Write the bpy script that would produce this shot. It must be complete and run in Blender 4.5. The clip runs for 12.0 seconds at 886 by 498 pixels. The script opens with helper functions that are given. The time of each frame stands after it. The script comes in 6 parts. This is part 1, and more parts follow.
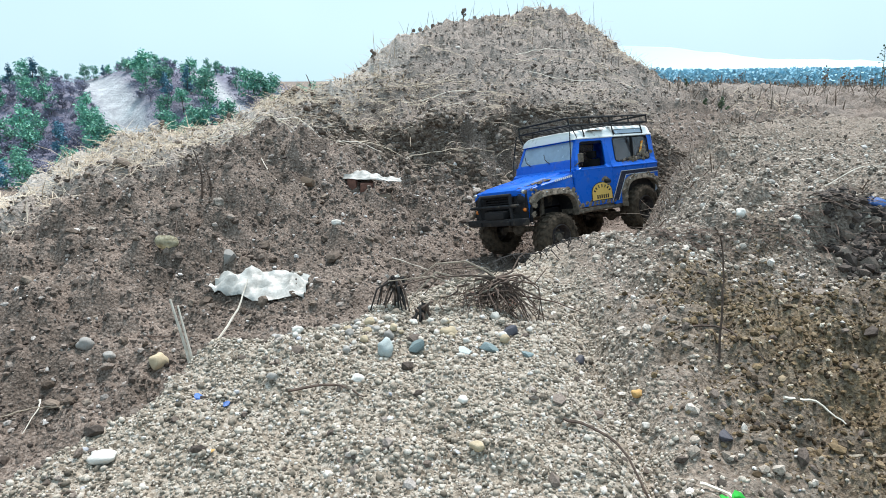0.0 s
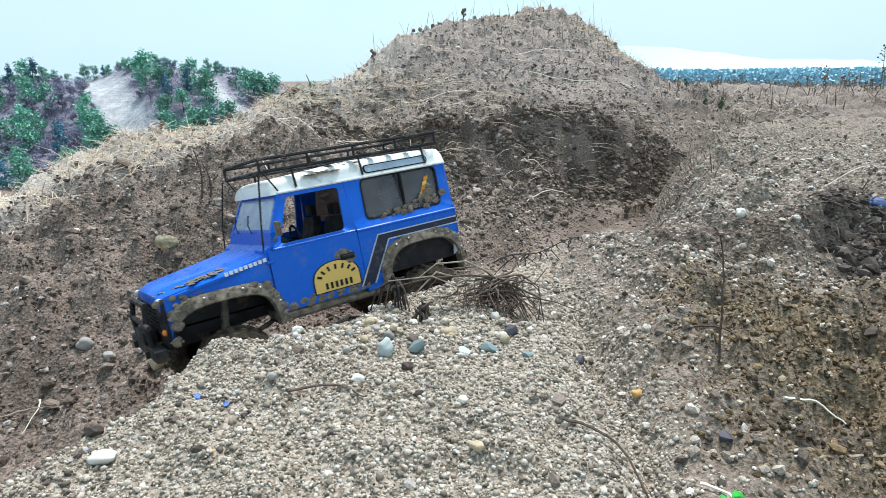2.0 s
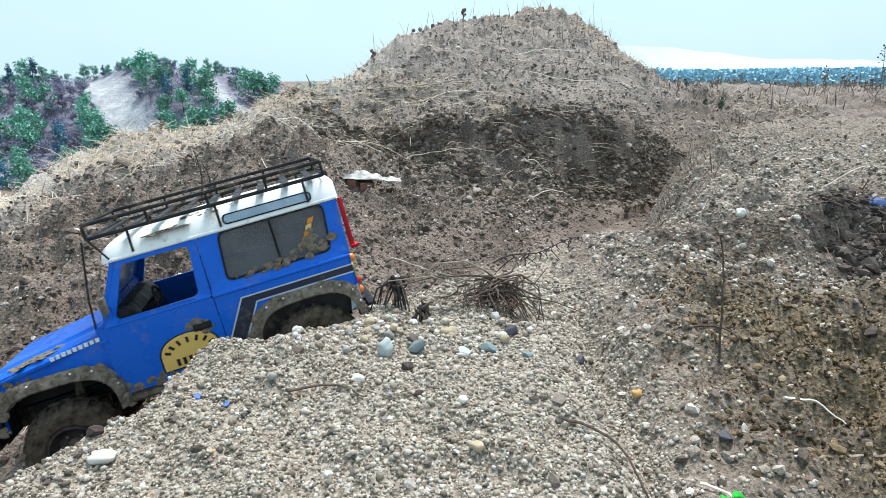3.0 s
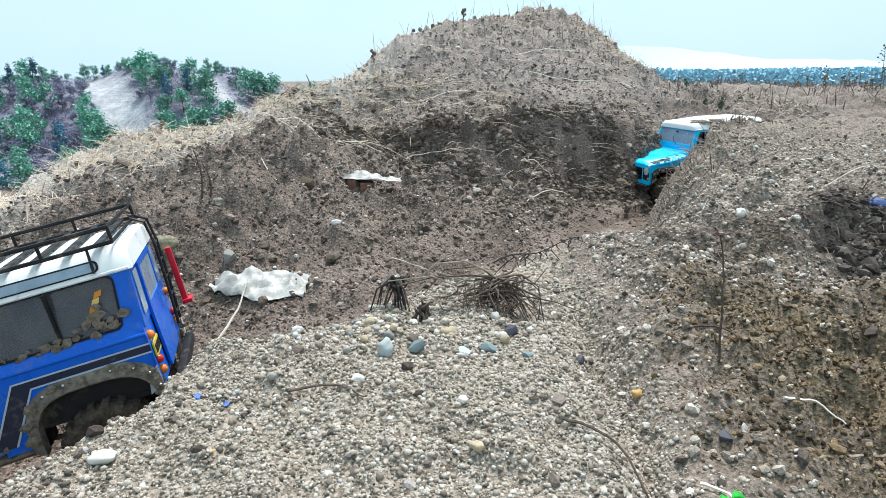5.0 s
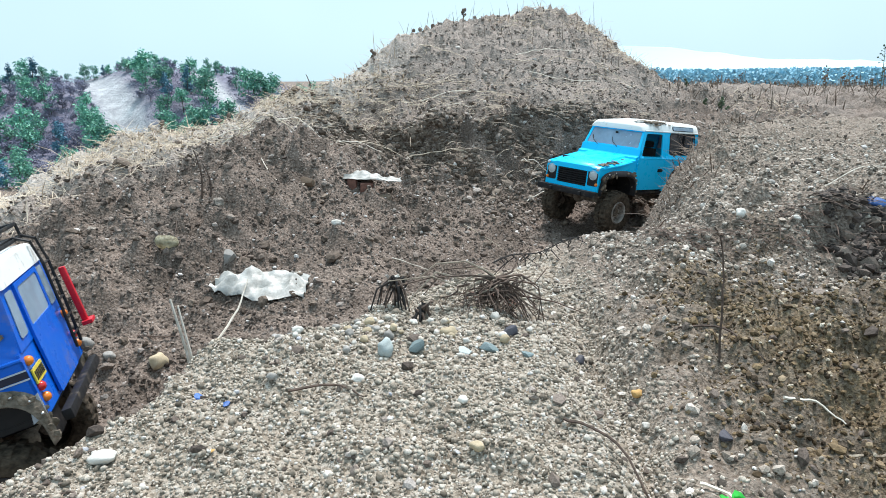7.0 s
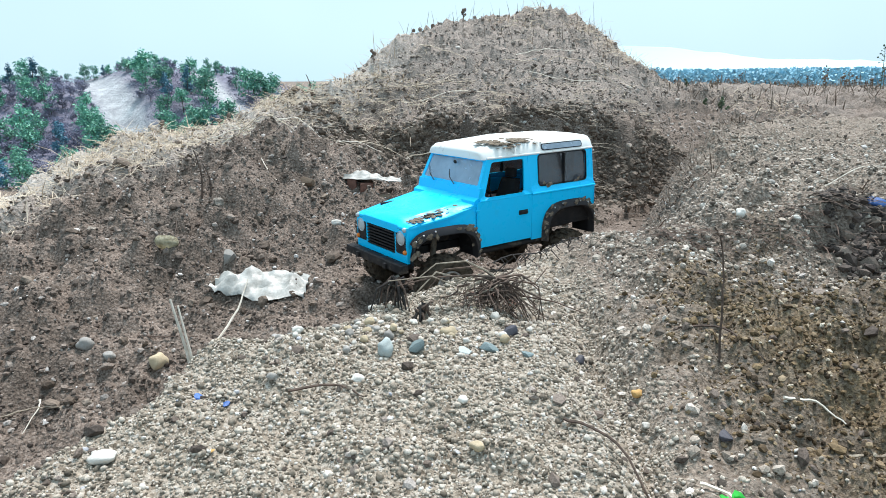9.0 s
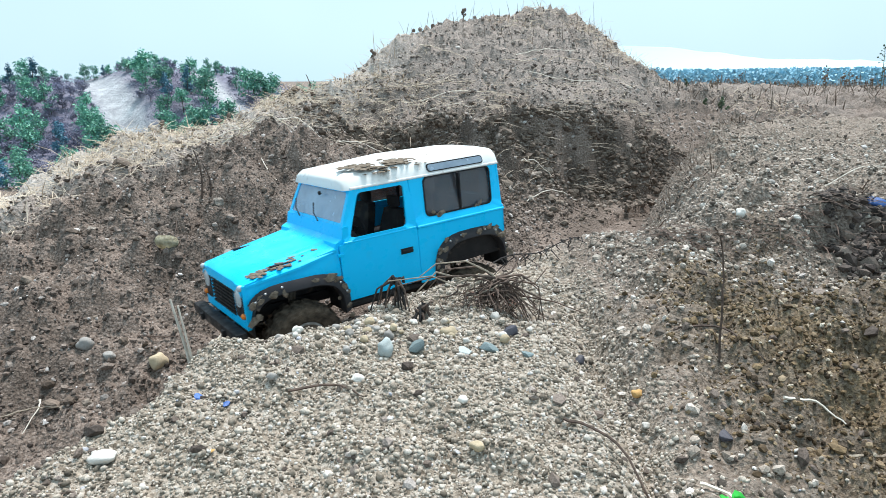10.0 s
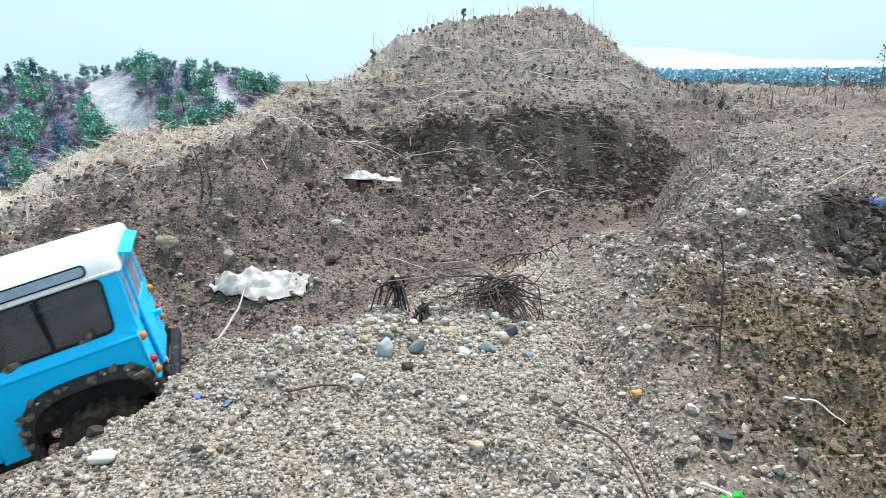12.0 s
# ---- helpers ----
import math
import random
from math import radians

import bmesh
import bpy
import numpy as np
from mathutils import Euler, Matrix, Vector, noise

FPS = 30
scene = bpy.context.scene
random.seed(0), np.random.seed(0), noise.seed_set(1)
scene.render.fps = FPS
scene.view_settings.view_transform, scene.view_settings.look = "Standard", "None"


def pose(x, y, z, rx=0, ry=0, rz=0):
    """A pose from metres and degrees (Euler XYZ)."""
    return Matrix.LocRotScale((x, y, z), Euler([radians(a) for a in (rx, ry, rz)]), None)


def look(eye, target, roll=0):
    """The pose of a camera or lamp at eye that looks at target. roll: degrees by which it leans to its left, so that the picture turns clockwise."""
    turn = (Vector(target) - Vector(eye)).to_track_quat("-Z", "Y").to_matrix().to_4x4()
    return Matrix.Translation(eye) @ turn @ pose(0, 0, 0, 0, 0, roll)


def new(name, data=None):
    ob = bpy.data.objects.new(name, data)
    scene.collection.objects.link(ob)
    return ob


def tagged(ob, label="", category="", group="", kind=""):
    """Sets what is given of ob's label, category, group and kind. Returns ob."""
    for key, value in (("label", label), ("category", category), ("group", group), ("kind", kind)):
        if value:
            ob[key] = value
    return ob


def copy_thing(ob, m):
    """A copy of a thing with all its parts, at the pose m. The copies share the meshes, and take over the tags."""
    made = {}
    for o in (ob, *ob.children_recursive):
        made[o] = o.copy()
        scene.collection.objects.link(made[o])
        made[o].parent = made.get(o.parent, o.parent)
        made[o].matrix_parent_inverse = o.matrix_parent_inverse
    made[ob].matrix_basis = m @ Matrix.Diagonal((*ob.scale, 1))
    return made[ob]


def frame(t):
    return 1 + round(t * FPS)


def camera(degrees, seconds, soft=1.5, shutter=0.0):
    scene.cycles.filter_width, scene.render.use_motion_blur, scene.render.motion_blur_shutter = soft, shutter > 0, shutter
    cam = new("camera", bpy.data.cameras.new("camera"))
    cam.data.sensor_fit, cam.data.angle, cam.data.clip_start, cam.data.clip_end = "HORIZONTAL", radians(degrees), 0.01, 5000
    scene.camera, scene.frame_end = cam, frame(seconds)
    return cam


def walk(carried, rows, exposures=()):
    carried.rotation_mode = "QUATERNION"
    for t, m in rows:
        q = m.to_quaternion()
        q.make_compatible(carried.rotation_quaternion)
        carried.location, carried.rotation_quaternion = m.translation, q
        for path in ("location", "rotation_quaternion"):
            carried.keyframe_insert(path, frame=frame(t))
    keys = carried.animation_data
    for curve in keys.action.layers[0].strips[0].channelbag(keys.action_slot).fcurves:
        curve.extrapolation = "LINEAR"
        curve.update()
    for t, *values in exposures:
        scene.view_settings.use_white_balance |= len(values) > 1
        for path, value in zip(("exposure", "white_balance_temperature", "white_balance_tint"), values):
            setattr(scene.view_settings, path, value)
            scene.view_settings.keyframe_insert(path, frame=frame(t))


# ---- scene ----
cam = camera(68.57, 12.0, soft=0.75, shutter=0.2)
EYE_POSE = pose(0, 0, 0.36, 75.33, 0, 0)
walk(cam, [(0.0, EYE_POSE), (12.0, EYE_POSE)])

# ---- daylight: bright overcast, the sun veiled high over the plain ----
SUN_EL, SUN_AZ = 68.0, 20.0            # degrees above the horizon, clockwise from +y
world = bpy.data.worlds.new("overcast_sky")
scene.world = world
world.use_nodes = True
wn = world.node_tree.nodes
wl = world.node_tree.links
wn.clear()
sky = wn.new("ShaderNodeTexSky")
sky.sky_type = "NISHITA"
sky.sun_disc = False
sky.sun_elevation, sky.sun_rotation = radians(SUN_EL), radians(SUN_AZ)
sky.air_density, sky.dust_density, sky.ozone_density = 1.0, 4.0, 1.5
veil = wn.new("ShaderNodeMix")          # the cloud layer evens the sky out
veil.data_type = "RGBA"
veil.inputs["Factor"].default_value = 0.86
veil.inputs["B"].default_value = (8.3, 11.5, 13.5, 1.0)
clouds = wn.new("ShaderNodeTexNoise")
clouds.inputs["Scale"].default_value = 1.6
clouds.inputs["Detail"].default_value = 3.0
cloud_map = wn.new("ShaderNodeMapRange")
cloud_map.inputs["From Min"].default_value, cloud_map.inputs["From Max"].default_value = 0.3, 0.7
cloud_map.inputs["To Min"].default_value, cloud_map.inputs["To Max"].default_value = 0.93, 1.1
cloud_mul = wn.new("ShaderNodeVectorMath")
cloud_mul.operation = "SCALE"
w_geo = wn.new("ShaderNodeTexCoord")
w_bg = wn.new("ShaderNodeBackground")
w_bg.inputs["Strength"].default_value = 0.056
w_out = wn.new("ShaderNodeOutputWorld")
wl.new(w_geo.outputs["Generated"], clouds.inputs["Vector"])
wl.new(clouds.outputs["Fac"], cloud_map.inputs["Value"])
wl.new(sky.outputs["Color"], veil.inputs["A"])
wl.new(veil.outputs["Result"], cloud_mul.inputs[0])
wl.new(cloud_map.outputs["Result"], cloud_mul.inputs["Scale"])
wl.new(cloud_mul.outputs["Vector"], w_bg.inputs["Color"])
wl.new(w_bg.outputs["Background"], w_out.inputs["Surface"])

sun_data = bpy.data.lights.new("sun", "SUN")
sun_data.energy, sun_data.angle, sun_data.color = 3.1, radians(16), (1.0, 0.965, 0.955)
sun = new("sun", sun_data)
az, el = radians(SUN_AZ), radians(SUN_EL)
sun.matrix_basis = look((4 * math.sin(az) * math.cos(el), 4 * math.cos(az) * math.cos(el), 4 * math.sin(el)), (0, 0, 0))
scene.view_settings.exposure = 0.74
# ---- materials ----
class Mat:
    """A node material with short ways to add nodes."""

    def __init__(self, name, color=(0.5, 0.5, 0.5), rough=0.6, metal=0.0):
        self.m = bpy.data.materials.new(name)
        self.m.use_nodes = True
        self.nt = self.m.node_tree
        self.bsdf = self.nt.nodes["Principled BSDF"]
        self.bsdf.inputs["Base Color"].default_value = (*color, 1)
        self.bsdf.inputs["Roughness"].default_value = rough
        self.bsdf.inputs["Metallic"].default_value = metal

    def node(self, kind, **values):
        n = self.nt.nodes.new(kind)
        for key, v in values.items():
            n.inputs[key.replace("_", " ")].default_value = v
        return n

    def link(self, a, b):
        self.nt.links.new(a, b)
        return self

    def coords(self):
        return self.node("ShaderNodeTexCoord").outputs["Object"]

    def noise(self, scale, detail=4.0, vec=None, rough=0.55):
        n = self.node("ShaderNodeTexNoise", Scale=scale, Detail=detail, Roughness=rough)
        self.link(vec or self.coords(), n.inputs["Vector"])
        return n.outputs["Fac"]

    def cells(self, scale, vec=None, out="Color"):
        n = self.node("ShaderNodeTexVoronoi", Scale=scale)
        self.link(vec or self.coords(), n.inputs["Vector"])
        return n.outputs[out]

    def ramp(self, fac, stops):
        n = self.node("ShaderNodeValToRGB")
        while len(n.color_ramp.elements) < len(stops):
            n.color_ramp.elements.new(0.5)
        for e, (p, c) in zip(n.color_ramp.elements, stops):
            e.position, e.color = p, (*c, 1) if isinstance(c, tuple) else (c, c, c, 1)
        self.link(fac, n.inputs["Fac"])
        return n.outputs["Color"]

    def mix(self, fac, a, b, mode="MIX"):
        n = self.node("ShaderNodeMix")
        n.data_type, n.blend_type = "RGBA", mode
        for v, s in ((fac, "Factor"), (a, "A"), (b, "B")):
            sock = [i for i in n.inputs if i.name == s and i.type in ("RGBA" if s != "Factor" else "VALUE",)][0]
            if isinstance(v, (int, float)):
                sock.default_value = v
            elif isinstance(v, tuple):
                sock.default_value = (*v, 1)
            else:
                self.link(v, sock)
        return [o for o in n.outputs if o.type == "RGBA"][0]

    def attr(self, name):
        n = self.node("ShaderNodeAttribute")
        n.attribute_name = name
        return n.outputs["Fac"]

    def color(self, sock):
        return self.link(sock, self.bsdf.inputs["Base Color"])

    def rough(self, sock):
        return self.link(sock, self.bsdf.inputs["Roughness"])

    def bump(self, height, strength=0.4, distance=0.003):
        n = self.node("ShaderNodeBump", Strength=strength, Distance=distance)
        self.link(height, n.inputs["Height"])
        self.link(n.outputs["Normal"], self.bsdf.inputs["Normal"])
        return self


def soil_material():
    s = Mat("soil", rough=0.9)
    co = s.coords()
    grain, patch = s.noise(260, 5, co, 0.7), s.noise(9, 6, co)
    brown = s.ramp(grain, [(0.3, (0.045, 0.033, 0.027)), (0.5, (0.200, 0.160, 0.133)), (0.72, (0.42, 0.355, 0.31))])
    damp = s.ramp(patch, [(0.36, (0.62, 0.6, 0.58)), (0.62, (1.15, 1.12, 1.1))])
    brown = s.mix(1.0, brown, damp, "MULTIPLY")
    peb = s.cells(300, co)
    gv = s.ramp(peb, [(0.1, (0.15, 0.119, 0.087)), (0.45, (0.41, 0.343, 0.27)), (0.75, (0.53, 0.465, 0.39)), (1.0, (0.66, 0.61, 0.55))])
    gv = s.mix(s.ramp(grain, [(0.35, 0.5), (0.6, 0.0)]), gv, (0.07, 0.057, 0.045))
    sandy = s.ramp(grain, [(0.3, (0.016, 0.010, 0.005)), (0.5, (0.105, 0.070, 0.032)), (0.72, (0.28, 0.205, 0.105))])
    sandy = s.mix(1.0, sandy, s.ramp(s.noise(14, 5, co, 0.65), [(0.38, (0.38, 0.36, 0.36)), (0.55, (1.0, 1.0, 1.0)), (0.7, (1.25, 1.2, 1.1))]), "MULTIPLY")
    dry = s.ramp(grain, [(0.3, (0.30, 0.255, 0.225)), (0.55, (0.56, 0.51, 0.46)), (0.75, (0.70, 0.66, 0.62))])
    base = s.mix(s.attr("sand"), brown, sandy)
    base = s.mix(s.attr("gravel"), base, gv)
    base = s.mix(s.attr("grass"), base, dry)
    s.color(base)
    s.bump(s.mix(0.5, s.noise(420, 3, co, 0.7), s.cells(170, co, "Distance")), 0.9, 0.007)
    s.bsdf.inputs["Specular IOR Level"].default_value = 0.25
    return s.m


MAT_SOIL = soil_material()
def paint_material(name, color, dust=0.25, rough=0.32):
    p = Mat(name, color, rough)
    co = p.coords()
    splash = p.ramp(p.noise(38, 6, co, 0.65), [(0.56, 0.0), (0.66, dust)])
    film = p.ramp(p.noise(14, 4, co), [(0.3, 0.0), (0.75, dust * 0.10)])
    base = p.mix(film, color, (0.30, 0.26, 0.21))
    p.color(p.mix(splash, base, (0.2, 0.16, 0.12)))
    p.rough(p.ramp(p.noise(60, 4, co), [(0.35, rough * 0.8), (0.7, min(1, rough * 1.7))]))
    p.bsdf.inputs["Specular IOR Level"].default_value = 0.22
    p.bump(p.noise(400, 2, co), 0.05, 0.0005)
    return p.m


def mud_material(name, dark, light, scale=180):
    p = Mat(name, light, 0.95)
    co = p.coords()
    p.color(p.ramp(p.noise(scale, 5, co, 0.65), [(0.3, dark), (0.68, light)]))
    p.bump(p.noise(scale * 2.2, 4, co, 0.65), 0.7, 0.002)
    p.bsdf.inputs["Specular IOR Level"].default_value = 0.15
    return p.m


def glass_material(name, color, rough, transmission, film):
    p = Mat(name, color, rough)
    p.bsdf.inputs["Transmission Weight"].default_value = transmission
    p.bsdf.inputs["IOR"].default_value = 1.45
    co = p.coords()
    p.rough(p.ramp(p.noise(55, 5, co), [(0.4, rough), (0.75, rough + 0.25)]))
    p.link(p.ramp(p.noise(30, 6, co, 0.65), [(0.35, transmission), (0.7, transmission * (1 - film))]), p.bsdf.inputs["Transmission Weight"])
    return p.m


MAT_BLUE = paint_material("deep_blue_paint", (0.0, 0.108, 0.56), 0.26, 0.28)
MAT_CYAN = paint_material("sky_blue_paint", (0.001, 0.56, 0.98), 0.06, 0.30)
MAT_ROOF = paint_material("white_paint", (0.80, 0.82, 0.80), 0.5, 0.35)
MAT_WHITE = paint_material("white_film", (0.75, 0.75, 0.73), 0.3)
MAT_YELLOW = paint_material("yellow_film", (0.72, 0.47, 0.13), 0.3)
MAT_DARKBLUE = paint_material("dark_stripe", (0.018, 0.022, 0.045), 0.4)
MAT_ORANGE_TAPE = paint_material("orange_film", (0.62, 0.22, 0.02), 0.3)
MAT_RED = paint_material("red_paint", (0.55, 0.015, 0.03), 0.1)
MAT_PLATE = paint_material("plate_film", (0.62, 0.5, 0.05), 0.3)
MAT_BLACK = paint_material("black_plastic", (0.012, 0.012, 0.014), 0.35, 0.5)
MAT_RUBBER = paint_material("black_seal", (0.01, 0.01, 0.012), 0.1, 0.6)
MAT_SEAT = paint_material("dark_seat", (0.02, 0.02, 0.022), 0.2, 0.8)
MAT_FLARE = paint_material("muddy_black_flare", (0.02, 0.02, 0.024), 0.7, 0.45)
MAT_MUD = mud_material("dried_mud", (0.075, 0.058, 0.042), (0.27, 0.225, 0.175))
MAT_MUDDY = mud_material("mud_coat", (0.05, 0.042, 0.034), (0.26, 0.22, 0.175), 90)
MAT_TYRE = mud_material("muddy_tyre", (0.014, 0.012, 0.010), (0.115, 0.09, 0.066), 120)
MAT_HUB = mud_material("muddy_hub", (0.05, 0.045, 0.04), (0.2, 0.17, 0.14))
MAT_RIM_DARK = mud_material("dark_rim", (0.015, 0.015, 0.022), (0.09, 0.075, 0.065), 70)
MAT_RIM_PALE = mud_material("pale_rim", (0.1, 0.085, 0.07), (0.5, 0.48, 0.45), 60)
MAT_STEEL = Mat("steel", (0.55, 0.55, 0.55), 0.35, 1.0).m
MAT_ALU = paint_material("silver_film", (0.42, 0.46, 0.52), 0.3, 0.35)
MAT_GLASS = glass_material("dusty_glass", (0.20, 0.19, 0.20), 0.05, 0.9, 0.3)
MAT_PALE_GLASS = glass_material("pale_glass", (0.38, 0.50, 0.62), 0.08, 0.45, 0.5)
MAT_LENS = Mat("lens", (0.45, 0.5, 0.52), 0.12).m
MAT_AMBER = Mat("amber_lens", (0.75, 0.2, 0.02), 0.2).m
MAT_REDLENS = Mat("red_lens", (0.5, 0.02, 0.02), 0.2).m
def pebble_material(name, stops, grain=500):
    p = Mat(name, (0.4, 0.38, 0.34), 0.75)
    base = p.ramp(p.attr("tint"), stops)
    fleck = p.ramp(p.noise(grain, 4, None, 0.7), [(0.3, 0.42), (0.54, 0.98), (0.75, 1.28)])
    p.color(p.mix(1.0, base, fleck, "MULTIPLY"))
    p.bump(p.noise(grain * 1.4, 3), 0.35, 0.001)
    p.bsdf.inputs["Specular IOR Level"].default_value = 0.3
    return p.m


def plain_material(name, dark, light, scale=120, rough=0.8, bump=0.3, distance=0.001):
    p = Mat(name, light, rough)
    co = p.coords()
    info = p.node("ShaderNodeObjectInfo").outputs["Random"]
    base = p.ramp(p.noise(scale, 5, co, 0.65), [(0.3, dark), (0.68, light)])
    p.color(p.mix(1.0, base, p.ramp(info, [(0.0, 0.8), (1.0, 1.2)]), "MULTIPLY"))
    p.bump(p.noise(scale * 2, 4, co), bump, distance)
    return p.m


MAT_GRAVEL = pebble_material("gravel", [(0.0, (0.08, 0.065, 0.048)), (0.25, (0.27, 0.228, 0.178)), (0.6, (0.44, 0.385, 0.315)), (0.92, (0.56, 0.505, 0.43)), (0.99, (0.72, 0.69, 0.64)), (1.0, (0.36, 0.38, 0.44))])
MAT_BANK = pebble_material("bank_gravel", [(0.0, (0.035, 0.022, 0.011)), (0.30, (0.092, 0.060, 0.030)), (0.75, (0.205, 0.143, 0.076)), (0.94, (0.33, 0.25, 0.16)), (1.0, (0.62, 0.56, 0.45))])
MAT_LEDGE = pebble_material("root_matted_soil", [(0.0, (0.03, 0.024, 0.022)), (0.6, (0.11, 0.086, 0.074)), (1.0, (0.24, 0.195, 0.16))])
MAT_CLOD = pebble_material("soil_clods", [(0.0, (0.07, 0.053, 0.043)), (0.5, (0.17, 0.132, 0.108)), (0.88, (0.27, 0.22, 0.185)), (0.965, (0.45, 0.405, 0.37)), (1.0, (0.72, 0.695, 0.67))])
MAT_MOUND = pebble_material("mound_crumbs", [(0.0, (0.11, 0.088, 0.072)), (0.5, (0.31, 0.265, 0.23)), (0.9, (0.45, 0.395, 0.35)), (1.0, (0.62, 0.58, 0.54))])
MAT_PLAIN = pebble_material("plain_crumbs", [(0.0, (0.07, 0.056, 0.044)), (0.25, (0.28, 0.233, 0.188)), (0.75, (0.48, 0.414, 0.347)), (0.95, (0.60, 0.545, 0.48)), (1.0, (0.74, 0.70, 0.65))])
MAT_LUMP = pebble_material("soil_lumps", [(0.0, (0.085, 0.062, 0.046)), (0.5, (0.165, 0.126, 0.097)), (0.9, (0.25, 0.20, 0.158)), (1.0, (0.38, 0.33, 0.28))], 220)
MAT_STONE_PALE = plain_material("pale_stone", (0.42, 0.40, 0.35), (0.72, 0.70, 0.65), 130)
MAT_STONE_GREY = plain_material("grey_stone", (0.19, 0.18, 0.165), (0.38, 0.36, 0.33), 130)
MAT_STONE_TAN = plain_material("tan_stone", (0.30, 0.23, 0.14), (0.55, 0.46, 0.32), 130)
MAT_STONE_DARK = plain_material("dark_stone", (0.02, 0.02, 0.028), (0.075, 0.075, 0.095), 130, 0.6)
MAT_STONE_TEAL = plain_material("teal_rubble", (0.06, 0.095, 0.105), (0.26, 0.33, 0.33), 160)
MAT_STONE_MINT = plain_material("mint_rubble", (0.24, 0.29, 0.29), (0.50, 0.54, 0.52), 160)
MAT_STONE_BROWN = plain_material("brown_stone", (0.13, 0.09, 0.06), (0.28, 0.2, 0.14), 100)
MAT_BLUECHIP = plain_material("blue_plastic", (0.01, 0.06, 0.26), (0.05, 0.16, 0.46), 200, 0.4)
MAT_ORANGE = plain_material("orange_leaf", (0.36, 0.2, 0.07), (0.58, 0.36, 0.13), 200)
MAT_BAG = plain_material("dirty_white_film", (0.20, 0.195, 0.175), (0.50, 0.495, 0.465), 40, 0.5, 0.5, 0.003)
MAT_BRICK = plain_material("brick_red", (0.10, 0.045, 0.032), (0.22, 0.10, 0.07), 150)
MAT_YELLOWBAG = plain_material("yellowed_foam", (0.28, 0.24, 0.15), (0.6, 0.56, 0.42), 80, 0.7, 0.6, 0.003)
MAT_STRAW = plain_material("straw", (0.30, 0.235, 0.17), (0.68, 0.585, 0.46), 60)
MAT_STALK = plain_material("pale_stalk", (0.55, 0.49, 0.40), (0.80, 0.75, 0.66), 100)
MAT_ROOT = plain_material("root_bark", (0.03, 0.02, 0.015), (0.15, 0.10, 0.075), 140)
MAT_ROOT_PALE = plain_material("pale_root", (0.2, 0.155, 0.115), (0.46, 0.39, 0.30), 140)
MAT_DEADLEAF = plain_material("black_dry_leaf", (0.008, 0.007, 0.007), (0.035, 0.028, 0.025), 200)
MAT_GREEN = plain_material("fresh_green_leaf", (0.02, 0.33, 0.035), (0.06, 0.55, 0.08), 90, 0.45)
MAT_WEED = plain_material("dull_weed", (0.035, 0.06, 0.03), (0.09, 0.12, 0.06), 40)
MAT_DRYWEED = plain_material("brown_weed", (0.08, 0.06, 0.045), (0.2, 0.155, 0.12), 40)


def leaf_material(name, dark, light):
    p = Mat(name, light, 0.6)
    geo = p.node("ShaderNodeNewGeometry").outputs["Random Per Island"]
    info = p.node("ShaderNodeObjectInfo").outputs["Random"]
    base = p.ramp(geo, [(0.0, dark), (1.0, light)])
    p.color(p.mix(1.0, base, p.ramp(info, [(0.0, 0.7), (1.0, 1.3)]), "MULTIPLY"))
    return p.m


# hillside leaves: lightened and blued, so the haze sits in their colour
MAT_LEAF_A = leaf_material("hazy_birch_leaf", (0.07, 0.23, 0.21), (0.19, 0.46, 0.30))
MAT_LEAF_B = leaf_material("hazy_pine_leaf", (0.05, 0.14, 0.23), (0.11, 0.28, 0.35))
MAT_LEAF_C = leaf_material("hazy_russet_leaf", (0.12, 0.13, 0.21), (0.26, 0.26, 0.34))
MAT_TRUNK = plain_material("tree_bark", (0.05, 0.045, 0.04), (0.14, 0.12, 0.1), 3)
# the woods' pale blue-green is aerial haze painted into the foliage
MAT_HAZY_WOOD = leaf_material("hazy_wood", (0.25, 0.48, 0.60), (0.30, 0.55, 0.66))


def hill_material():
    p = Mat("hazy_quarry_slope", rough=0.95)
    co = p.coords()
    # sand and scrub soil, both shifted to blue to paint in the haze
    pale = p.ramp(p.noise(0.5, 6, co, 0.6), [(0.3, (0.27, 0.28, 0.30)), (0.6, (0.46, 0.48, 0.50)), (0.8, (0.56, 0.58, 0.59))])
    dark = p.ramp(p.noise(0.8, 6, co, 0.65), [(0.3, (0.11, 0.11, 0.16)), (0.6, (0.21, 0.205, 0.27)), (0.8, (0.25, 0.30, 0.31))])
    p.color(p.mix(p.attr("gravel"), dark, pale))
    p.bump(p.noise(1.2, 5, co, 0.7), 0.7, 0.6)
    return p.m


MAT_HILL = hill_material()
# distance haze painted in: pale blue base with a weak glow of its own
_peaks = Mat("hazy_mountain", (0.7, 0.85, 0.9), 1.0)
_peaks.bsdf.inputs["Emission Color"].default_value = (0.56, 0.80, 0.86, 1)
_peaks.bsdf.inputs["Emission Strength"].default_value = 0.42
MAT_HAZY_PEAKS = _peaks.m
# ---- the lie of the land ----
def lattice(ix, iy, seed):
    h = (ix.astype(np.int64) * 374761393 + iy.astype(np.int64) * 668265263 + seed * 1274126177) & 0x7FFFFFFF
    h = ((h ^ (h >> 13)) * 1103515245 + 12345) & 0x7FFFFFFF
    return ((h ^ (h >> 16)) & 0xFFFF) / 65535.0


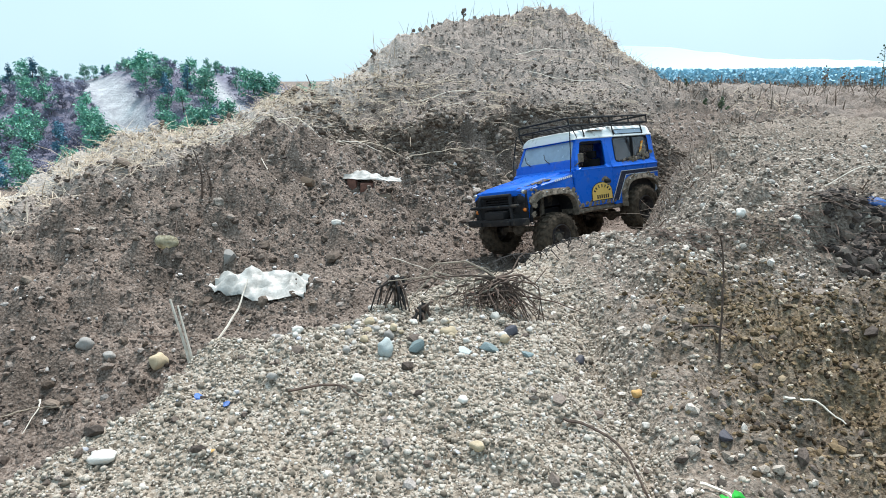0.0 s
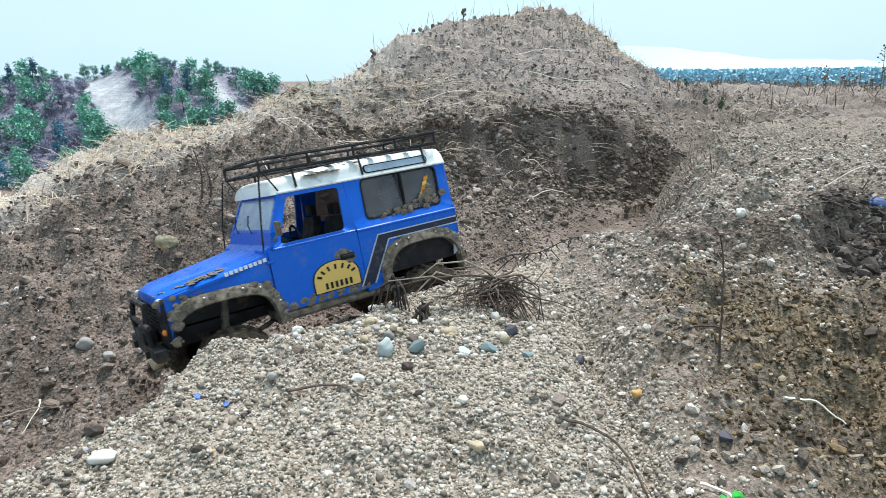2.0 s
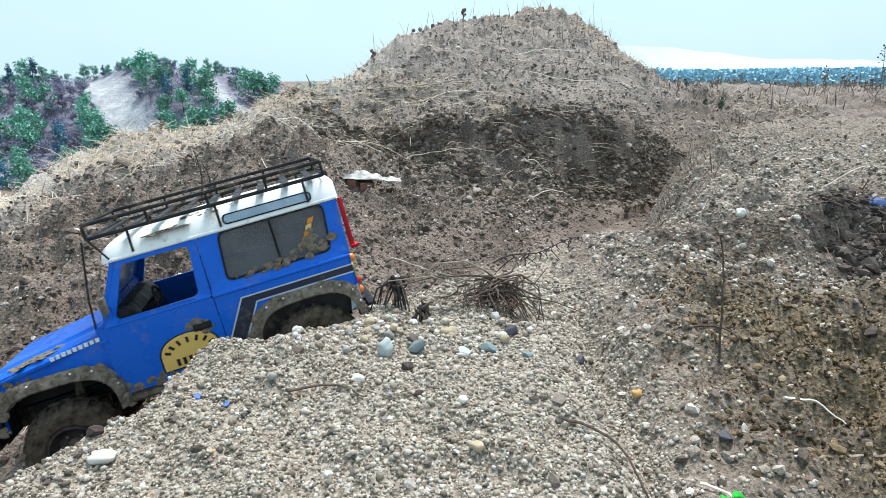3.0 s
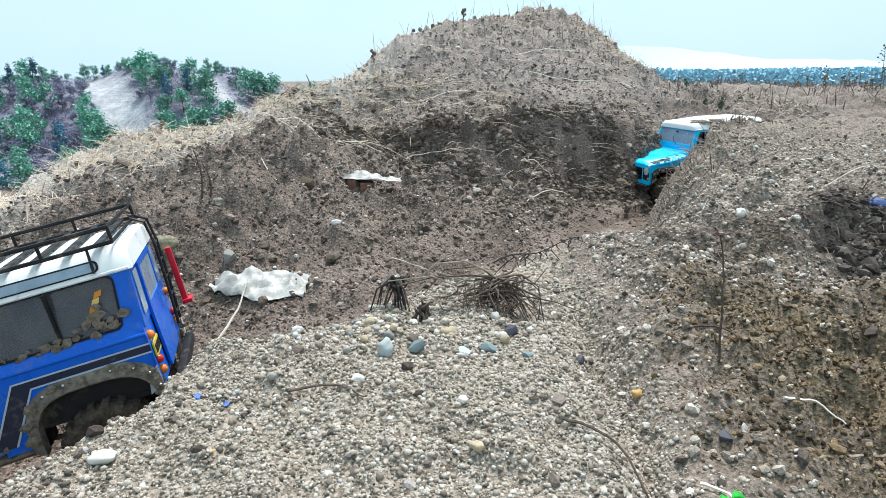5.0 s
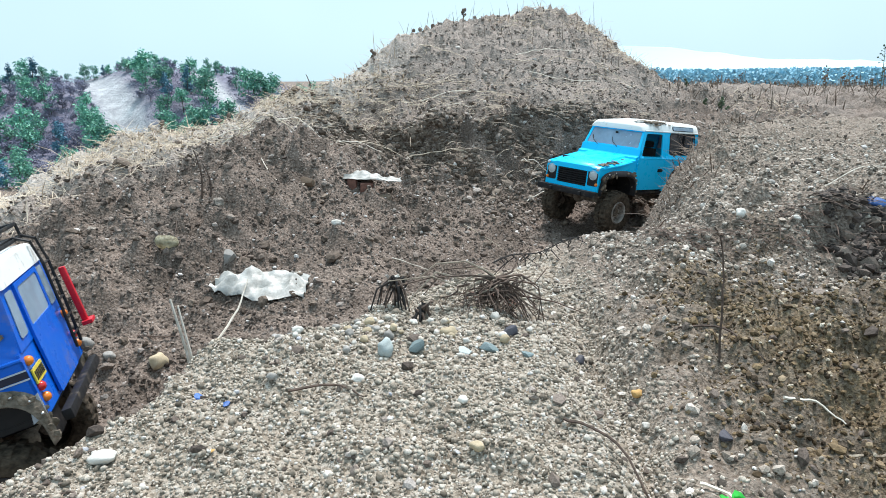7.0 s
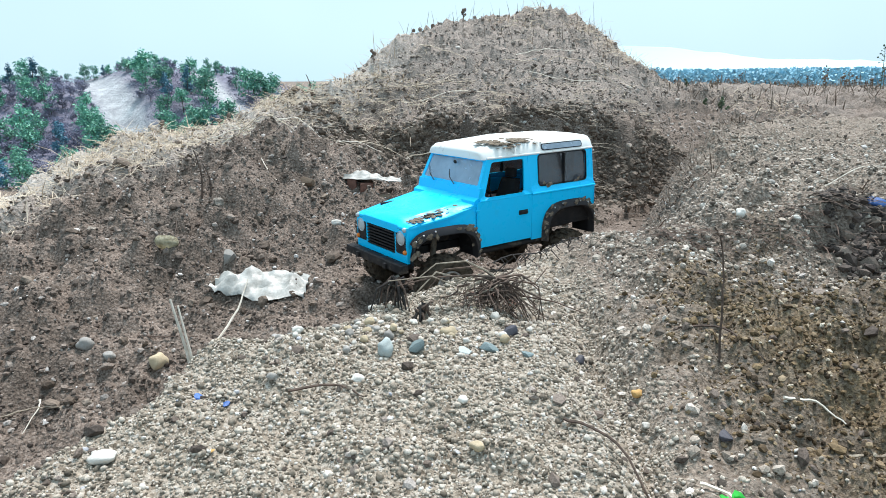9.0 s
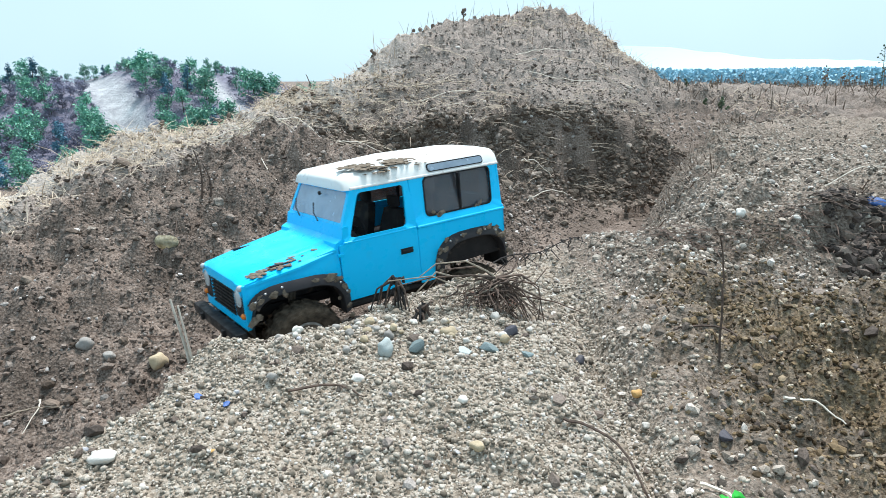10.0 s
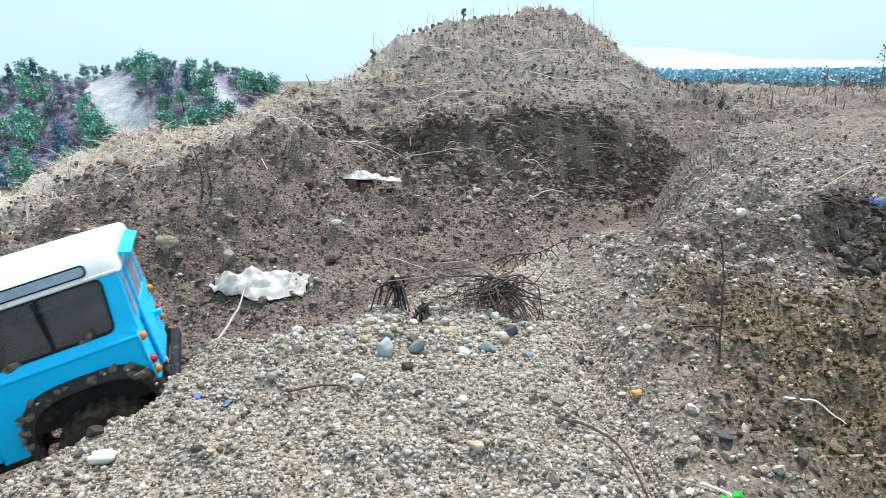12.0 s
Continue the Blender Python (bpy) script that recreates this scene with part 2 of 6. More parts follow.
def vnoise(x, y, seed):
    """Smooth value noise, 0 to 1, one cell a unit."""
    ix, iy = np.floor(x), np.floor(y)
    fx, fy = x - ix, y - iy
    fx, fy = fx * fx * (3 - 2 * fx), fy * fy * (3 - 2 * fy)
    a, b = lattice(ix, iy, seed), lattice(ix + 1, iy, seed)
    c, d = lattice(ix, iy + 1, seed), lattice(ix + 1, iy + 1, seed)
    return (a + (b - a) * fx) * (1 - fy) + (c + (d - c) * fx) * fy


def fbm(x, y, size, seed, octaves=4):
    """Noise round 0, about -1 to 1, whose largest lumps are size metres across."""
    total, amp, norm = 0, 1.0, 0
    for o in range(octaves):
        k = 2 ** o / size
        total = total + amp * (2 * vnoise(x * k + 0.37 * o, y * k + 0.71 * o, seed + o) - 1)
        norm += amp
        amp *= 0.55
    return total / norm * 1.6


def step(a, b, v):
    w = np.clip((v - a) / (b - a), 0, 1)
    return w * w * (3 - 2 * w)


def curve_at(v, knots):
    """A smooth function through a few knots (v, value)."""
    ks = np.array([k[0] for k in knots], float)
    vs = np.array([k[1] for k in knots], float)
    m = np.gradient(vs, ks)
    v = np.clip(v, ks[0], ks[-1])
    i = np.clip(np.searchsorted(ks, v) - 1, 0, len(ks) - 2)
    h = ks[i + 1] - ks[i]
    u = (v - ks[i]) / h
    return ((2 * u**3 - 3 * u**2 + 1) * vs[i] + (u**3 - 2 * u**2 + u) * h * m[i]
            + (3 * u**2 - 2 * u**3) * vs[i + 1] + (u**3 - u**2) * h * m[i + 1])


# the rut in which the vehicles come: y, height and half width over x
RUT_Y = [(-40, -1.0), (-3, 0.0), (-1.0, 0.41), (-0.57, 0.575), (-0.48, 0.625), (-0.3, 0.745), (-0.19, 0.84), (-0.083, 0.968), (0.03, 1.1), (0.158, 1.27),
         (0.283, 1.45), (0.45, 1.72), (0.547, 1.825), (0.65, 1.945), (0.78, 2.055), (1.1, 2.2), (1.6, 2.32), (2.2, 2.4), (6, 2.5), (40, 2.5)]
RUT_Z = [(-40, -1.000), (-3, -0.300), (-0.9, -0.162), (-0.57, -0.122), (-0.48, -0.104), (-0.38, -0.077), (-0.28, -0.042), (-0.2, -0.022), (-0.08, -0.014), (0.05, -0.026), (0.2, -0.030), (0.4, -0.026), (0.75, -0.018),
         (1.0, -0.037), (1.5, -0.082), (2.2, -0.070), (4, 0.100), (40, 0.200)]


def rut_side(x, y):
    """Signed distance from the rut's middle: positive towards the near bank."""
    slope = (curve_at(x + 0.02, RUT_Y) - curve_at(x - 0.02, RUT_Y)) / 0.04
    return (curve_at(x, RUT_Y) - y) / np.sqrt(1 + slope**2)


# the skyline of bank and mound: height over x along the crest; and the brow of the cut face
CREST_Z = [(-6, -1.5), (-2, -0.35), (-1.01, 0.099), (-0.84, 0.188), (-0.62, 0.245), (-0.43, 0.324), (-0.26, 0.425), (-0.08, 0.530), (0.08, 0.589), (0.27, 0.622), (0.41, 0.634), (0.51, 0.618),
           (0.60, 0.578), (0.68, 0.522), (0.75, 0.463), (0.85, 0.404), (1.0, 0.346), (1.3, 0.29), (40, 0.28)]
LIP_Z = [(-6, 0.12), (-0.4, 0.15), (-0.25, 0.185), (-0.14, 0.217), (0.03, 0.244), (0.37, 0.252), (0.5, 0.244), (0.57, 0.226), (0.66, 0.176), (0.78, 0.11), (1.1, 0.12), (1.5, 0.2), (40, 0.25)]


def crest_y(x):
    return np.minimum(1.47 + 1.13 * (np.maximum(x, -6) + 1.0), 2.85)


def mound_lip(x, y):
    """Where the mound's cut face stands, as y over x."""
    return (2.0 + 0.10 * step(0.3, 0.75, x) + 0.25 * step(0.7, 1.2, x) + 0.22 * step(-0.25, -0.55, x)
            + 0.075 * fbm(x, y * 0.3, 0.42, 21, 4) + 0.015 * fbm(x, y * 0.2, 0.06, 25, 2))


def overhang(x, y):
    """How far the brow of the cut leans out over its foot."""
    lip = mound_lip(x, y)
    lean = 0.018 + 0.035 * fbm(x, y, 0.16, 27, 2)
    return -np.maximum(lean, 0) * step(lip - 0.05, lip - 0.005, y) * step(lip + 0.20, lip + 0.02, y) * step(-0.45, -0.2, x) * step(0.85, 0.62, x)


def bowl_height(x, y, d, zt):
    m = np.maximum(-d - 0.11, 0)
    k = 0.245 - 0.175 * step(-0.42, 0.02, x) - 0.055 * step(-0.55, -1.1, x)
    my = np.maximum(y - curve_at(x, RUT_Y) - 0.12, 0)
    return zt + (0.022 + 0.016 * step(-0.12, 0.05, x) * step(0.75, 0.4, x)) * step(0.02, 0.15, m) + k * np.minimum(m * 0.3 + my * 0.7, 3.0) + 0.05 * step(0.08, 0.3, m) * step(-0.25, -0.6, x)


def land(x, y, fine=True):
    """Height of the ground, and how much of it is gravel, sand and dry grass slope."""
    d = rut_side(x, y)
    zt = curve_at(x, RUT_Z)
    # near bank: gravel berm before the rut, a furrow, and the sandy bank that rises to the plain
    berm = 0.090 + 0.034 * step(0.0, -0.25, x) * step(0.75, 0.4, y) - 0.10 * step(0.42, 0.1, y) * step(0.3, -0.3, x) * 0.3
    plain = 0.195 + 0.05 * step(0.8, 1.9, y) + 0.05 * step(1.8, 4.0, y) + 0.02 * fbm(x, y, 0.9, 3, 2)
    sharp = step(0.44, 0.54, x)
    brow_y = y + 0.05 * fbm(x, y, 0.2, 15, 3)
    plain = plain - 0.06 * (sharp * step(0.865, 0.825, brow_y) + (1 - sharp) * step(0.98, 0.70, brow_y)) - 0.085 * step(0.81, 0.32, y)
    furrow_x = 0.15 + 0.04 * fbm(x * 0, y, 0.5, 5, 2)
    rise = np.maximum(x - furrow_x, 0)
    bank = berm - 0.035 * np.exp(-((x - furrow_x) / 0.035) ** 2) * step(0.85, 0.7, y) + 0.62 * rise - 0.05 * step(0.05, 0.3, rise)
    soft = 0.03
    near = -soft * np.log(np.exp(-bank / soft) + np.exp(-plain / soft))
    near = np.where(x < furrow_x, np.minimum(bank, plain), near)
    edge = 0.165 + 0.20 * step(0.12, 0.40, x) * step(0.80, 0.55, x) + 0.03 * fbm(x, y, 0.22, 11, 3)
    wn_ = step(0.095, edge, d)
    # the berm breaks off to the left, where the rut turns down past the camera
    brink = curve_at(y, [(-40, -0.46), (0.2, -0.465), (0.32, -0.42), (0.40, -0.373), (0.48, -0.323), (0.6, -0.25), (0.66, -0.25), (0.75, -0.5), (40, -0.5)])
    wn_ = wn_ * step(brink - 0.06, brink + 0.012, x + 0.02 * fbm(x, y, 0.14, 13, 3))
    # far side: the bowl, the left bank that climbs to its crest, and the mound with its cut face
    m = np.maximum(-d - 0.11, 0)
    lip = mound_lip(x, y)
    crest = crest_y(x)
    top = curve_at(x, CREST_Z)
    bowl = bowl_height(x, y, d, zt)
    base = bowl_height(x, crest, rut_side(x, crest), zt)
    climb = np.clip((y - curve_at(x, RUT_Y) - 0.12) / (crest - curve_at(x, RUT_Y) - 0.12), 0, 1)
    slope = bowl + (top - base) * climb ** 1.5
    brow = curve_at(x, LIP_Z)
    up = np.clip((y - lip) / (crest - lip), 0, 1)
    heap = brow + (top - brow) * (up + 0.32 * up * (1 - up))
    foot = bowl + 0.05 * step(lip - 0.40, lip - 0.10, y) * step(0.75, 0.5, x)
    cut = step(lip - 0.16, lip + 0.01, y)
    mound = foot * (1 - cut) + heap * cut
    on_mound = step(-0.50, -0.22, x)
    far = slope * (1 - on_mound) + mound * on_mound
    far = far - 0.75 * np.maximum(y - crest, 0) - 0.04 * np.exp(-((x + 0.24) / 0.12) ** 2 - ((y - 1.87) / 0.08) ** 2)
    far = np.where((y > crest) & (x > 0.1), np.maximum(far, 0.24), np.maximum(far, -30))
    side_plain = step(0.85, 1.5, x) * step(0.1, 0.55, -d)
    far = far * (1 - side_plain) + np.maximum(far, plain) * side_plain
    z = np.where(d > 0, zt + (near - zt) * wn_, far)
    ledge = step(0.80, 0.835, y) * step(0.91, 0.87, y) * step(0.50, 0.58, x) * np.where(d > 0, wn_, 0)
    # far country: the plain stays level to the right, the pit opens to the left
    away = step(6.0, 30.0, np.hypot(x, y))
    pit = step(0.06, -0.25, np.arctan2(x, np.maximum(y, 0.1)))
    z = z * (1 - away) + away * (-6.0 * (1 - pit) - 14.0 * pit)
    z = np.where(y < -0.2, 0.1, z)
    gravel = np.where(d > 0, wn_ * np.clip(1 - step(-0.01, 0.06, x - furrow_x) * 0.75 + step(0.15, 0.2, near) * 0.22, 0, 1), 0)
    sand = np.where(d > 0, wn_, 0) * step(0.03, 0.19, x - furrow_x + 0.04 * fbm(x, y, 0.12, 39, 3)) * step(0.22, 0.15, near + 0.03 * fbm(x, y, 0.1, 31))
    sand = sand * step(0.86, 0.66, y + 0.08 * fbm(x, y, 0.15, 37, 2))
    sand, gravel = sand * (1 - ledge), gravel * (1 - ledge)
    grass = np.where(d < 0, step(-0.42, -0.12, y - crest + 0.12 * fbm(x, y, 0.3, 33)) * step(0.15, -0.35, x), 0)
    grass = np.maximum(grass, np.where(d < 0, 0.34 * step(0.2, 0.36, far + 0.04 * fbm(x, y, 0.2, 35)), 0))
    grass = grass * (1 - away)
    block = np.exp(-((x + 0.50) / 0.10) ** 4 - ((y - 1.36) / 0.10) ** 4) * 0.045 + np.exp(-((x + 0.36) / 0.13) ** 4 - ((y - 1.62) / 0.09) ** 4) * 0.05
    z = z + np.where(d < 0, block, 0) + np.where(d > 0.12, 0.075 * np.exp(-((x - 0.57) / 0.06) ** 2 - ((y - 1.5) / 0.09) ** 2), 0)
    wall = step(lip - 0.30, lip - 0.06, y) * (1 - step(lip - 0.01, lip + 0.04, y)) * step(-0.5, -0.2, x) * step(1.3, 0.9, x)
    if fine:
        close = step(8, 3, np.hypot(x, y))
        rough = np.where(d > 0, 0.6 + 0.7 * sand, 0.75 + 0.55 * step(0.08, 0.25, m)) * np.where(np.abs(d) < 0.1, 0.45, 1.0)
        z = z + close * rough * (0.019 * fbm(x, y, 0.16, 41, 4) + 0.020 * np.abs(fbm(x, y, 0.05, 47, 3)) - 0.007)
        z = z + close * (0.7 + 0.5 * sand) * np.where(np.abs(d) < 0.09, 0.3, 1) * 0.0085 * fbm(x, y, 0.022, 67, 2) * (1 - 0.6 * gravel)
        clod = np.abs(fbm(x + 0.02 * fbm(x, y, 0.1, 61), y, 0.09, 53, 3))
        z = z + close * (np.where(d < 0, step(0.06, 0.3, m), 0) * (1 - grass) + 0.8 * sand) * 0.034 * (clod - 0.4) + wall * 0.040 * fbm(x, y, 0.10, 57, 4) * close
        lumps = np.where(d > 0.10, step(0.62, 0.80, y) * step(0.20, 0.34, x), 0) * close      # churned edge of the plain
        z = z + lumps * (0.026 * fbm(x, y, 0.11, 101, 4) * step(2.6, 1.3, y) - 0.014 * step(0.25, 0.0, np.abs(fbm(x, y, 0.17, 103, 3))) * step(2.0, 1.2, y))
    return z, gravel, sand, grass


def axis(stops):
    """Grid lines from (start, step) pairs: each stretch's step grows evenly to the next one's."""
    out = [stops[0][0]]
    for (a, s0), (b, s1) in zip(stops, stops[1:]):
        while out[-1] < b - 1e-6:
            u = (out[-1] - a) / (b - a)
            out.append(out[-1] + s0 * (s1 / s0) ** max(0, min(1, u)))
    return np.array(out)


def grid_mesh(name, xs, ys, zfun):
    gx, gy = np.meshgrid(xs, ys)
    z, *masks = zfun(gx.ravel(), gy.ravel())
    lean = overhang(gx.ravel(), gy.ravel()) if zfun is land else 0
    co = np.column_stack([gx.ravel(), gy.ravel() + lean, z]).astype(np.float32)
    nx, ny = len(xs), len(ys)
    i = np.arange(nx * ny).reshape(ny, nx)
    quads = np.stack([i[:-1, :-1], i[:-1, 1:], i[1:, 1:], i[1:, :-1]], -1).reshape(-1, 4)
    me = bpy.data.meshes.new(name)
    me.vertices.add(len(co))
    me.vertices.foreach_set("co", co.ravel())
    me.loops.add(quads.size)
    me.loops.foreach_set("vertex_index", quads.ravel().astype(np.int32))
    me.polygons.add(len(quads))
    me.polygons.foreach_set("loop_start", np.arange(0, quads.size, 4, dtype=np.int32))
    me.polygons.foreach_set("use_smooth", np.ones(len(quads), bool))
    for label, m in zip(("gravel", "sand", "grass"), masks):
        me.attributes.new(label, "FLOAT", "POINT").data.foreach_set("value", m.astype(np.float32))
    me.update(calc_edges=True)
    return me


GX = axis([(-900, 200), (-60, 12), (-8, 0.6), (-2.2, 0.03), (-1.05, 0.006), (1.05, 0.006), (2.6, 0.03), (8, 0.5), (60, 12), (900, 200)])
GY = axis([(-60, 20), (-2, 0.4), (0.2, 0.03), (0.3, 0.006), (1.4, 0.006), (3.4, 0.016), (6, 0.1), (20, 1.5), (60, 10), (300, 60), (3500, 500)])
ground = new("ground", grid_mesh("ground", GX, GY, land))
ground.data.materials.append(MAT_SOIL)
tagged(ground, "brown churned soil with pale gravel and sandy banks", "ground", kind="structure")
# ---- mesh helpers ----
def part(name, bm, material, parent=None, label="", smooth=False, kind=""):
    me = bpy.data.meshes.new(name)
    bmesh.ops.recalc_face_normals(bm, faces=bm.faces)
    bm.to_mesh(me)
    bm.free()
    for m in material if isinstance(material, (list, tuple)) else (material,):
        me.materials.append(m)
    if smooth:
        me.polygons.foreach_set("use_smooth", np.ones(len(me.polygons), bool))
        me.set_sharp_from_angle(angle=radians(40))
    ob = new(name, me)
    if parent:
        ob.parent = parent
    if label:
        ob["label"] = label
    if kind:
        ob["kind"] = kind
    return ob


def loft(bm, rings, close=True, caps=True):
    """Skin of equal rings of points; returns the vertices."""
    vs = [[bm.verts.new(p) for p in r] for r in rings]
    n = len(vs[0])
    for a, b in zip(vs, vs[1:]):
        for i in range(n if close else n - 1):
            j = (i + 1) % n
            bm.faces.new((a[i], a[j], b[j], b[i]))
    if caps and close:
        bm.faces.new(vs[0][::-1])
        bm.faces.new(vs[-1])
    return vs


def box(bm, x0, x1, y0, y1, z0, z1, bevel=0.0):
    r = bmesh.ops.create_cube(bm, size=1, matrix=Matrix.LocRotScale(((x0 + x1) / 2, (y0 + y1) / 2, (z0 + z1) / 2), None, (abs(x1 - x0), abs(y1 - y0), abs(z1 - z0))))
    if bevel:
        es = list({e for v in r["verts"] for e in v.link_edges})
        bmesh.ops.bevel(bm, geom=es, offset=bevel, segments=2, affect="EDGES", profile=0.6)


def tube(bm, points, radius, sides=6, taper=None):
    """A round bar along points; taper: the radius at its far end."""
    pts = [Vector(p) for p in points]
    rings = []
    ref = Vector((0.13, 0.27, 1)).normalized()
    for i, p in enumerate(pts):
        t = (pts[min(i + 1, len(pts) - 1)] - pts[max(i - 1, 0)]).normalized()
        u = t.cross(ref)
        if u.length < 1e-3:
            u = t.cross(Vector((1, 0, 0)))
        u.normalize()
        v = t.cross(u)
        r = radius if taper is None else radius + (taper - radius) * i / (len(pts) - 1)
        rings.append([p + r * (math.cos(a) * u + math.sin(a) * v) for a in (2 * math.pi * k / sides for k in range(sides))])
    loft(bm, rings)


def lathe(bm, profile, axis_at, segments=32):
    """Turn (radius, y) points round a line along y through axis_at."""
    cx, cy, cz = axis_at
    vs = [[bm.verts.new((cx + r * math.sin(a), cy + y, cz + r * math.cos(a))) for a in (2 * math.pi * k / segments for k in range(segments))] for r, y in profile]
    for a, b in zip(vs, vs[1:]):
        for i in range(segments):
            j = (i + 1) % segments
            bm.faces.new((a[i], a[j], b[j], b[i]))
    return vs


def rounded(poly, r, n=4):
    """Corners of a polygon (x, z) rounded off."""
    out = []
    for i, p in enumerate(poly):
        p, a, b = Vector(p), Vector(poly[i - 1]), Vector(poly[(i + 1) % len(poly)])
        d0, d1 = (a - p).normalized(), (b - p).normalized()
        for k in range(n + 1):
            u = k / n
            q = (p + d0 * r) * (1 - u) ** 2 + p * 2 * u * (1 - u) + (p + d1 * r) * u ** 2
            out.append((q.x, q.y))
    return out


def radial(poly, c, ang):
    dx, dz = math.cos(ang), math.sin(ang)
    best = 0.0
    for i in range(len(poly)):
        (x0, z0), (x1, z1) = poly[i - 1], poly[i]
        ex, ez = x1 - x0, z1 - z0
        den = dx * ez - dz * ex
        if abs(den) < 1e-12:
            continue
        t = ((x0 - c[0]) * ez - (z0 - c[1]) * ex) / den
        u = ((x0 - c[0]) * dz - (z0 - c[1]) * dx) / den
        if t > 0 and -1e-6 <= u <= 1 + 1e-6:
            best = max(best, t)
    return (c[0] + dx * best, c[1] + dz * best)


def frame_panel(bm, outer, inner, place, thick):
    """A panel with one opening. place(u, v, depth) puts its points in space."""
    c = (sum(p[0] for p in inner) / len(inner), sum(p[1] for p in inner) / len(inner))
    angs = sorted({round(math.atan2(p[1] - c[1], p[0] - c[0]), 5) for p in list(inner) + list(outer)})
    o, i = [radial(outer, c, a) for a in angs], [radial(inner, c, a) for a in angs]
    rings = [[place(*p, 0) for p in o], [place(*p, 0) for p in i], [place(*p, thick) for p in i], [place(*p, thick) for p in o]]
    vs = loft(bm, rings + rings[:1], caps=False)
    bmesh.ops.remove_doubles(bm, verts=bm.verts, dist=1e-6)
    return vs


def flat_panel(bm, poly, place, thick):
    vs = [[bm.verts.new(place(*p, d)) for p in poly] for d in (0, thick)]
    bm.faces.new(vs[0])
    bm.faces.new(vs[1][::-1])
    n = len(poly)
    for k in range(n):
        bm.faces.new((vs[0][k], vs[1][k], vs[1][(k + 1) % n], vs[0][(k + 1) % n]))


# ---- the off-road model vehicles ----
HALF_W, WAIST, GUTTER = 0.0935, 0.147, 0.209
AXLES, TRACK_HALF, TYRE_R, DROP = (0.1250, -0.1530), 0.084, 0.0525, 0.022    # DROP: the springs hold the body up


def side_y(z):
    return HALF_W if z < WAIST else HALF_W - 0.0045 - 0.0105 * (z - WAIST) / (GUTTER - WAIST)


def on_side(s):
    return lambda u, v, d: (u, s * (side_y(v) - d), v)


def arch(cx, n=14, half=0.0615, top=0.111, low=0.066):
    """Outline of a wheel opening, rear to front."""
    pts = []
    half, top, low = half * 0.97, top - (0.010 if cx > 0 else 0.0), low - 0.008
    for k in range(n + 1):
        a = math.pi * (1 - k / n)
        ca, sa = math.cos(a), math.sin(a)
        pts.append((cx + half * math.copysign(abs(ca) ** 0.62, ca), low + (top - low) * sa ** 0.62))
    return pts


def mud_lumps(spots, size, seed, normal="z", thick=(0.25, 0.5)):
    """Dried clods stuck to a surface: flattened, uneven lumps at spots."""
    rnd = random.Random(seed)
    bm = bmesh.new()
    for x, y, z in spots:
        r = size * rnd.uniform(0.45, 1.35)
        got = bmesh.ops.create_icosphere(bm, subdivisions=1, radius=1)
        flat = rnd.uniform(*thick)
        sc = {"z": (r * rnd.uniform(0.8, 1.9), r, r * flat), "y": (r * rnd.uniform(0.8, 1.9), r * flat, r)}[normal]
        turn = rnd.uniform(0, 3.1)
        for v in got["verts"]:
            p = v.co * rnd.uniform(0.65, 1.25)
            p = Vector((p.x * sc[0], p.y * sc[1], p.z * sc[2]))
            if normal == "z":
                p.rotate(Euler((0, 0, turn)))
            else:
                p.rotate(Euler((0, turn * 0.3, 0)))
            v.co = p + Vector((x, y, z))
    return bm


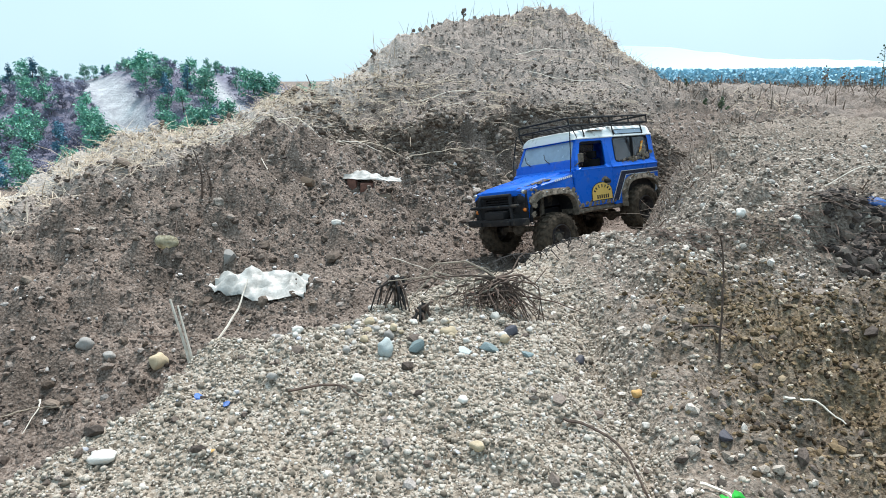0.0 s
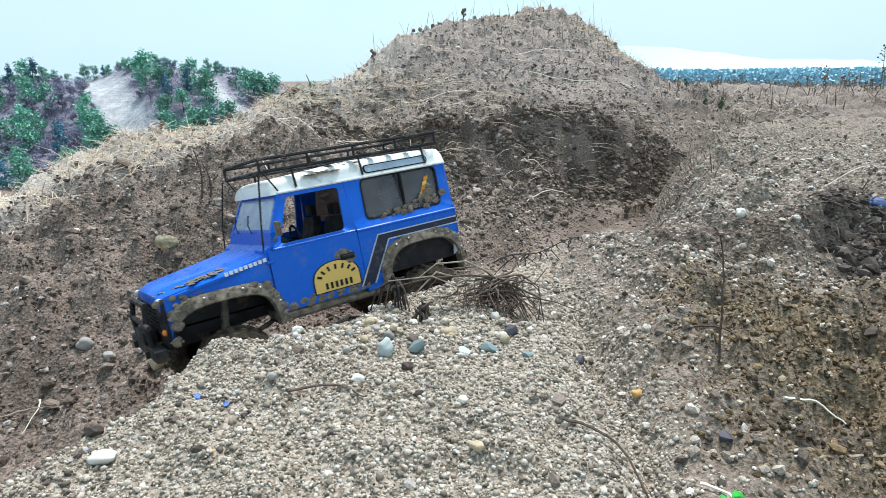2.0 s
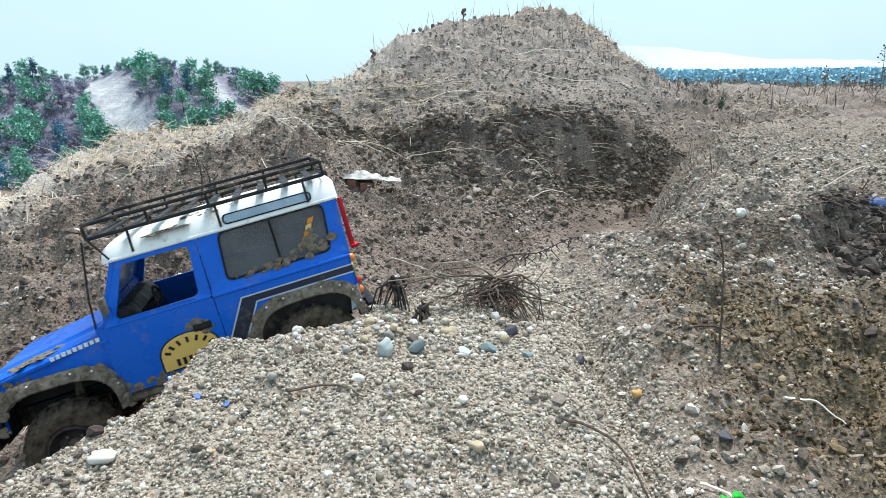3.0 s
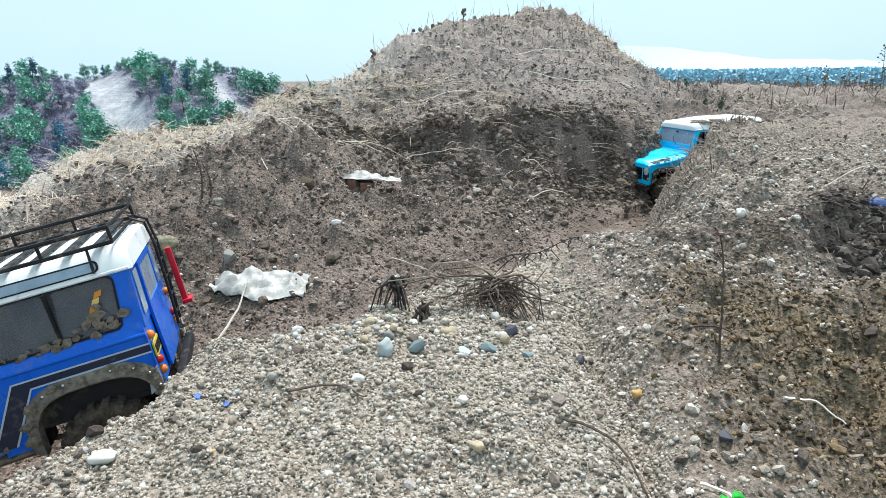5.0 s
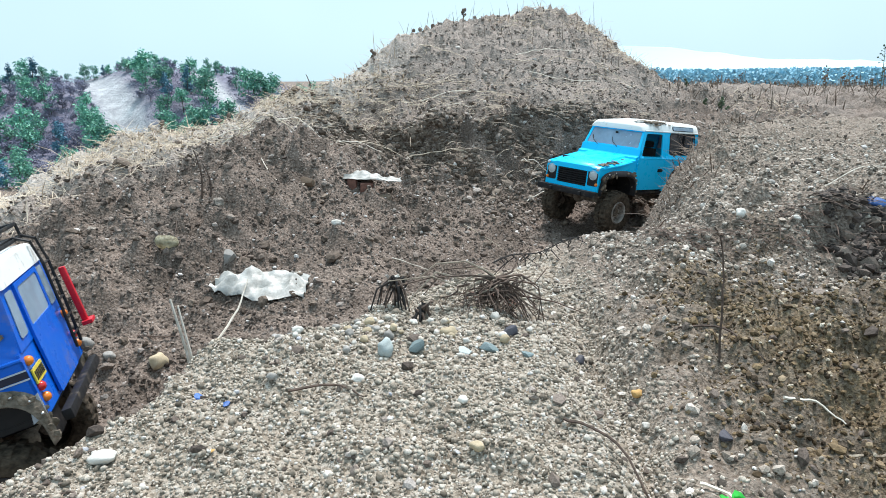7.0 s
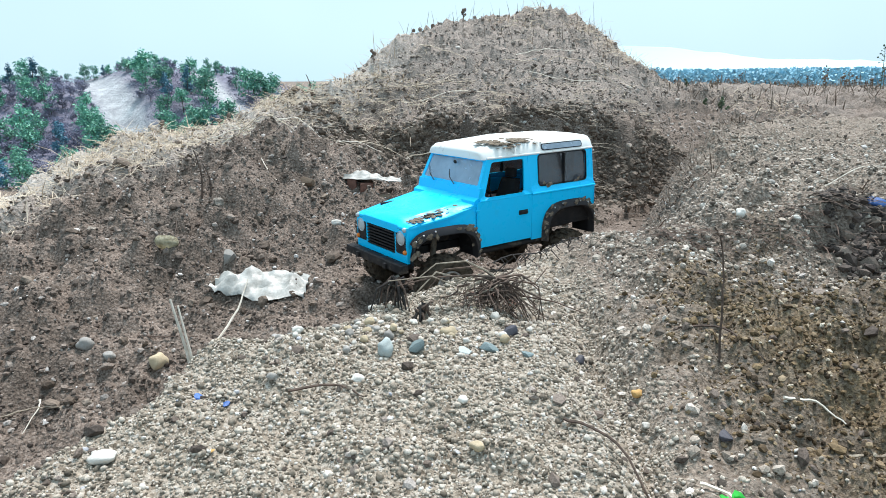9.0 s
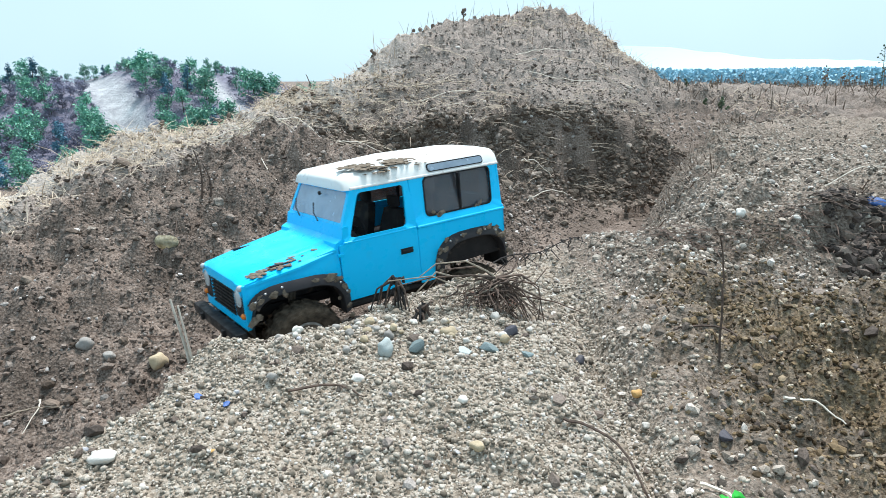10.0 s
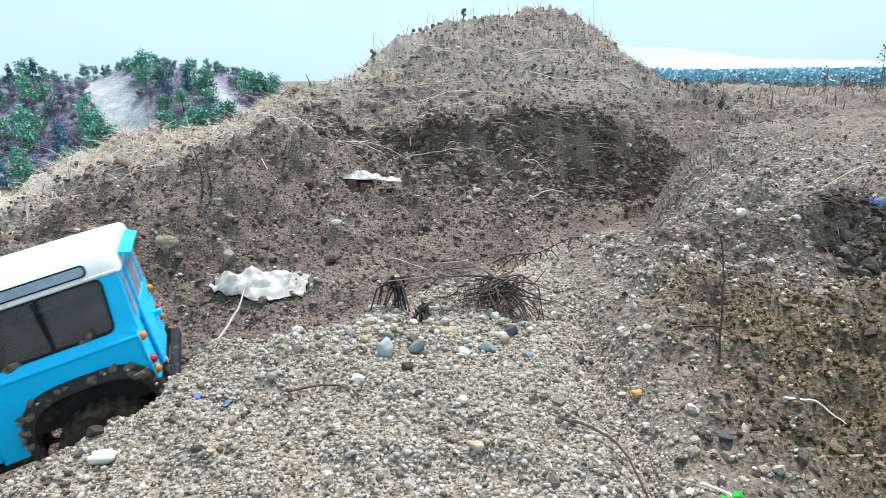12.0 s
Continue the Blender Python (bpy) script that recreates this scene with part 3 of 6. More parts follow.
def build_wheel(root, x, y, rim_mat, seed):
    s = 1 if y > 0 else -1
    bm = bmesh.new()
    lathe(bm, [(0.0, 0.012 * s), (0.008, 0.012 * s), (0.0095, 0.010 * s), (0.0095, -0.012 * s), (0.0, -0.012 * s)], (0, 0, 0), 16)
    for k in range(6):
        a = k * math.pi / 3
        lathe(bm, [(0.0, 0.0125 * s), (0.0017, 0.0125 * s), (0.0017, 0.006 * s)], (0.0145 * math.sin(a), 0, 0.0145 * math.cos(a)), 6)
    wheel = part("wheel", bm, MAT_HUB, root, smooth=True)
    bm = bmesh.new()
    w = 0.0195
    prof = [(0.0255, -w * 0.8), (0.029, -w), (0.038, -w * 1.06), (0.0455, -w * 0.98), (0.0485, -w * 0.72), (0.0492, 0), (0.0485, w * 0.72), (0.0455, w * 0.98), (0.038, w * 1.06), (0.029, w), (0.0255, w * 0.8), (0.0255, -w * 0.8)]
    lathe(bm, prof, (0, 0, 0), 40)
    rnd = random.Random(seed)
    for k in range(22):                   # tread lugs, two staggered rows and shoulder blocks
        for row, off in ((-1, 0.0), (1, 0.5)):
            a = 2 * math.pi * (k + off) / 22
            m = Matrix.Rotation(a, 4, "Y")
            hgt = TYRE_R + rnd.uniform(-0.0006, 0.0003)
            blk = [(-0.0042, row * 0.0012), (0.0042, row * 0.0026), (0.0036, row * 0.0172), (-0.0046, row * 0.0176)]
            lo = [bm.verts.new(m @ Vector((px, py, 0.0475))) for px, py in blk]
            hi = [bm.verts.new(m @ Vector((px * 0.85, py, hgt - (0.0022 if abs(py) > 0.01 else 0)))) for px, py in blk]
            bm.faces.new(hi)
            for q in range(4):
                bm.faces.new((lo[q], lo[(q + 1) % 4], hi[(q + 1) % 4], hi[q]))
            sh = [bm.verts.new(m @ Vector((px, row * py, pz))) for px, py, pz in ((-0.004, 0.0172, 0.049), (0.004, 0.0172, 0.049), (0.0034, 0.0212, 0.0405), (-0.0034, 0.0212, 0.0405))]
            bm.faces.new(sh)
    tyre = part("tyre", bm, MAT_TYRE, wheel, "knobbly black tyre caked with brown mud", smooth=True)
    bm = bmesh.new()
    lathe(bm, [(0.0262, 0.019 * s), (0.0275, 0.017 * s), (0.0275, 0.0145 * s), (0.024, 0.0135 * s), (0.0225, 0.006 * s), (0.02, 0.004 * s), (0.0165, 0.0075 * s), (0.009, 0.0085 * s), (0.0, 0.0085 * s)], (0, 0, 0), 32)
    lathe(bm, [(0.0262, 0.019 * s), (0.0245, 0.0195 * s), (0.0235, 0.0175 * s), (0.024, 0.0135 * s)], (0, 0, 0), 32)
    lathe(bm, [(0.0262, -0.016), (0.0262, 0.016)], (0, 0, 0), 32)
    part("rim", bm, rim_mat, wheel, smooth=True)
    wheel.location = (x, y, TYRE_R - DROP)
    return wheel


def build_car(name, paint, roof_paint, flare_mat, rim_mat, rack, black_front, decals, mud_seed):
    root = new(name)
    P = lambda n, bm, m, label="", smooth=True, parent=None: part(n, bm, m, parent or root, label, smooth, "stuff" if n.endswith("mud") or n == "bolt_heads" else "")
    # lower sides: wing, door and rear quarter
    for s in (1, -1):
        place = on_side(s)
        front = arch(AXLES[0])
        rear = arch(AXLES[1])
        bm = bmesh.new()
        wing = [(0.0633, 0.064), *front[:-3], (0.1825, 0.090), (0.1845, 0.058), (0.191, 0.058), (0.192, 0.108), (0.187, 0.1165), (0.0633, 0.1375)]
        flat_panel(bm, wing, lambda u, v, d: (u, s * (HALF_W - 0.003 - 0.011 * max(0, (u - 0.13) / 0.06) - d), v), 0.0025)
        P("wing", bm, paint)
        bm = bmesh.new()
        flat_panel(bm, rounded([(0.0625, 0.064), (-0.0585, 0.064), (-0.0585, 0.1412), (0.0625, 0.1412)], 0.003, 2), place, 0.003)
        door = P("door", bm, paint)
        bm = bmesh.new()
        frame_panel(bm, [(0.055, 0.1427), (-0.0585, 0.1427), (-0.0585, 0.208), (0.0295, 0.208)], rounded([(0.0440, 0.1468), (-0.0450, 0.1468), (-0.0500, 0.2020), (0.0215, 0.2020)], 0.006), place, 0.003)
        P("window_frame", bm, paint, parent=door)
        bm = bmesh.new()
        box(bm, -0.047, -0.030, s * (HALF_W + 0.0002), s * (HALF_W + 0.004), 0.1105, 0.1145, 0.001)
        box(bm, -0.0485, -0.0285, s * (HALF_W - 0.0005), s * (HALF_W + 0.0012), 0.1085, 0.1165, 0.0008)
        P("door_handle", bm, MAT_BLACK, "black plastic door handle", parent=door)
        for hz in (0.088, 0.128):
            bm = bmesh.new()
            box(bm, 0.058, 0.0665, s * (HALF_W - 0.001), s * (HALF_W + 0.0014), hz - 0.002, hz + 0.002, 0.0006)
            P("hinge", bm, paint, parent=door)
        bm = bmesh.new()
        quarter = [(-0.0593, 0.060), (-0.0593, 0.1412), (-0.2165, 0.1412), (-0.2175, 0.082), *[p for p in rear[2:] if p[0] > -0.2165], (-0.0900, 0.060)]
        flat_panel(bm, quarter, place, 0.003)
        P("rear_quarter", bm, paint)
        bm = bmesh.new()
        frame_panel(bm, [(-0.0593, 0.1427), (-0.2165, 0.1427), (-0.2200, 0.208), (-0.0593, 0.208)], rounded([(-0.0790, 0.1525), (-0.1985, 0.1525), (-0.2040, 0.2060), (-0.0835, 0.2060)], 0.008), place, 0.003)
        P("upper_side", bm, paint)
        # waist capping, a rounded ledge along the side
        bm = bmesh.new()
        tube(bm, [(-0.0590, s * HALF_W, 0.1412), (-0.2170, s * HALF_W, 0.1412)], 0.0022, 8)
        P("waist_capping", bm, paint)
        bm = bmesh.new()
        tube(bm, [(0.056, s * (HALF_W - 0.0012), 0.1420), (-0.057, s * (HALF_W - 0.0012), 0.1420)], 0.0019, 8)
        P("door_capping", bm, paint)
        bm = bmesh.new()                   # rain gutter
        tube(bm, [(0.0315, s * 0.0795, 0.2088), (-0.2215, s * 0.0795, 0.2088)], 0.0018, 6)
        P("gutter", bm, roof_paint)
        # side glass: two sliding panes in a black seal
        bm = bmesh.new()
        inner = rounded([(-0.0800, 0.1535), (-0.1975, 0.1535), (-0.2030, 0.2052), (-0.0845, 0.2052)], 0.008)
        frame_panel(bm, rounded([(-0.0780, 0.1515), (-0.1995, 0.1515), (-0.2050, 0.2070), (-0.0825, 0.2070)], 0.009), inner, lambda u, v, d: (u, s * (side_y(v) + 0.0012 - d), v), 0.002)
        box(bm, -0.1400, -0.1425, s * 0.0885, s * 0.082, 0.153, 0.2060)
        win = P("side_window", bm, MAT_RUBBER)
        for x0, x1, dy in ((-0.0800, -0.1415, 0.001), (-0.1410, -0.2035, 0.002)):
            bm = bmesh.new()
            pane = [(x0 + (0.0 if x0 > -0.1 else 0.0), 0.153), (x1 + (0.005 if x1 < -0.2 else 0), 0.153), (x1, 0.2056), (x0 - (0.004 if x0 > -0.1 else 0), 0.2056)]
            flat_panel(bm, rounded(pane, 0.004, 2), lambda u, v, d: (u, s * (side_y(v) - dy - d), v), 0.0008)
            P("pane", bm, MAT_GLASS, parent=win, smooth=False).visible_shadow = False
        # wheel arch flares
        for cx in AXLES:
            bm = bmesh.new()
            a0, a1 = arch(cx, 18, 0.0605, 0.1095, 0.060), arch(cx, 18, 0.0725, 0.1215, 0.062)
            if cx > 0:
                a0, a1 = a0[:-3], a1[:-3]
            a0, a1 = [(max(-0.2120, min(u, 0.1860)), v) for u, v in a0], [(max(-0.2175, min(u, 0.1905)), v) for u, v in a1]
            rings = []
            for (x0, z0), (x1, z1) in zip(a0, a1):
                y0 = HALF_W - 0.004 - (0.011 * max(0, (x0 - 0.13) / 0.06) if cx > 0 else 0)
                xm, zm = (x0 + x1) / 2, (z0 + z1) / 2
                rings.append([(x1, s * (y0 + 0.004), z1), (xm, s * (y0 + 0.0095), zm), (x0, s * (y0 + 0.0110), z0), (x0, s * (y0 + 0.0095), z0 - 0.0015), (x0, s * (y0 - 0.004), z0 - 0.001)])
            loft(bm, rings)
            fl = P("wheel_arch", bm, flare_mat)
            bm = bmesh.new()
            for (x0, z0), (x1, z1) in list(zip(a0, a1))[2:-1:2]:
                y0 = HALF_W + 0.0045 - (0.011 * max(0, (x0 - 0.13) / 0.06) if cx > 0 else 0)
                bmesh.ops.create_uvsphere(bm, u_segments=8, v_segments=5, radius=0.0019, matrix=Matrix.Translation(((x0 * 0.4 + x1 * 0.6), s * y0, z0 * 0.4 + z1 * 0.6)))
            P("bolt_heads", bm, MAT_STEEL, "small steel bolt heads", parent=fl)
            bm = bmesh.new()               # inner arch liner
            liner = [(max(-0.2120, min(u, 0.1890)), v) for u, v in arch(cx, 14, 0.064, 0.113, 0.058)]
            loft(bm, [[(x0, s * y_, z0) for x0, z0 in liner] for y_ in (0.0900, 0.045)], close=False)
            P("arch_liner", bm, MAT_BLACK)
        bm = bmesh.new()                   # rock slider under the door
        tube(bm, [(0.066, s * 0.086, 0.056), (-0.086, s * 0.086, 0.056)], 0.0052, 8)
        box(bm, -0.084, 0.064, s * 0.087, s * 0.050, 0.054, 0.064)
        P("sill", bm, MAT_MUDDY if rack else MAT_BLACK)
        bm = bmesh.new()                   # alpine window in the roof's edge
        prof = rounded([(-0.0930, 0.2125), (-0.1950, 0.2125), (-0.1950, 0.2240), (-0.0930, 0.2240)], 0.0055, 5)
        slope = lambda u, v, d: (u, s * (0.0796 - (v - 0.209) * 0.36 + 0.0012 - d), v)
        flat_panel(bm, prof, slope, 0.003)
        aw = P("alpine_window", bm, MAT_RUBBER)
        bm = bmesh.new()
        prof = rounded([(-0.0950, 0.2140), (-0.1930, 0.2140), (-0.1930, 0.2226), (-0.0950, 0.2226)], 0.0042, 5)
        flat_panel(bm, prof, lambda u, v, d: (u, s * (0.0796 - (v - 0.209) * 0.36 + 0.0019 - d), v), 0.001)
        P("pane", bm, MAT_PALE_GLASS, parent=aw, smooth=False)
        # lamps at front and rear
        yy = s * 0.0640
        bm = bmesh.new()
        lathe(bm, [(0.0, 0.0020), (0.006, 0.0016), (0.0092, 0.0004), (0.0098, -0.0004), (0.0106, 0.0006), (0.0116, 0.0), (0.0116, -0.004), (0.0, -0.004)], (0, 0, 0), 24)
        bmesh.ops.rotate(bm, verts=bm.verts, matrix=Matrix.Rotation(-math.pi / 2, 3, "Z"))
        bmesh.ops.translate(bm, verts=bm.verts, vec=(0.1935, yy, 0.097))
        P("headlight", bm, MAT_BLACK if black_front else MAT_LENS, "round clear headlight lens")
        for zz in (0.112, 0.076):
            bm = bmesh.new()
            bmesh.ops.create_uvsphere(bm, u_segments=12, v_segments=8, radius=0.0042, matrix=Matrix.Translation((0.1925, s * 0.0755, zz)))
            P("indicator", bm, MAT_AMBER if zz < 0.1 else MAT_LENS)
        for zz, mt in ((0.136, MAT_AMBER), (0.108, MAT_REDLENS), (0.096, MAT_AMBER)):
            bm = bmesh.new()
            bmesh.ops.create_uvsphere(bm, u_segments=12, v_segments=8, radius=0.0050, matrix=Matrix.Translation((-0.2185, s * 0.0830, zz)))
            P("tail_light", bm, mt)
        if rack:                           # grey corner plate and mud guard behind the rear wheel
            bm = bmesh.new()
            flat_panel(bm, [(-0.2020, 0.077), (-0.2170, 0.083), (-0.2168, 0.106), (-0.2060, 0.098)], lambda u, v, d: (u, s * (HALF_W + 0.0012 - d), v), 0.0014)
            P("corner_plate", bm, MAT_ALU)
    # bonnet with its raised centre and rounded front edge
    bm = bmesh.new()
    rings = []
    for x_, z_, drop in ((0.1935, 0.108, 0.004), (0.1925, 0.1145, 0.002), (0.187, 0.1185, 0.001), (0.178, 0.1205, 0), (0.12, 0.1300, 0), (0.0665, 0.1395, 0)):
        half = HALF_W - 0.003 - 0.011 * max(0, (x_ - 0.13) / 0.06)
        sec = [(-half, z_ - 0.005), (-half + 0.004, z_ - 0.0015), (-0.058, z_), (-0.054, z_ + 0.0038 - drop), (0.054, z_ + 0.0038 - drop), (0.058, z_), (half - 0.004, z_ - 0.0015), (half, z_ - 0.005)]
        rings.append([(x_, y_, zz) for y_, zz in sec] + [(x_, y_, zz - 0.003) for y_, zz in sec[::-1]])
    loft(bm, rings)
    P("bonnet", bm, paint)
    if not rack:
        for s in (1, -1):                  # black vents on the wing tops
            bm = bmesh.new()
            box(bm, 0.150, 0.118, s * 0.066, s * 0.071, 0.1245, 0.1290, 0.001)
            P("wing_vent", bm, MAT_BLACK)
    # scuttle, windscreen frame and glass
    bm = bmesh.new()
    loft(bm, [[(x_, y_, z_) for x_, z_ in ((0.068, 0.134), (0.066, 0.143), (0.0565, 0.1475), (0.053, 0.163), (0.046, 0.163), (0.046, 0.134))] for y_ in (-0.0895, 0.0895)])
    P("scuttle", bm, paint)
    screen = lambda u, v, d: (0.0535 - (v - 0.160) * 0.45 - d, u, v)
    bm = bmesh.new()
    frame_panel(bm, [(-0.0865, 0.160), (0.0865, 0.160), (0.0795, 0.2095), (-0.0795, 0.2095)], rounded([(-0.0790, 0.1660), (0.0790, 0.1660), (0.0735, 0.2040), (-0.0735, 0.2040)], 0.004), screen, 0.005)
    ws = P("windscreen_frame", bm, paint)
    bm = bmesh.new()
    flat_panel(bm, [(-0.0795, 0.1655), (0.0795, 0.1655), (0.0740, 0.2045), (-0.0740, 0.2045)], lambda u, v, d: screen(u, v, d + 0.0015), 0.0008)
    P("windscreen", bm, MAT_PALE_GLASS, parent=ws, smooth=False).visible_shadow = False
    for yy in (0.02, -0.04):
        bm = bmesh.new()
        tube(bm, [(0.0555, yy, 0.163), (0.0535, yy - 0.015, 0.173), (0.0485, yy - 0.022, 0.185)], 0.0009, 5)
        P("wiper", bm, MAT_BLACK)
    # roof: white shell with rounded edges
    bm = bmesh.new()
    rings = []
    for x_, sc, dz in ((0.0400, 0.955, -0.0035), (0.0375, 0.99, -0.001), (0.0300, 1.0, 0.0), (-0.09, 1.0, 0.0015), (-0.2080, 1.0, 0.0), (-0.2200, 0.995, -0.001), (-0.2240, 0.97, -0.004)):
        top = [(0.0800, 0.2070), (0.0790, 0.2110), (0.0735, 0.2255), (0.0680, 0.2298), (0.0600, 0.2315), (0.03, 0.2330)]
        top = [(y_, 0.2070 + (z_ - 0.2070) * (0.55 + 0.45 * min(1, max(0, (0.0402 - x_) / 0.022))) + (dz if z_ > 0.22 else 0)) for y_, z_ in top]
        sec = [(y_ * sc, z_) for y_, z_ in top] + [(-y_ * sc, z_) for y_, z_ in top[::-1]]
        rings.append([(x_, y_, z_) for y_, z_ in sec] + [(x_, -0.0770 * sc, 0.2068), (x_, 0.0770 * sc, 0.2068)])
    loft(bm, rings)
    P("roof", bm, roof_paint)
    # front: grille panel, slatted grille, bumper
    bm = bmesh.new()
    frame_panel(bm, [(-0.081, 0.058), (0.081, 0.058), (0.081, 0.115), (-0.081, 0.115)], rounded([(-0.0445, 0.068), (0.0445, 0.068), (0.0445, 0.110), (-0.0445, 0.110)], 0.003), lambda u, v, d: (0.1920 - d, u, v), 0.004)
    P("front_panel", bm, MAT_BLACK if black_front else paint)
    bm = bmesh.new()
    box(bm, 0.1820, 0.1850, -0.046, 0.046, 0.066, 0.112)
    grille = P("grille", bm, MAT_BLACK)
    for k in range(8):
        bm = bmesh.new()
        box(bm, 0.1850, 0.1930, -0.0445, 0.0445, 0.0695 + k * 0.0052, 0.0719 + k * 0.0052, 0.0005)
        P("slat", bm, MAT_BLACK, parent=grille)
    for s in (1, -1):
        bm = bmesh.new()
        flat_panel(bm, rounded([(s * 0.0490, 0.0715), (s * 0.0775, 0.0715), (s * 0.0775, 0.1115), (s * 0.0490, 0.1115)], 0.004, 3), lambda u, v, d: (0.1930 - d, u, v), 0.0015)
        P("lamp_surround", bm, MAT_BLACK)
    bm = bmesh.new()
    box(bm, 0.1960, 0.2110, -0.090, 0.090, 0.0460, 0.0600, 0.0025)
    box(bm, 0.150, 0.198, -0.036, -0.028, 0.048, 0.058)
    box(bm, 0.150, 0.198, 0.028, 0.036, 0.048, 0.058)
    for yy in (-0.045, 0.045):
        box(bm, 0.2100, 0.2150, yy - 0.004, yy + 0.004, 0.047, 0.056, 0.001)
    bumper = P("front_bumper", bm, MAT_BLACK)
    if black_front:                        # tubular guard and winch before the radiator
        bm = bmesh.new()
        for yy in (-0.05, 0.05):
            tube(bm, [(0.2060, yy, 0.058), (0.2080, yy, 0.085), (0.2040, yy * 0.95, 0.109)], 0.0035, 8)
        tube(bm, [(0.2040, -0.048, 0.108), (0.2040, 0.048, 0.108)], 0.0035, 8)
        tube(bm, [(0.2080, -0.078, 0.086), (0.2090, 0.078, 0.086)], 0.003, 8)
        P("bull_bar", bm, MAT_BLACK)
        bm = bmesh.new()
        box(bm, 0.195, 0.212, -0.03, 0.03, 0.060, 0.076, 0.003)
        P("winch", bm, MAT_BLACK)
    # back: panel, door with window, bumper
    bm = bmesh.new()
    flat_panel(bm, [(-0.0935, 0.080), (0.0935, 0.080), (0.0935, 0.1465), (-0.0935, 0.1465)], lambda u, v, d: (-0.2170 + d, u, v), 0.003)
    P("rear_panel", bm, paint)
    bm = bmesh.new()
    frame_panel(bm, [(-0.0885, 0.1465), (0.0885, 0.1465), (0.0795, 0.2085), (-0.0795, 0.2085)], rounded([(-0.040, 0.156), (0.040, 0.156), (0.039, 0.2020), (-0.039, 0.2020)], 0.005), lambda u, v, d: (-0.2185 - (v - 0.147) * 0.04 + d, u, v), 0.003)
    P("rear_upper", bm, paint)
    bm = bmesh.new()
    frame_panel(bm, rounded([(-0.0440, 0.083), (0.0440, 0.083), (0.0435, 0.2050), (-0.0435, 0.2050)], 0.003), rounded([(-0.0375, 0.158), (0.0375, 0.158), (0.0370, 0.2000), (-0.0370, 0.2000)], 0.004), lambda u, v, d: (-0.2215 - max(0, v - 0.147) * 0.04 + d, u, v), 0.003)
    rd = P("rear_door", bm, paint)
    bm = bmesh.new()
    flat_panel(bm, [(-0.0380, 0.157), (0.0380, 0.157), (0.0375, 0.2005), (-0.0375, 0.2005)], lambda u, v, d: (-0.2205 - (v - 0.147) * 0.04 + d, u, v), 0.0008)
    P("pane", bm, MAT_PALE_GLASS, parent=rd, smooth=False)
    for s in (1, -1):                      # narrow fixed panes beside the door
        bm = bmesh.new()
        flat_panel(bm, rounded([(s * 0.0520, 0.156), (s * 0.0760, 0.156), (s * 0.0710, 0.2020), (s * 0.0500, 0.2020)], 0.004, 3), lambda u, v, d: (-0.2198 - (v - 0.147) * 0.04 + d, u, v), 0.0008)
        P("quarter_pane", bm, MAT_PALE_GLASS, smooth=False)
    bm = bmesh.new()
    box(bm, -0.2230, -0.2330, -0.082, 0.082, 0.064, 0.076, 0.002)
    P("rear_bumper", bm, MAT_BLACK)
    bm = bmesh.new()                       # bars where the plate's writing cannot be given
    flat_panel(bm, [(0.055, 0.112), (0.088, 0.112), (0.088, 0.127), (0.055, 0.127)], lambda u, v, d: (-0.2195 + d, u, v), 0.0016)
    if rack:
        plate = P("number_plate", bm, MAT_PLATE)
        bm = bmesh.new()
        for k in range(6):
            flat_panel(bm, [(0.0575 + k * 0.005, 0.1150), (0.0605 + k * 0.005, 0.1150), (0.0605 + k * 0.005, 0.1240), (0.0575 + k * 0.005, 0.1240)], lambda u, v, d: (-0.2200 + d, u, v), 0.0008)
        P("plate_marks", bm, MAT_BLACK, parent=plate, smooth=False)
    else:
        bm.free()
        bm = bmesh.new()                   # little rain deflector over the rear door
        loft(bm, [[(-0.222, y_, 0.222), (-0.236, y_ * 0.95, 0.2165), (-0.2355, y_ * 0.95, 0.2145), (-0.222, y_, 0.2185)] for y_ in (-0.055, 0.055)])
        P("roof_spoiler", bm, paint)
        bm = bmesh.new()
        box(bm, -0.2215, -0.2300, -0.030, -0.020, 0.118, 0.124, 0.001)
        P("rear_handle", bm, paint)
    # cabin: floor, dash, wheel, seats
    bm = bmesh.new()
    box(bm, -0.213, 0.062, -0.0865, 0.0865, 0.074, 0.080)
    box(bm, 0.062, 0.185, -0.046, 0.046, 0.074, 0.100)
    box(bm, -0.213, -0.066, -0.0860, -0.050, 0.080, 0.112)
    box(bm, -0.213, -0.066, 0.050, 0.0860, 0.080, 0.112)
    P("floor_pan", bm, MAT_BLACK)
    bm = bmesh.new()
    loft(bm, [[(0.052, y_, 0.115), (0.030, y_, 0.120), (0.026, y_, 0.140), (0.034, y_, 0.153), (0.052, y_, 0.156)] for y_ in (-0.083, 0.083)])
    P("dashboard", bm, MAT_BLACK)
    bm = bmesh.new()
    ring = [(0.004 + 0.008 * math.sin(a) * 0.4, 0.040 + 0.0165 * math.cos(a), 0.146 + 0.0165 * math.sin(a)) for a in (2 * math.pi * k / 20 for k in range(21))]
    tube(bm, ring, 0.0016, 6)
    tube(bm, [(0.004, 0.0235, 0.146), (0.004, 0.0565, 0.146)], 0.0013, 5)
    tube(bm, [(0.004, 0.040, 0.146), (0.030, 0.040, 0.138)], 0.0018, 5)
    P("steering_wheel", bm, MAT_BLACK)
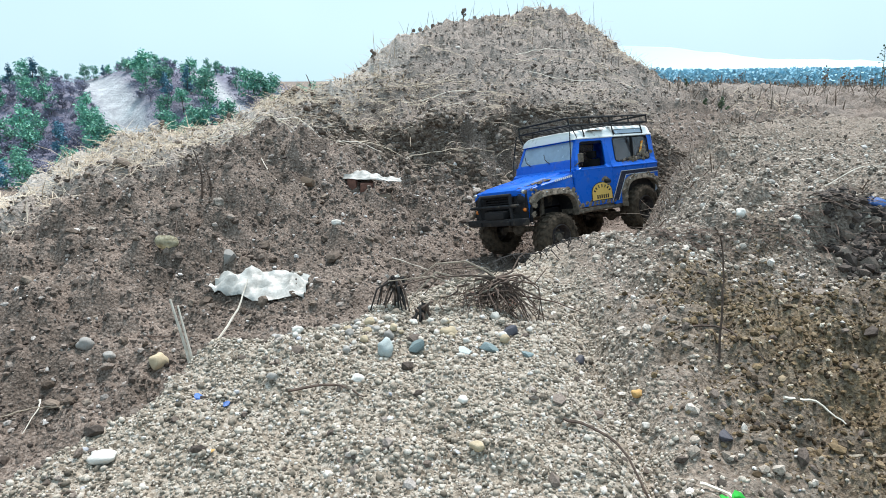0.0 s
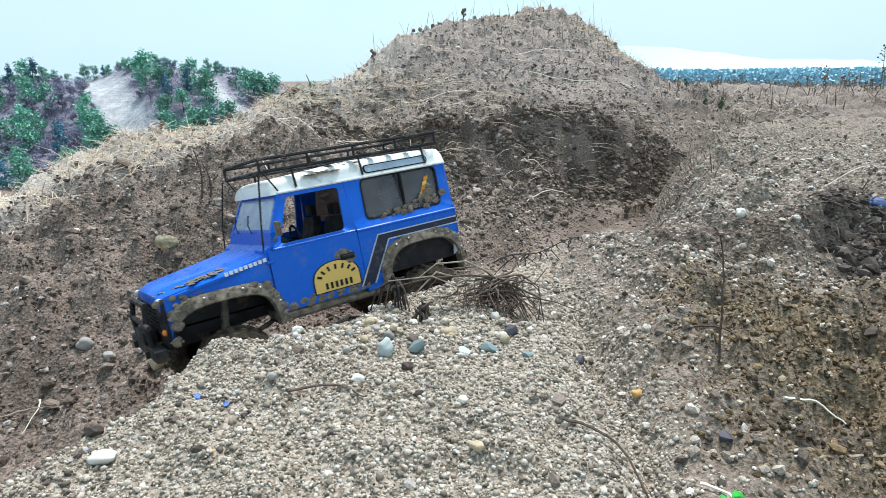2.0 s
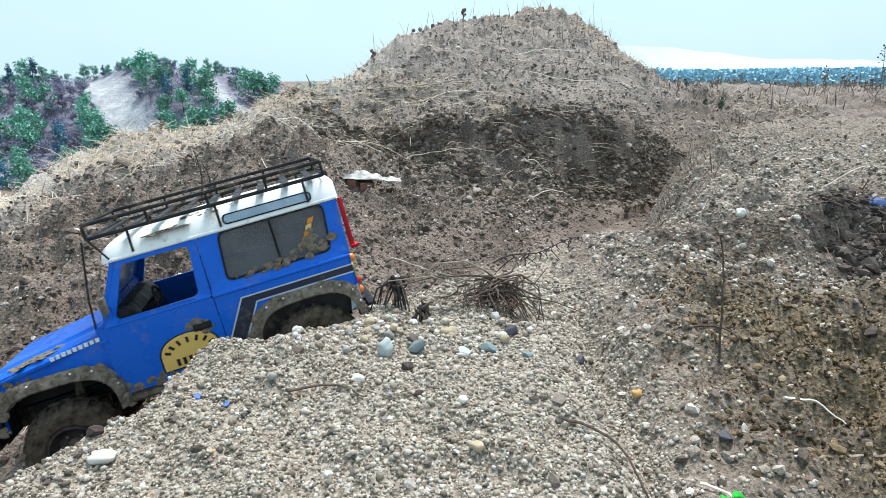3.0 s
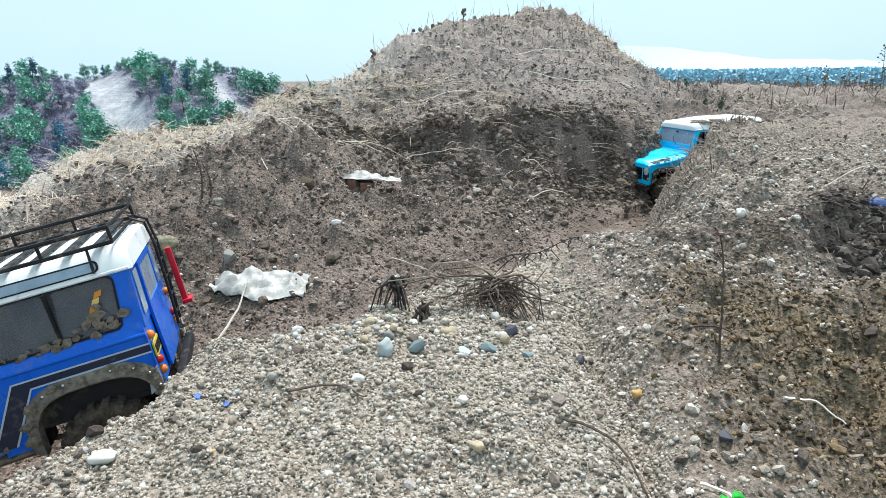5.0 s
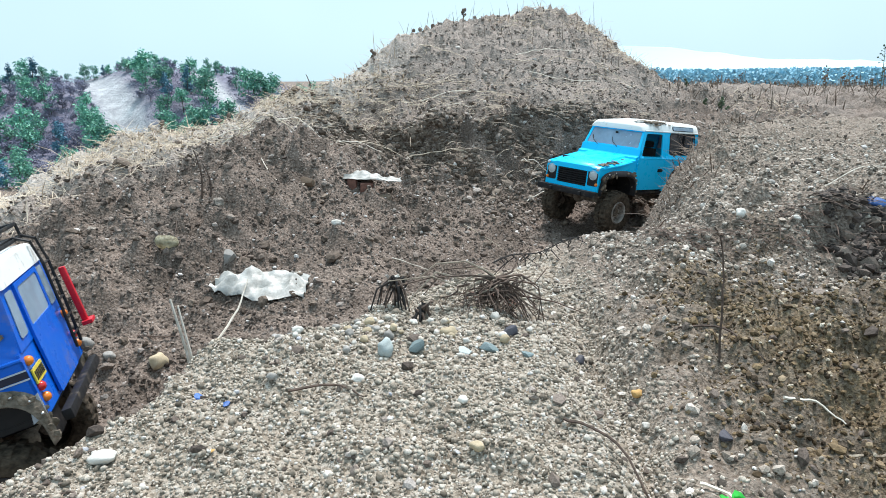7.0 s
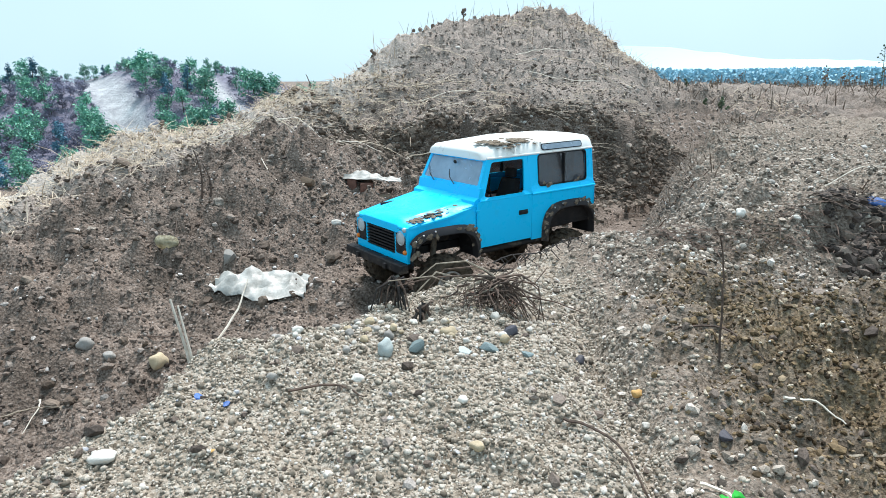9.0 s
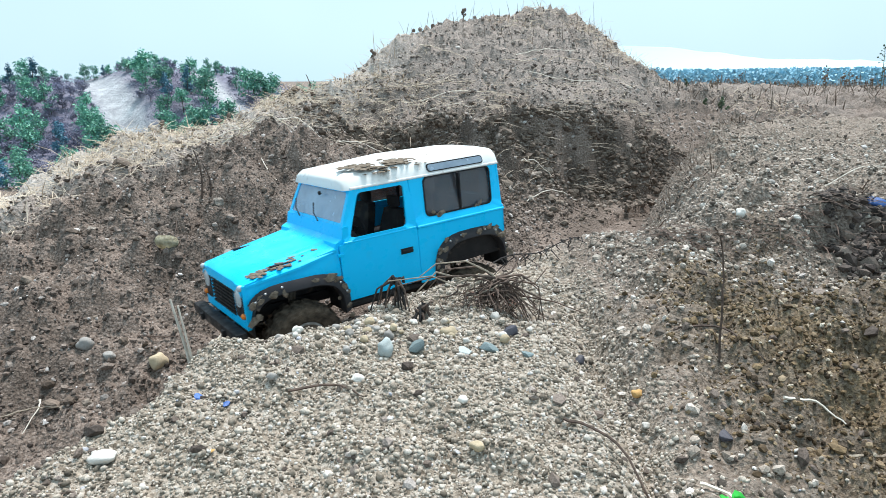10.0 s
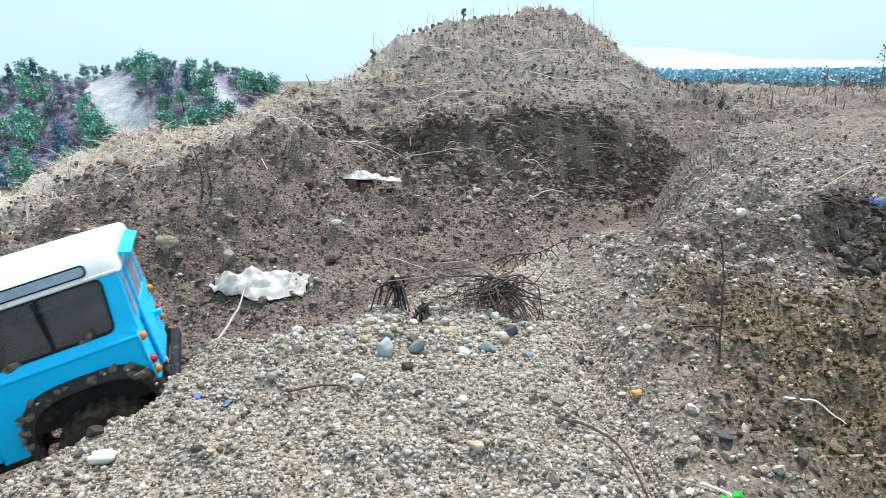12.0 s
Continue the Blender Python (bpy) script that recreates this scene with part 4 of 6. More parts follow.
    for yy in (-0.041, 0.041):
        bm = bmesh.new()
        box(bm, -0.042, 0.004, yy - 0.024, yy + 0.024, 0.098, 0.116, 0.004)
        loft(bm, [[(-0.036 - k * 0.0045, yy - w_, 0.110 + k * 0.018), (-0.036 - k * 0.0045, yy + w_, 0.110 + k * 0.018), (-0.048 - k * 0.0045, yy + w_, 0.110 + k * 0.018), (-0.048 - k * 0.0045, yy - w_, 0.110 + k * 0.018)] for k, w_ in ((0, 0.023), (1, 0.024), (2, 0.022), (3, 0.018))])
        box(bm, -0.060, -0.051, yy - 0.012, yy + 0.012, 0.166, 0.182, 0.003)
        P("seat", bm, MAT_SEAT)
    # running gear
    bm = bmesh.new()
    for yy in (-0.034, 0.034):
        box(bm, -0.205, 0.190, yy - 0.004, yy + 0.004, 0.056, 0.070, 0.001)
    box(bm, -0.03, 0.03, -0.025, 0.025, 0.050, 0.070, 0.003)
    P("chassis", bm, MAT_BLACK)
    for ax in AXLES:
        bm = bmesh.new()
        za = TYRE_R - DROP
        tube(bm, [(ax, -0.068, za), (ax, 0.068, za)], 0.006, 10)
        bmesh.ops.create_uvsphere(bm, u_segments=12, v_segments=8, radius=0.0145, matrix=Matrix.Translation((ax, -0.022 if ax > 0 else 0.0, za)))
        for yy in (-0.05, 0.05):
            tube(bm, [(ax, yy, za - 0.002), (ax * 0.2, yy * 0.65, 0.056)], 0.003, 6)
            tube(bm, [(ax, yy, za + 0.002), (ax - 0.012 * (1 if ax > 0 else -1), yy * 0.85, 0.098)], 0.0052, 8)
        P("axle", bm, MAT_MUDDY)
    wheels = []
    for k, (ax, s) in enumerate((a, s_) for a in AXLES for s_ in (1, -1)):
        wheels.append(build_wheel(root, ax, s * TRACK_HALF, rim_mat, mud_seed + k))
    # roof rack with mesh floor and side rails, rear ladder
    if rack:
        bm = bmesh.new()
        zb, zr = 0.2375, 0.2530
        x0, x1, yw = 0.046, -0.215, 0.076
        tube(bm, [(x0, -yw, zb), (x0, yw, zb), (x1, yw, zb), (x1, -yw, zb), (x0, -yw, zb)], 0.0022, 6)
        tube(bm, [(x0, -yw, zr), (x0, yw, zr), (x1, yw, zr), (x1, -yw, zr), (x0, -yw, zr)], 0.0022, 6)
        rk = P("roof_rack", bm, MAT_BLACK, "black tubular roof rack")
        for k in range(9):
            bm = bmesh.new()
            xx = x0 + (x1 - x0) * (k + 0.5) / 9
            box(bm, xx - 0.004, xx + 0.004, -yw, yw, zb - 0.001, zb + 0.0015)
            P("rack_slat", bm, MAT_BLACK, parent=rk, smooth=False)
        for k in range(5):
            xx = x0 + (x1 - x0) * k / 4
            for s in (1, -1):
                bm = bmesh.new()
                tube(bm, [(xx, s * yw, zb), (xx, s * yw, zr)], 0.0018, 6)
                P("rack_post", bm, MAT_BLACK, parent=rk)
        for xx in (0.005, -0.09, -0.19):
            for s in (1, -1):
                bm = bmesh.new()
                tube(bm, [(xx, s * 0.0745, zb), (xx, s * 0.0800, 0.212)], 0.0016, 6)
                P("rack_foot", bm, MAT_BLACK, parent=rk)
        bm = bmesh.new()
        for yy in (-0.074, -0.050):
            tube(bm, [(-0.214, yy, 0.2400), (-0.228, yy, 0.2320), (-0.231, yy, 0.205), (-0.229, yy, 0.150), (-0.226, yy, 0.100)], 0.0018, 6)
        for k in range(5):
            tube(bm, [(-0.2285 - 0.0005 * k, -0.074, 0.115 + 0.022 * k), (-0.2285 - 0.0005 * k, -0.050, 0.115 + 0.022 * k)], 0.0014, 6)
        P("rear_ladder", bm, MAT_BLACK)
        bm = bmesh.new()
        box(bm, -0.2350, -0.2420, -0.0830, -0.0760, 0.120, 0.190, 0.0015)
        box(bm, -0.2350, -0.2470, -0.0900, -0.0700, 0.116, 0.121, 0.001)
        P("jack", bm, MAT_RED, "red lifting jack")
        for s in (1, -1):                  # snorkel-side mirror stumps
            bm = bmesh.new()
            box(bm, 0.044, 0.050, s * 0.0960, s * 0.1080, 0.158, 0.176, 0.002)
            tube(bm, [(0.052, s * 0.090, 0.152), (0.048, s * 0.100, 0.160)], 0.0012, 5)
            P("mirror", bm, MAT_MUDDY)
        for s in (1, -1):                  # bars from the bonnet up to the rack
            bm = bmesh.new()
            tube(bm, [(0.066, s * 0.088, 0.140), (0.062, s * 0.0885, 0.175), (0.050, s * 0.082, 0.236)], 0.0012, 5)
            tube(bm, [(0.030, s * 0.0815, 0.211), (0.045, s * 0.080, 0.238)], 0.0012, 5)
            P("cage_bar", bm, MAT_BLACK)
    else:
        bm = bmesh.new()
        bmesh.ops.create_icosphere(bm, subdivisions=2, radius=0.003, matrix=Matrix.Translation((0.0405, 0.004, 0.198)) @ Matrix.Diagonal((0.6, 1.6, 1.0, 1)))
        P("mirror", bm, MAT_BLACK)
    if decals:
        emblem = lambda lift: (lambda u, v, d: (u, HALF_W + lift - d, v))
        mirrored = lambda lift: (lambda u, v, d: (u, -HALF_W - lift + d, v))
        half_disc = [(0.0150, 0.0730), *[(-0.0185 + 0.0335 * math.cos(a), 0.0870 + 0.0250 * math.sin(a) ** 0.8) for a in (math.pi * (k + 0.001) / 16.002 for k in range(17))], (-0.0520, 0.0730)]
        for emb in (emblem, mirrored):
            bm = bmesh.new()
            flat_panel(bm, half_disc, emb(0.0006), 0.0005)
            em = P("emblem", bm, MAT_BLACK, "arched yellow emblem with dark bars", smooth=False)
            bm = bmesh.new()
            flat_panel(bm, [(-0.0185 + (u + 0.0185) * 0.94, 0.0925 + (v - 0.0925) * 0.93) for u, v in half_disc], emb(0.0010), 0.0006)
            P("emblem_face", bm, MAT_YELLOW, parent=em, smooth=False)
            bm = bmesh.new()
            for k in range(6):
                u = -0.0385 + k * 0.0068
                flat_panel(bm, [(u, 0.0770), (u + 0.0036, 0.0770), (u + 0.0036, 0.0850), (u, 0.0850)], emb(0.0014), 0.0006)
            for k in range(7):
                a = math.pi * (0.12 + 0.127 * k)
                cu, cv = -0.0185 + 0.0255 * math.cos(a), 0.0885 + 0.0150 * math.sin(a)
                du, dv = 0.0015 * math.sin(a), -0.0015 * math.cos(a)
                nu, nv = 0.0032 * math.cos(a), 0.0032 * math.sin(a)
                flat_panel(bm, [(cu - du - nu, cv - dv - nv), (cu + du - nu, cv + dv - nv), (cu + du + nu, cv + dv + nv), (cu - du + nu, cv - dv + nv)], emb(0.0014), 0.0006)
            P("emblem_bars", bm, MAT_BLACK, parent=em, smooth=False)
            bm = bmesh.new()               # dark side stripe edged in silver
            flat_panel(bm, [(-0.0480, 0.068), (-0.0700, 0.068), (-0.1020, 0.1225), (-0.2165, 0.1225), (-0.2165, 0.1300), (-0.0880, 0.1300)], emb(0.0005), 0.0005)
            st = P("side_stripe", bm, MAT_DARKBLUE, smooth=False)
            bm = bmesh.new()
            for off in (0.0, 1.0):
                if off:
                    pts = [(-0.0700, 0.068), (-0.1020, 0.1215), (-0.2165, 0.1215)]
                else:
                    pts = [(-0.0500, 0.068), (-0.0870, 0.1305), (-0.2165, 0.1305)]
                (ax_, az), (bx, bz), (cx_, cz) = pts
                flat_panel(bm, [(ax_, az), (ax_ - 0.0022, az), (bx - 0.001, bz - 0.0010), (cx_, cz - 0.0010), (cx_, cz + 0.0006), (bx, bz + 0.0006)], emb(0.0009), 0.0006)
            P("silver_edge", bm, MAT_ALU, parent=st, smooth=False)
        for s in (1, -1):                  # white bars in place of lettering on the wing
            bm = bmesh.new()
            for k in range(9):
                u = 0.1180 - k * 0.0060
                flat_panel(bm, [(u, 0.1240 - k * 0.0 + (0.118 - u) * 0.12), (u - 0.0042, 0.1240 + (0.118 - u) * 0.12), (u - 0.0042, 0.1285 + (0.118 - u) * 0.12), (u, 0.1285 + (0.118 - u) * 0.12)], (lambda s_: (lambda uu, v, d: (uu, s_ * (HALF_W - 0.0024 - d), v)))(s), 0.0006)
            P("wing_bars", bm, MAT_WHITE, smooth=False)
        for k in range(4):                 # orange striped tape on the rear pane
            bm = bmesh.new()
            u0, v0 = -0.1690 - k * 0.0040, 0.1680 + k * 0.0066
            flat_panel(bm, [(u0, v0), (u0 - 0.0075, v0 + 0.0015), (u0 - 0.0095, v0 + 0.0070), (u0 - 0.0025, v0 + 0.0058)], lambda u, v, d: (u, side_y(v) - 0.0008 - d, v), 0.0008)
            P("tape_strip", bm, MAT_ORANGE_TAPE if k % 2 else MAT_YELLOW, smooth=False)
    # dried mud
    rnd = random.Random(mud_seed)
    spots = []
    for _ in range(9 if not rack else 4):      # smears: small lumps run together round a few splashes
        mx, my = rnd.gauss(-0.03, 0.05), rnd.gauss(0.052, 0.02)
        spots += [(rnd.gauss(mx, 0.012), min(0.076, rnd.gauss(my, 0.007)), 0.0) for _ in range(30)]
    spots = [(x_, y_, 0.2322 - max(0, (abs(y_) - 0.055)) * 0.20 - max(0, (abs(y_) - 0.068)) * 0.5) for x_, y_, _ in spots if -0.21 < x_ < 0.03]
    P("roof_mud", mud_lumps(spots, 0.0050, mud_seed, "z", (0.10, 0.24)), MAT_MUD, "dried brown mud splashes")
    spots = [(rnd.gauss(0.145, 0.018), rnd.gauss(0.064, 0.012), 0.0) for _ in range(60)]
    spots = [(x_, min(y_, 0.082), 0.1205 + (0.18 - x_) * 0.163) for x_, y_, _ in spots]
    P("bonnet_mud", mud_lumps(spots, 0.0042, mud_seed + 1, "z", (0.12, 0.28)), MAT_MUD, "dried brown mud splashes")
    spots = []
    for cx in AXLES:
        for s in (1, -1):
            ring_pts = arch(cx, 40, 0.067, 0.1155, 0.060)
            for x_, z_ in (ring_pts[:-8] if cx > 0 else ring_pts):
                if rnd.random() < (0.85 if rack else 0.5):
                    y_ = HALF_W + 0.004 - (0.011 * max(0, (x_ - 0.13) / 0.06) if cx > 0 else 0)
                    spots.append((min(x_, 0.186) + rnd.gauss(0, 0.003), s * (y_ + rnd.uniform(-0.001, 0.005)), z_ + rnd.gauss(0, 0.003)))
            for _ in range(10):
                spots.append((min(0.186, cx + rnd.choice((-1, 1)) * 0.064 * (1 if cx < 0 else rnd.choice((-1, -1, 0.85)))), s * (HALF_W - 0.001), rnd.uniform(0.058, 0.092)))
    P("arch_mud", mud_lumps(spots, 0.0042, mud_seed + 2, "y", (0.2, 0.4)), MAT_MUD, "thick dried mud on the wheel arches")
    spots = [(rnd.uniform(-0.19, -0.085), 0.0935 - 0.003, 0.151 + abs(rnd.gauss(0, 0.004))) for _ in range(16 if rack else 5)]
    if rack:
        spots += [(rnd.gauss(-0.178, 0.013), 0.0885, 0.158 + abs(rnd.gauss(0, 0.011))) for _ in range(12)]
        spots += [(rnd.gauss(-0.034, 0.006), HALF_W, 0.113 + rnd.gauss(0, 0.004)) for _ in range(9)]
        spots += [(rnd.uniform(-0.06, 0.055), HALF_W, 0.066 + abs(rnd.gauss(0, 0.004))) for _ in range(30)]
        spots += [(rnd.gauss(0.168, 0.012), HALF_W - 0.0085, 0.102 + rnd.gauss(0, 0.006)) for _ in range(26)]
    P("side_mud", mud_lumps(spots, 0.0040, mud_seed + 3, "y", (0.12, 0.3)), MAT_MUD, "dried brown mud splashes")
    return root, wheels


blue_car, blue_wheels = build_car("blue_toy_car", MAT_BLUE, MAT_ROOF, MAT_MUDDY, MAT_RIM_DARK, True, True, True, 11)
tagged(blue_car, "muddy dark blue off-road model car with black roof rack", "toy car", group="model cars")
cyan_car, cyan_wheels = build_car("cyan_toy_car", MAT_CYAN, MAT_ROOF, MAT_FLARE, MAT_RIM_PALE, False, False, False, 31)
tagged(cyan_car, "bright sky blue off-road model car with mud-splashed white roof", "toy car", group="model cars")
# ---- loose ground: gravel, clods and single stones ----
def ico(level):
    bm = bmesh.new()
    bmesh.ops.create_icosphere(bm, subdivisions=level, radius=1)
    v = np.array([p.co[:] for p in bm.verts])
    f = np.array([[q.index for q in p.verts] for p in bm.faces])
    bm.free()
    return v, f


def raw_mesh(name, co, tris, tint=None, smooth=True):
    me = bpy.data.meshes.new(name)
    me.vertices.add(len(co))
    me.vertices.foreach_set("co", co.astype(np.float32).ravel())
    n = tris.shape[1]
    me.loops.add(tris.size)
    me.loops.foreach_set("vertex_index", tris.astype(np.int32).ravel())
    me.polygons.add(len(tris))
    me.polygons.foreach_set("loop_start", np.arange(0, tris.size, n, dtype=np.int32))
    me.polygons.foreach_set("use_smooth", np.full(len(tris), smooth, bool))
    if tint is not None:
        me.attributes.new("tint", "FLOAT", "POINT").data.foreach_set("value", tint.astype(np.float32))
    me.update(calc_edges=True)
    return me


def scatter(name, pts, sizes, material, seed, level=1, sink=0.22, flat=(0.55, 0.95), smooth=True, rough=0.22):
    """Many small stones in one mesh at pts (n, 3), sizes being their diameters."""
    rng = np.random.default_rng(seed)
    tv, tf = ico(level)
    n, k = len(pts), len(tv)
    q = rng.normal(size=(n, 4))
    q /= np.linalg.norm(q, axis=1)[:, None]
    w, x, y, z = q.T
    rot = np.stack([np.stack([1 - 2 * (y*y + z*z), 2 * (x*y - z*w), 2 * (x*z + y*w)], -1),
                    np.stack([2 * (x*y + z*w), 1 - 2 * (x*x + z*z), 2 * (y*z - x*w)], -1),
                    np.stack([2 * (x*z - y*w), 2 * (y*z + x*w), 1 - 2 * (x*x + y*y)], -1)], 1)
    sc = np.stack([rng.uniform(0.85, 1.3, n), rng.uniform(0.75, 1.1, n), rng.uniform(*flat, n)], -1) * sizes[:, None] / 2
    v = tv[None] * (1 + rng.uniform(-rough, rough, (n, k, 1)))
    v = np.einsum("nij,nkj->nki", rot, v * sc[:, None, :])
    v[:, :, 2] *= 0.85
    v += pts[:, None, :]
    v[:, :, 2] += (sizes * (0.5 - sink) * 0.6)[:, None]
    tint = np.repeat(rng.uniform(0, 1, n), k)
    tris = (tf[None] + (np.arange(n) * k)[:, None, None]).reshape(-1, 3)
    ob = new(name, raw_mesh(name, v.reshape(-1, 3), tris, tint, smooth))
    ob.data.materials.append(material)
    return ob


def sample(n, x0, x1, y0, y1, keep, seed):
    """n ground points in a rectangle, thinned by keep(x, y, d, gravel, sand, grass)."""
    rng = np.random.default_rng(seed)
    x, y = rng.uniform(x0, x1, n), rng.uniform(y0, y1, n)
    z, gravel, sand, grass = land(x, y)
    ok = rng.uniform(0, 1, n) < keep(x, y, rut_side(x, y), gravel, sand, grass)
    return np.stack([x, y + overhang(x, y), z], -1)[ok]


def sizes_for(pts, median, spread, low, high, seed):
    rng = np.random.default_rng(seed)
    return np.clip(median * np.exp(rng.normal(0, spread, len(pts))), low, high)


pts = sample(78000, -0.45, 0.34, 0.26, 0.86, lambda x, y, d, g, s, h: np.clip(g * 1.3 - 0.25, 0, 1) * (1 - 0.6 * s), 101)
tagged(scatter("berm_gravel", pts, sizes_for(pts, 0.0022, 0.50, 0.0012, 0.0070, 1), MAT_GRAVEL, 1, 1, 0.36), "pale grey and beige gravel heaped on the berm", "gravel", kind="stuff")
pts = sample(1300, -0.32, 0.20, 0.28, 0.84, lambda x, y, d, g, s, h: np.clip(g * 1.3 - 0.3, 0, 1) * (0.12 + 0.88 * step(0.56, 0.72, y)), 102)
tagged(scatter("berm_pebbles", pts, sizes_for(pts, 0.0058, 0.28, 0.0042, 0.011, 2), MAT_GRAVEL, 2, 2), "rounded pale pebbles among the gravel", "pebbles", kind="stuff")
pts = sample(84000, 0.10, 2.4, 0.26, 3.4, lambda x, y, d, g, s, h: np.where(d > 0.13, 0.9, 0) * step(2.6, 0.6, y) ** 1.2, 103)
near_sand = land(pts[:, 0], pts[:, 1], False)[2] > 0.5
tagged(scatter("bank_gravel", pts[near_sand], sizes_for(pts[near_sand], 0.0032, 0.5, 0.0018, 0.011, 3), MAT_BANK, 3, 1, 0.42, (0.5, 0.95), False, 0.28), "sandy gravel on the crumbling bank", "gravel", kind="stuff")
pts = pts[~near_sand]
tagged(scatter("plain_gravel", pts, sizes_for(pts, 0.0040, 0.48, 0.0022, 0.014, 4), MAT_PLAIN, 4, 1, 0.4, (0.5, 0.95), False, 0.3), "grey gravel strewn over the plain", "gravel", kind="stuff")
pts = sample(34000, 0.22, 1.05, 0.72, 1.6, lambda x, y, d, g, s, h: np.where(d > 0.12, 1.0, 0) * (1 - s) * step(1.7, 0.85, y) * np.where((y > 0.79) & (y < 0.88) & (x > 0.5), 0.2, 1), 113)
tagged(scatter("plain_edge_gravel", pts, sizes_for(pts, 0.0036, 0.5, 0.0018, 0.012, 12), MAT_PLAIN, 12, 1, 0.38, (0.5, 0.95), False, 0.3), "coarse grey gravel and crumbs along the bank's top", "gravel", kind="stuff")
pts = sample(24000, 0.15, 0.75, 0.30, 0.86, lambda x, y, d, g, s, h: np.where(d > 0.12, s, 0), 114)
tagged(scatter("bank_crumbs", pts, sizes_for(pts, 0.0028, 0.5, 0.0014, 0.009, 13), MAT_BANK, 13, 1, 0.42, (0.5, 0.95), False, 0.3), "ochre crumbs of sandy soil on the bank", "gravel", kind="stuff")
pts = sample(30000, -1.0, 0.5, 0.6, 1.9, lambda x, y, d, g, s, h: np.where((d < -0.06) | (x < -0.28), 0.75, 0.0) * (1 - h) * step(0.9, 0.2, g), 115)
tagged(scatter("soil_crumbs", pts, sizes_for(pts, 0.0036, 0.5, 0.0018, 0.010, 14), MAT_CLOD, 14, 1, 0.3, (0.5, 0.95), False, 0.32), "fine dark crumbs on the churned soil", "soil clods", kind="stuff")
pts = sample(48000, -1.5, 1.0, 0.42, 2.3, lambda x, y, d, g, s, h: np.where((d < -0.04) | (x < -0.28), 0.8, 0.12) * (1 - 0.7 * h) * np.where(np.abs(d) < 0.09, 0.3, 1), 104)
tagged(scatter("soil_clods", pts, sizes_for(pts, 0.0052, 0.5, 0.0022, 0.018, 5), MAT_CLOD, 5, 1, 0.42, (0.5, 0.95), False, 0.32), "dark brown crumbs and clods of soil", "soil clods", kind="stuff")
pts = sample(26000, -1.2, 1.5, 1.6, 3.1, lambda x, y, d, g, s, h: np.where(d < -0.15, 0.75, 0) , 105)
tagged(scatter("mound_clods", pts, sizes_for(pts, 0.0062, 0.5, 0.003, 0.020, 6), MAT_MOUND, 6, 1, 0.42, (0.5, 0.95), False, 0.3), "brown clods and stones on the mound", "soil clods", kind="stuff")
rng = np.random.default_rng(110)
cx = rng.uniform(-0.5, 1.1, 20000)
cy = mound_lip(cx, cx * 0 + 2.0) + np.where(rng.uniform(0, 1, 20000) < 0.55, rng.uniform(-0.16, 0.006, 20000), np.clip(rng.normal(-0.12, 0.08, 20000), -0.36, 0.04))
keep_ = vnoise(cx / 0.07, cy / 0.05, 77) > 0.30
cx, cy = cx[keep_], cy[keep_]
pts = np.stack([cx, cy + overhang(cx, cy), land(cx, cy)[0]], -1)
tagged(scatter("cut_clods", pts, sizes_for(pts, 0.0075, 0.55, 0.003, 0.030, 8), MAT_LUMP, 8, 1, 0.45, (0.5, 0.9), False, 0.3), "broken soil on the mound's cut face", "soil clods", kind="stuff")
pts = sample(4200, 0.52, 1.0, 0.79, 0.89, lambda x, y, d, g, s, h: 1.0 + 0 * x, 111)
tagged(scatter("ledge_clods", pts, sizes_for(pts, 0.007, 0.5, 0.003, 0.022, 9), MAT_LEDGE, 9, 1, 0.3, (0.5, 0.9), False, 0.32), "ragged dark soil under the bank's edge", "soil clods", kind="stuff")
pts = sample(2400, -1.0, 0.9, 0.7, 2.1, lambda x, y, d, g, s, h: np.where(d < -0.13, 0.5, 0) * (1 - h) + s * 0.3, 106)
tagged(scatter("large_clods", pts, sizes_for(pts, 0.014, 0.42, 0.007, 0.036, 7), MAT_LUMP, 7, 2, 0.42, (0.5, 0.9), False, 0.3), "crumbly lumps of dug soil", "soil clods", kind="stuff")


def stone_mesh(seed, angular):
    bm = bmesh.new()
    bmesh.ops.create_icosphere(bm, subdivisions=3, radius=1)
    noise.seed_set(seed)
    for v in bm.verts:
        d = noise.noise(v.co * 1.1 + Vector((seed, 0, 0))) * 0.32 + noise.noise(v.co * 3.1) * 0.09
        v.co *= 1 + d
    rnd = random.Random(seed)
    for _ in range(11 if angular else 0):  # broken faces
        nrm = Vector((rnd.gauss(0, 1), rnd.gauss(0, 1), rnd.gauss(0, 1))).normalized()
        lim = rnd.uniform(0.42, 0.78)
        for v in bm.verts:
            over = v.co.dot(nrm) - lim
            if over > 0:
                v.co -= nrm * over * 0.94
    me = bpy.data.meshes.new("stone")
    bm.to_mesh(me)
    bm.free()
    me.polygons.foreach_set("use_smooth", np.ones(len(me.polygons), bool))
    if angular:
        me.set_sharp_from_angle(angle=radians(28))
    return me


STONE_MESHES = [stone_mesh(k, k >= 5) for k in range(9)]


def stone(x, y, size, material, label, category="stone", shape=0, flat=0.65, turn=0, sink=0.3, name="stone", group=""):
    """One stone of that length, bedded in the ground."""
    me = STONE_MESHES[shape].copy()
    me.materials.append(material)
    ob = new(name, me)
    r = size / 2
    ob.scale = (r, r * 0.75, r * flat)
    z = float(land(np.array([x]), np.array([y]))[0][0])
    ob.location, ob.rotation_euler = (x, y, z + r * flat * (1 - 2 * sink)), Euler((0.2 * math.sin(turn * 3.1), 0.25 * math.sin(turn), turn))
    return tagged(ob, label, category, group)


